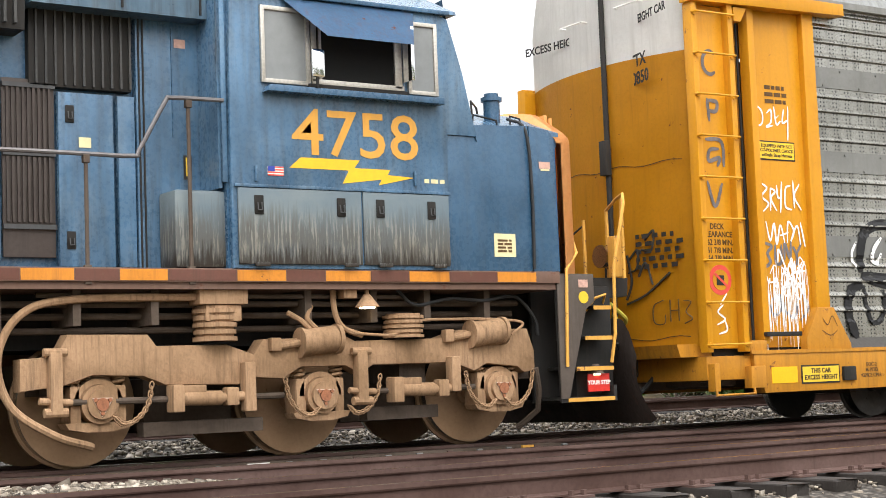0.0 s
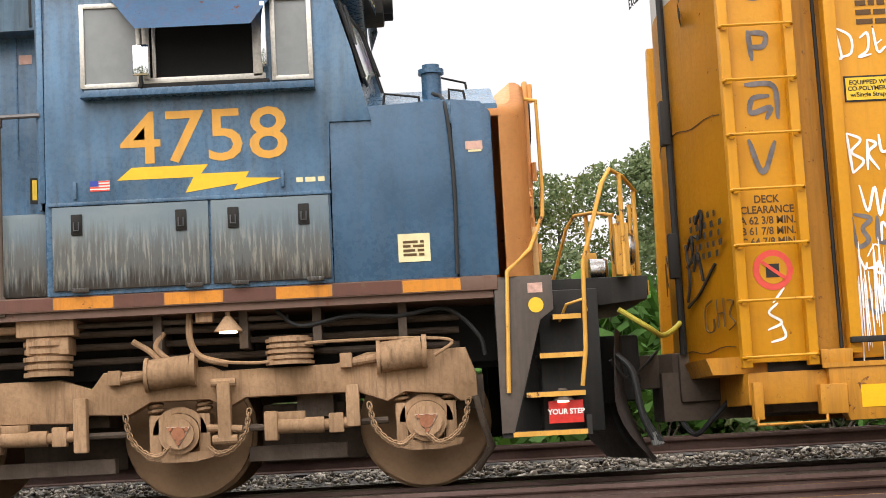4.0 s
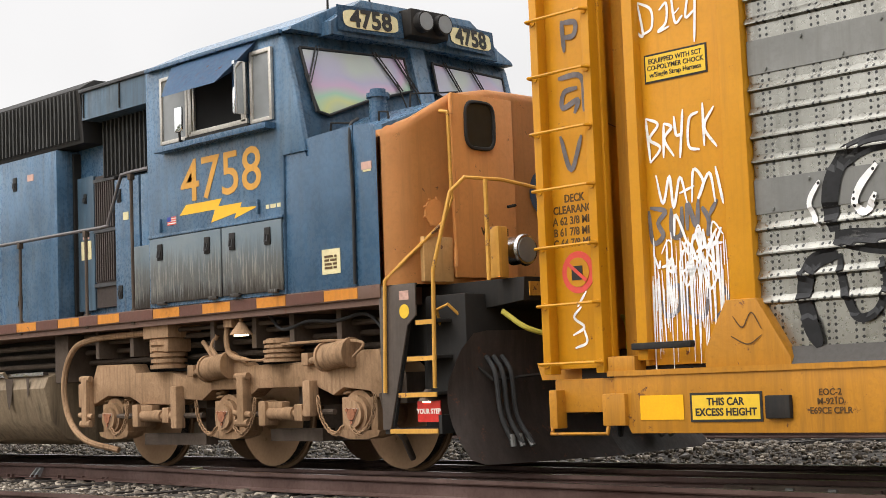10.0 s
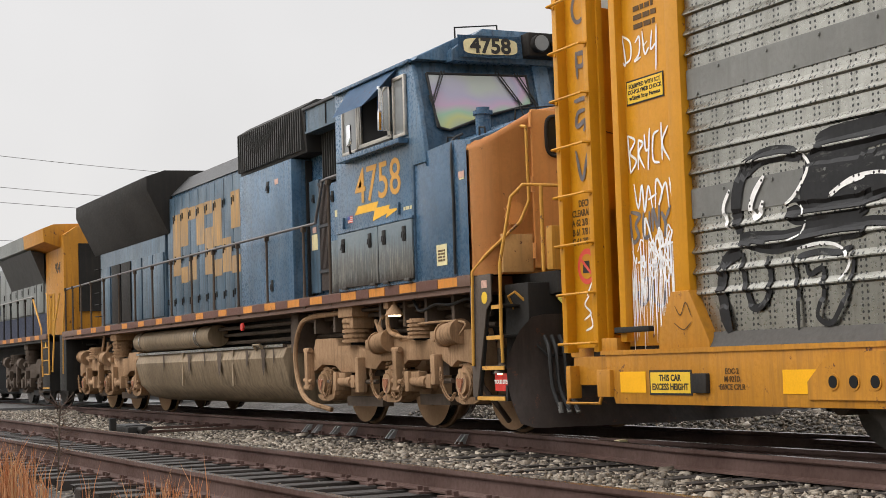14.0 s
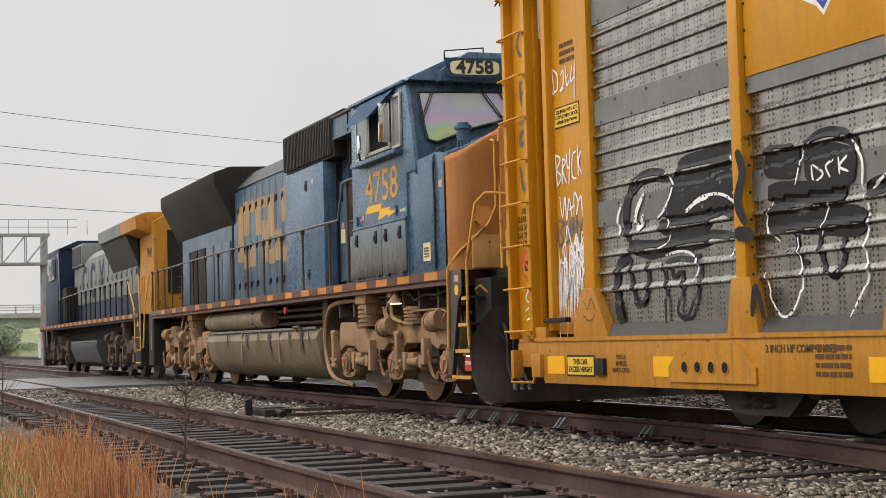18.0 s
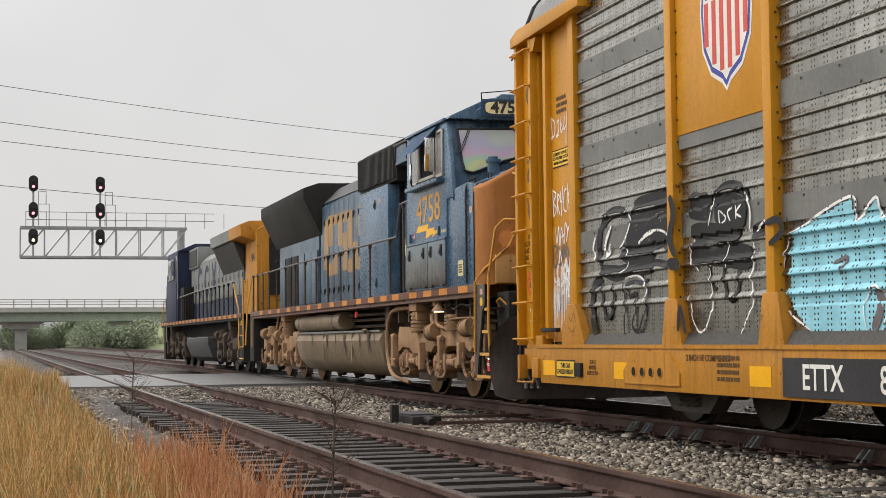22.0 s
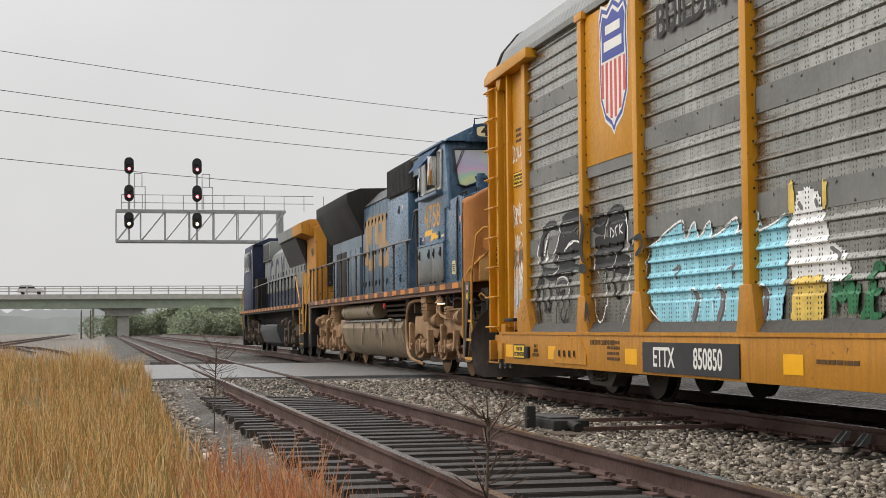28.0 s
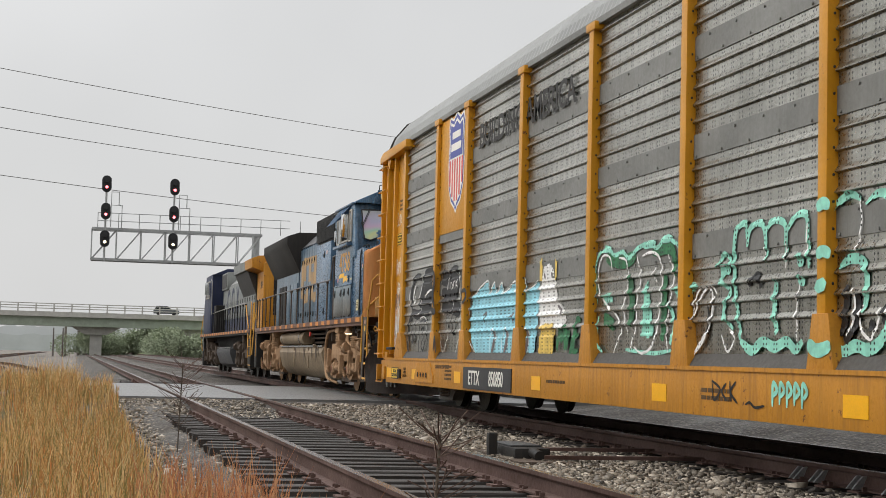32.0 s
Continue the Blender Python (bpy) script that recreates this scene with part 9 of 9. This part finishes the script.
def embankment():
    """The grassy slope under the far end of the road bridge."""
    bm = bmesh.new()
    rows = []
    for k in range(13):
        x = -304 + k * 1.5
        rows.append([bm.verts.new((x, y, (z + 1.2) * min(1.0, (12 - k) / 7) - 1.2 + 0.25 * noise.noise(Vector((x * 0.6, y * 0.6, 2))))) for y, z in ((8.5, -1.2), (11, -0.3), (14, 0.6), (18, 1.8), (23, 3.1), (28, 4.3), (36, 5.0), (60, 5.2))])
    for a, b in zip(rows, rows[1:]):
        for k in range(7):
            bm.faces.new((a[k], b[k], b[k + 1], a[k + 1]))
    # the bank's green is paled so that the colour holds the haze
    return single("embankment", bm, plain("haze_paled_grass_bank", (0.24, 0.27, 0.15), 0.95, 0, 4, 0.3), "pale green grassy bank under the bridge", "embankment", kind="structure", smooth=60)


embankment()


def road_car(name, label, y, paint):
    """A car on the bridge, nose towards +y."""
    x, z = -302.0, 7.6
    C = thing(name, (x, y, z), label, "car", "cars on the road bridge")
    part("body", P([(y - 2.35, z + 0.3), (y + 2.35, z + 0.3), (y + 2.4, z + 0.75), (y + 2.2, z + 0.98), (y + 1.0, z + 1.12), (y - 2.3, z + 1.12), (y - 2.42, z + 0.8)], x - 0.92, x + 0.92, "x", 0.06), paint, C)
    part("cabin", P([(y - 2.2, z + 1.12), (y + 1.0, z + 1.12), (y + 0.25, z + 1.68), (y - 1.9, z + 1.70)], x - 0.8, x + 0.8, "x", 0.06), GLASS_DARK, C, "dark glazed cabin")
    part("roof", B(x - 0.78, x + 0.78, y - 1.9, y + 0.2, z + 1.68, z + 1.74, bevel=0.02), paint, C)
    for d in (-1.45, 1.45):
        for s in (-0.82, 0.82):
            part("wheel", R((x + s - 0.1, y + d, z + 0.34), (x + s + 0.1, y + d, z + 0.34), 0.34, seg=16), RUBBER, C)
    return C


CAR_PALE = road_car("car", "pale silver car crossing the road bridge", -7.0, plain("silver_car_paint", (0.55, 0.55, 0.55), 0.35, 0.3, 5, 0.05))
CAR_DARK = road_car("car", "dark grey car crossing the road bridge", -9.5, plain("grey_car_paint", (0.10, 0.11, 0.12), 0.35, 0.3, 5, 0.05))

# ---- trackside things ----
def switch_machine():
    at = (-21.6, 5.75, lift(-21.6, 5.7))
    S = thing("switch_machine", at, "low dark switch machine with rods beside the rail", "switch machine")
    x, y, z = at
    part("base_plate", B(x - 1.3, x + 0.9, y - 0.35, y + 0.25, z - 0.05, z + 0.06), DUST_DARK, S)
    part("housing", B(x - 0.75, x + 0.35, y - 0.25, y + 0.15, z + 0.03, z + 0.17, bevel=0.03), BLACK, S)
    part("cover", B(x - 0.7, x + 0.1, y - 0.22, y + 0.12, z + 0.17, z + 0.19, bevel=0.01), SOOT, S, "pale worn cover plate")
    part("motor", R((x + 0.35, y - 0.05, z + 0.13), (x + 0.6, y - 0.05, z + 0.10), 0.055, seg=14), BLACK, S)
    part("cable_post", B(x - 0.25, x - 0.15, y - 0.4, y - 0.3, z, z + 0.30, bevel=0.01), BLACK, S)
    for d in (-0.9, 0.55):
        part("throw_rod", B(x + d, x + d + 0.06, y, 8.9, z + 0.07, z + 0.11), RUST, S)
    return S


switch_machine()


def rail_braces():
    proto = None
    for x in (-18.6, -18.2, -17.5, -16.9, -15.6, -13.6):
        if proto is None:
            proto = thing("rail_brace", (x, 7.40, RAIL_Z - 0.17), "pair of pale worn rail brace bolts at the rail's foot", "rail brace", "rail braces along the main rail")
            for d in (-0.05, 0.05):
                part("brace", P([(7.38, RAIL_Z - 0.16), (7.47, RAIL_Z - 0.16), (7.52, RAIL_Z - 0.05), (7.48, RAIL_Z - 0.05)], x + d - 0.012, x + d + 0.012, "x"), GALV_SIGNAL, proto)
        else:
            copy_thing(proto, pose(x, 7.40, RAIL_Z - 0.17))


rail_braces()
jb = thing("rail_joint", (-9.4, 7.46, RAIL_Z - 0.17), "grey bolted rail joint bar with a pale block", "rail joint")
part("joint_bar", B(-9.9, -8.9, 7.44, 7.515, RAIL_Z - 0.14, RAIL_Z - 0.05, bevel=0.01), GALV_BAND, jb)
for q in range(6):
    part("bolt", R((-9.8 + q * 0.16, 7.41, RAIL_Z - 0.095), (-9.8 + q * 0.16, 7.45, RAIL_Z - 0.095), 0.02, seg=6), RUST, jb)
part("block", B(-10.15, -10.05, 7.36, 7.46, RAIL_Z - 0.17, RAIL_Z + 0.0, bevel=0.01), CREAM, jb, "pale block beside the rail")
# guard bar with bolts, chalk tabs and paint marks along the main rail
gb = thing("bolted_guard_bar", (1.5, 7.46, RAIL_Z - 0.17), "dark bolted bar along the rail with pale tabs", "rail fitting")
part("bar", B(-3.2, 11.5, 7.40, 7.50, RAIL_Z - 0.13, RAIL_Z - 0.035, bevel=0.01), DUST_DARK, gb)
for q in range(40):
    bm = bmesh.new()
    box(bm, -3.0 + q * 0.36, -2.93 + q * 0.36, 7.375, 7.40, RAIL_Z - 0.115, RAIL_Z - 0.05, 0.008)
    part("bolt_head", bm, GALV_BAND if q % 3 else RUST, gb)
for x, m in ((1.28, SIGN_WHITE), (5.86, SIGN_WHITE), (-1.0, RAIL_YELLOW), (4.4, RAIL_YELLOW), (-0.4, RAIL_YELLOW)):
    part("tab", B(x, x + (0.22 if m is SIGN_WHITE else 0.14), 7.365, 7.40, RAIL_Z - 0.11, RAIL_Z - 0.045), m, gb, "white tab" if m is SIGN_WHITE else "yellow paint mark", None)
part("cable", U(curve([(3.2, 7.36, -0.12), (4.2, 7.3, -0.10), (5.0, 7.34, -0.14), (5.8, 7.38, -0.06)], 6), 0.012, 5), plain("orange_bond_cable", (0.5, 0.16, 0.04), 0.5), gb, "thin orange cable")


def sleepers(parent, yc, x0, x1, step, seed, y_half=1.29, plates=True, rails=(-0.755, 0.755), up=0.0):
    rnd = random.Random(seed)
    o = ORIGIN[parent.name]
    top = RAIL_Z + up - 0.185
    meshes = []
    for k in range(5):
        bm = bmesh.new()
        box(bm, -0.115, 0.115, -y_half, y_half, -0.17, 0, 0.012)
        for v in bm.verts:
            v.co += Vector((rnd.uniform(-0.006, 0.006), rnd.uniform(-0.03, 0.03), rnd.uniform(-0.006, 0.004)))
        bmesh.ops.recalc_face_normals(bm, faces=bm.faces)
        meshes.append(to_mesh("sleeper", bm, WOOD))
    bm = bmesh.new()
    box(bm, -0.095, 0.095, -0.17, 0.17, 0.0, 0.016)
    for sx in (-0.055, 0.055):
        for sy in (-0.095, 0.095):
            box(bm, sx - 0.012, sx + 0.012, sy - 0.02, sy + 0.02, 0.016, 0.05)
    bmesh.ops.recalc_face_normals(bm, faces=bm.faces)
    plate = to_mesh("tie_plate", bm, RUST)
    x = x0
    k = 0
    while x < x1:
        ob = new("sleeper", meshes[k % 5])
        ob.parent = parent
        ob.matrix_basis = pose(x - o.x + rnd.uniform(-0.03, 0.03), yc - o.y + rnd.uniform(-0.05, 0.05), top - o.z, 0, 0, rnd.uniform(-1.2, 1.2))
        if plates:
            for s in rails:
                pb = new("tie_plate", plate)
                pb.parent = ob
                pb.matrix_basis = pose(0, s, 0.0)
        x += step
        k += 1


sleepers(SIDE, 3.745, -60.0, 20.0, 0.54, 1)
sleepers(MAIN, 8.30, -40.0, 34.0, 0.55, 2)
sleepers(TURNOUT, 6.95, -11.8, 20.0, 0.55, 3, 1.22, False)
sleepers(BEYOND, 13.0, -20.0, 40.0, 0.56, 4, 1.29, False, up=FAR_RISE)


def stones(name, regions, seed, material, label):
    """Loose ballast stones: many small uneven lumps in one mesh."""
    rnd = np.random.RandomState(seed)
    v = np.array([(x, y, z) for x in (-1, 1) for y in (-1, 1) for z in (-1, 1)], float) / 3 ** 0.5
    f = np.array([(0, 1, 3), (0, 3, 2), (4, 6, 7), (4, 7, 5), (0, 4, 5), (0, 5, 1), (2, 3, 7), (2, 7, 6), (0, 2, 6), (0, 6, 4), (1, 5, 7), (1, 7, 3)])
    pos = []
    for x0, x1, y0, y1, n, z in regions:
        p = rnd.uniform(size=(n, 3))
        pos.append(np.stack([x0 + (x1 - x0) * p[:, 0], y0 + (y1 - y0) * p[:, 1], z + 0.035 * (p[:, 2] - 0.5)], 1))
    pos = np.concatenate(pos)
    pos[:, 2] += np.array([lift(a, b) + 0.27 for a, b in pos[:, :2]])
    n = len(pos)
    rad = 0.0235 * rnd.lognormal(0, 0.35, n)[:, None, None]
    shape = v[None] * (1 + rnd.uniform(-0.42, 0.42, (n, 8, 1))) * rnd.uniform(0.65, 1.3, (n, 1, 3))
    a = rnd.uniform(0, 6.283, n)
    b = rnd.uniform(-0.7, 0.7, n)
    ca, sa, cb, sb = np.cos(a), np.sin(a), np.cos(b), np.sin(b)
    z0 = np.zeros(n)
    rot = np.stack([np.stack([ca, -sa * cb, sa * sb], 1), np.stack([sa, ca * cb, -ca * sb], 1), np.stack([z0, sb, cb], 1)], 1)
    co = np.einsum("nij,nkj->nki", rot, shape * rad) * np.array([1, 1, 0.75]) + pos[:, None]
    idx = (f[None] + 8 * np.arange(n)[:, None, None]).reshape(-1)
    me = bpy.data.meshes.new(name)
    me.vertices.add(n * 8)
    me.vertices.foreach_set("co", co.ravel())
    me.loops.add(len(idx))
    me.loops.foreach_set("vertex_index", idx.astype(np.int32))
    me.polygons.add(n * 12)
    me.polygons.foreach_set("loop_start", np.arange(0, len(idx), 3, dtype=np.int32))
    me.update()
    me.materials.append(material)
    return tagged(new(name, me), label, "gravel", kind="stuff")


STONE = pieces("wet_ballast_stone", [(0.035, 0.029, 0.023), (0.15, 0.124, 0.095), (0.30, 0.255, 0.20), (0.07, 0.057, 0.044), (0.54, 0.47, 0.38), (0.19, 0.153, 0.115)], 0.5, 50, 0.4)
stones("ballast", [(-34, 14, 4.68, 6.2, 58000, -0.225), (-34, 14, 6.2, 7.35, 32000, -0.235), (-42, 12, 3.12, 4.38, 14000, -0.272), (-40, 14, 1.5, 2.9, 19000, -0.275), (-22, 18, 9.25, 12.1, 34000, -0.235), (-16, 16, 7.7, 8.9, 8000, -0.25), (-14, 18, 12.4, 15.2, 14000, -0.235)], 4, STONE, "loose grey-brown ballast stones")


def blades(name, patches, seed, material, label, width=0.006):
    """Tall dry grass: bent tapering blades in one mesh."""
    rnd = np.random.RandomState(seed)
    base, hgt = [], []
    for x0, x1, y0, y1, n, h in patches:
        p = rnd.uniform(size=(n, 2))
        xy = np.stack([x0 + (x1 - x0) * p[:, 0], y0 + (y1 - y0) * p[:, 1]], 1)
        clump = np.array([noise.noise(Vector((q[0] * 1.3, q[1] * 1.3, 0))) for q in xy])
        keep = clump > rnd.uniform(-0.3, 0.25, len(xy))
        xy, clump = xy[keep], clump[keep]
        z = np.array([lift(q[0], q[1]) for q in xy])
        base.append(np.column_stack([xy, z]))
        hgt.append(h * (0.75 + 0.7 * clump) * np.minimum(rnd.lognormal(-0.2, 0.3, len(xy)), 1.25))
    base, hgt = np.concatenate(base), np.concatenate(hgt)
    n = len(base)
    a = rnd.uniform(0, 6.283, n)
    side = np.stack([np.cos(a), np.sin(a), np.zeros(n)], 1) * width
    b = rnd.uniform(0, 6.283, n)
    lean = np.stack([np.cos(b), np.sin(b), np.zeros(n)], 1) * (hgt * rnd.uniform(0.05, 0.4, n))[:, None]
    up = np.stack([np.zeros(n), np.zeros(n), hgt], 1)
    m = base + up * 0.6 + lean * 0.3
    tip = base + up + lean
    co = np.stack([base - side, base + side, m - side * 0.8, m + side * 0.8, tip], 1)
    k = 5 * np.arange(n)[:, None]
    idx = np.concatenate([np.array([[0, 1, 3]]) + k, np.array([[0, 3, 2]]) + k, np.array([[2, 3, 4]]) + k], 1).reshape(-1)
    me = bpy.data.meshes.new(name)
    me.vertices.add(n * 5)
    me.vertices.foreach_set("co", co.ravel())
    me.loops.add(len(idx))
    me.loops.foreach_set("vertex_index", idx.astype(np.int32))
    me.polygons.add(n * 3)
    me.polygons.foreach_set("loop_start", np.arange(0, len(idx), 3, dtype=np.int32))
    me.update()
    me.materials.append(material)
    return tagged(new(name, me), label, "grass", kind="stuff")


STRAW = pieces("dry_straw_grass", [(0.58, 0.33, 0.12), (0.76, 0.48, 0.20), (0.84, 0.62, 0.32), (0.24, 0.14, 0.055), (0.66, 0.29, 0.10), (0.30, 0.22, 0.07), (0.20, 0.20, 0.07), (0.70, 0.46, 0.20)], 0.7, 20, 0.1, 0.45)
RED_STRAW = pieces("russet_grass", [(0.52, 0.21, 0.09), (0.64, 0.30, 0.15), (0.62, 0.38, 0.20), (0.44, 0.16, 0.07), (0.30, 0.13, 0.06)], 0.7, 20, 0.1, 0.45)
blades("dry_grass", [(-42, -15, -3.5, 1.0, 44000, 0.60), (-15, -11.5, -2.0, 1.3, 9000, 0.62), (-40, -11.5, 0.7, 1.7, 10000, 0.44), (-60, -55, -6, 0, 2600, 0.64), (-130, -56, -34, 1.5, 9000, 0.42)], 2, STRAW, "tall dry straw-coloured grass", 0.0058)
blades("russet_grass", [(-8.8, -7.9, 2.05, 2.50, 420, 0.46), (-9.6, -9.0, 1.6, 2.2, 260, 0.55), (-10.8, -10.1, 1.5, 2.1, 260, 0.55), (-12.5, -11.3, 1.35, 2.2, 700, 0.55), (-15.0, -12.6, 1.5, 2.1, 900, 0.5), (-7.6, -7.3, 2.2, 2.5, 50, 0.36), (-18.5, -15.2, 1.4, 2.2, 900, 0.5)], 6, RED_STRAW, "russet tufts of tall grass", 0.005)


def dead_weed(at, h, seed):
    rnd = random.Random(seed)
    W = thing("dead_weed", at, "bare dead weed with fine dark twigs", "weed", "dead weeds by the siding")
    base = Vector(at)
    bm = bmesh.new()
    tube(bm, [base - Vector((0, 0, 0.05)), base + Vector((0.02, 0.01, h * 0.5)), base + Vector((0.0, 0.03, h))], 0.008, 5)
    part("stem", bm, BARK, W)
    bm = bmesh.new()
    for k in range(46):
        z = rnd.uniform(0.3, 1.0) * h
        a = rnd.uniform(0, 6.28)
        p = base + Vector((0.01, 0.02, z))
        q = p + Vector((math.cos(a) * 0.26 * h, math.sin(a) * 0.26 * h, rnd.uniform(0.05, 0.22) * h))
        tube(bm, [p, p.lerp(q, 0.5) + Vector((0, 0, -0.01)), q], 0.0035, 4)
    tagged(part("twig_spray", bm, plain("dead_twig", (0.10, 0.065, 0.05), 0.9), W), kind="stuff")


dead_weed((-24.0, 2.15, lift(-24, 2.15)), 1.05, 3)
dead_weed((-12.6, 2.6, lift(-12.6, 2.6)), 0.75, 5)


# ---- what moves ----
def rolled(t):
    for (ta, a), (tb, b) in zip(ROLLED, ROLLED[1:]):
        if t <= tb:
            return a + (b - a) * (t - ta) / (tb - ta)
    return ROLLED[-1][1]


def motions():
    n = 96
    times = [32.0 * k / n for k in range(n + 1)]
    # evened over a second, so that the speed has no steps
    way = [sum(rolled(min(32, max(0, t + d))) + (0 if 0 <= t + d <= 32 else (t + d - min(32, max(0, t + d))) * (-1.13 if t + d < 0 else -1.67)) for d in (-0.5, -0.25, 0, 0.25, 0.5)) / 5 for t in times]
    for ob in (LOCO_A, LOCO_B, RACK):
        o = ORIGIN[ob.name]
        walk(ob, [(t, pose(o.x + s, o.y, o.z)) for t, s in zip(times, way)])
    for ob, t0, v in ((CAR_PALE, 28.3, 17.0), (CAR_DARK, 30.5, 18.0)):
        o = ORIGIN[ob.name]
        walk(ob, [(t, pose(o.x, o.y + v * (t - t0), o.z)) for t in (0.0, 16.0, 32.0)])
    for ob, x, y, z, r in WHEELSETS:
        walk(ob, [(t, pose(x, y, z, 0, math.degrees(s / r), 0)) for t, s in zip(times, way)])


motions()
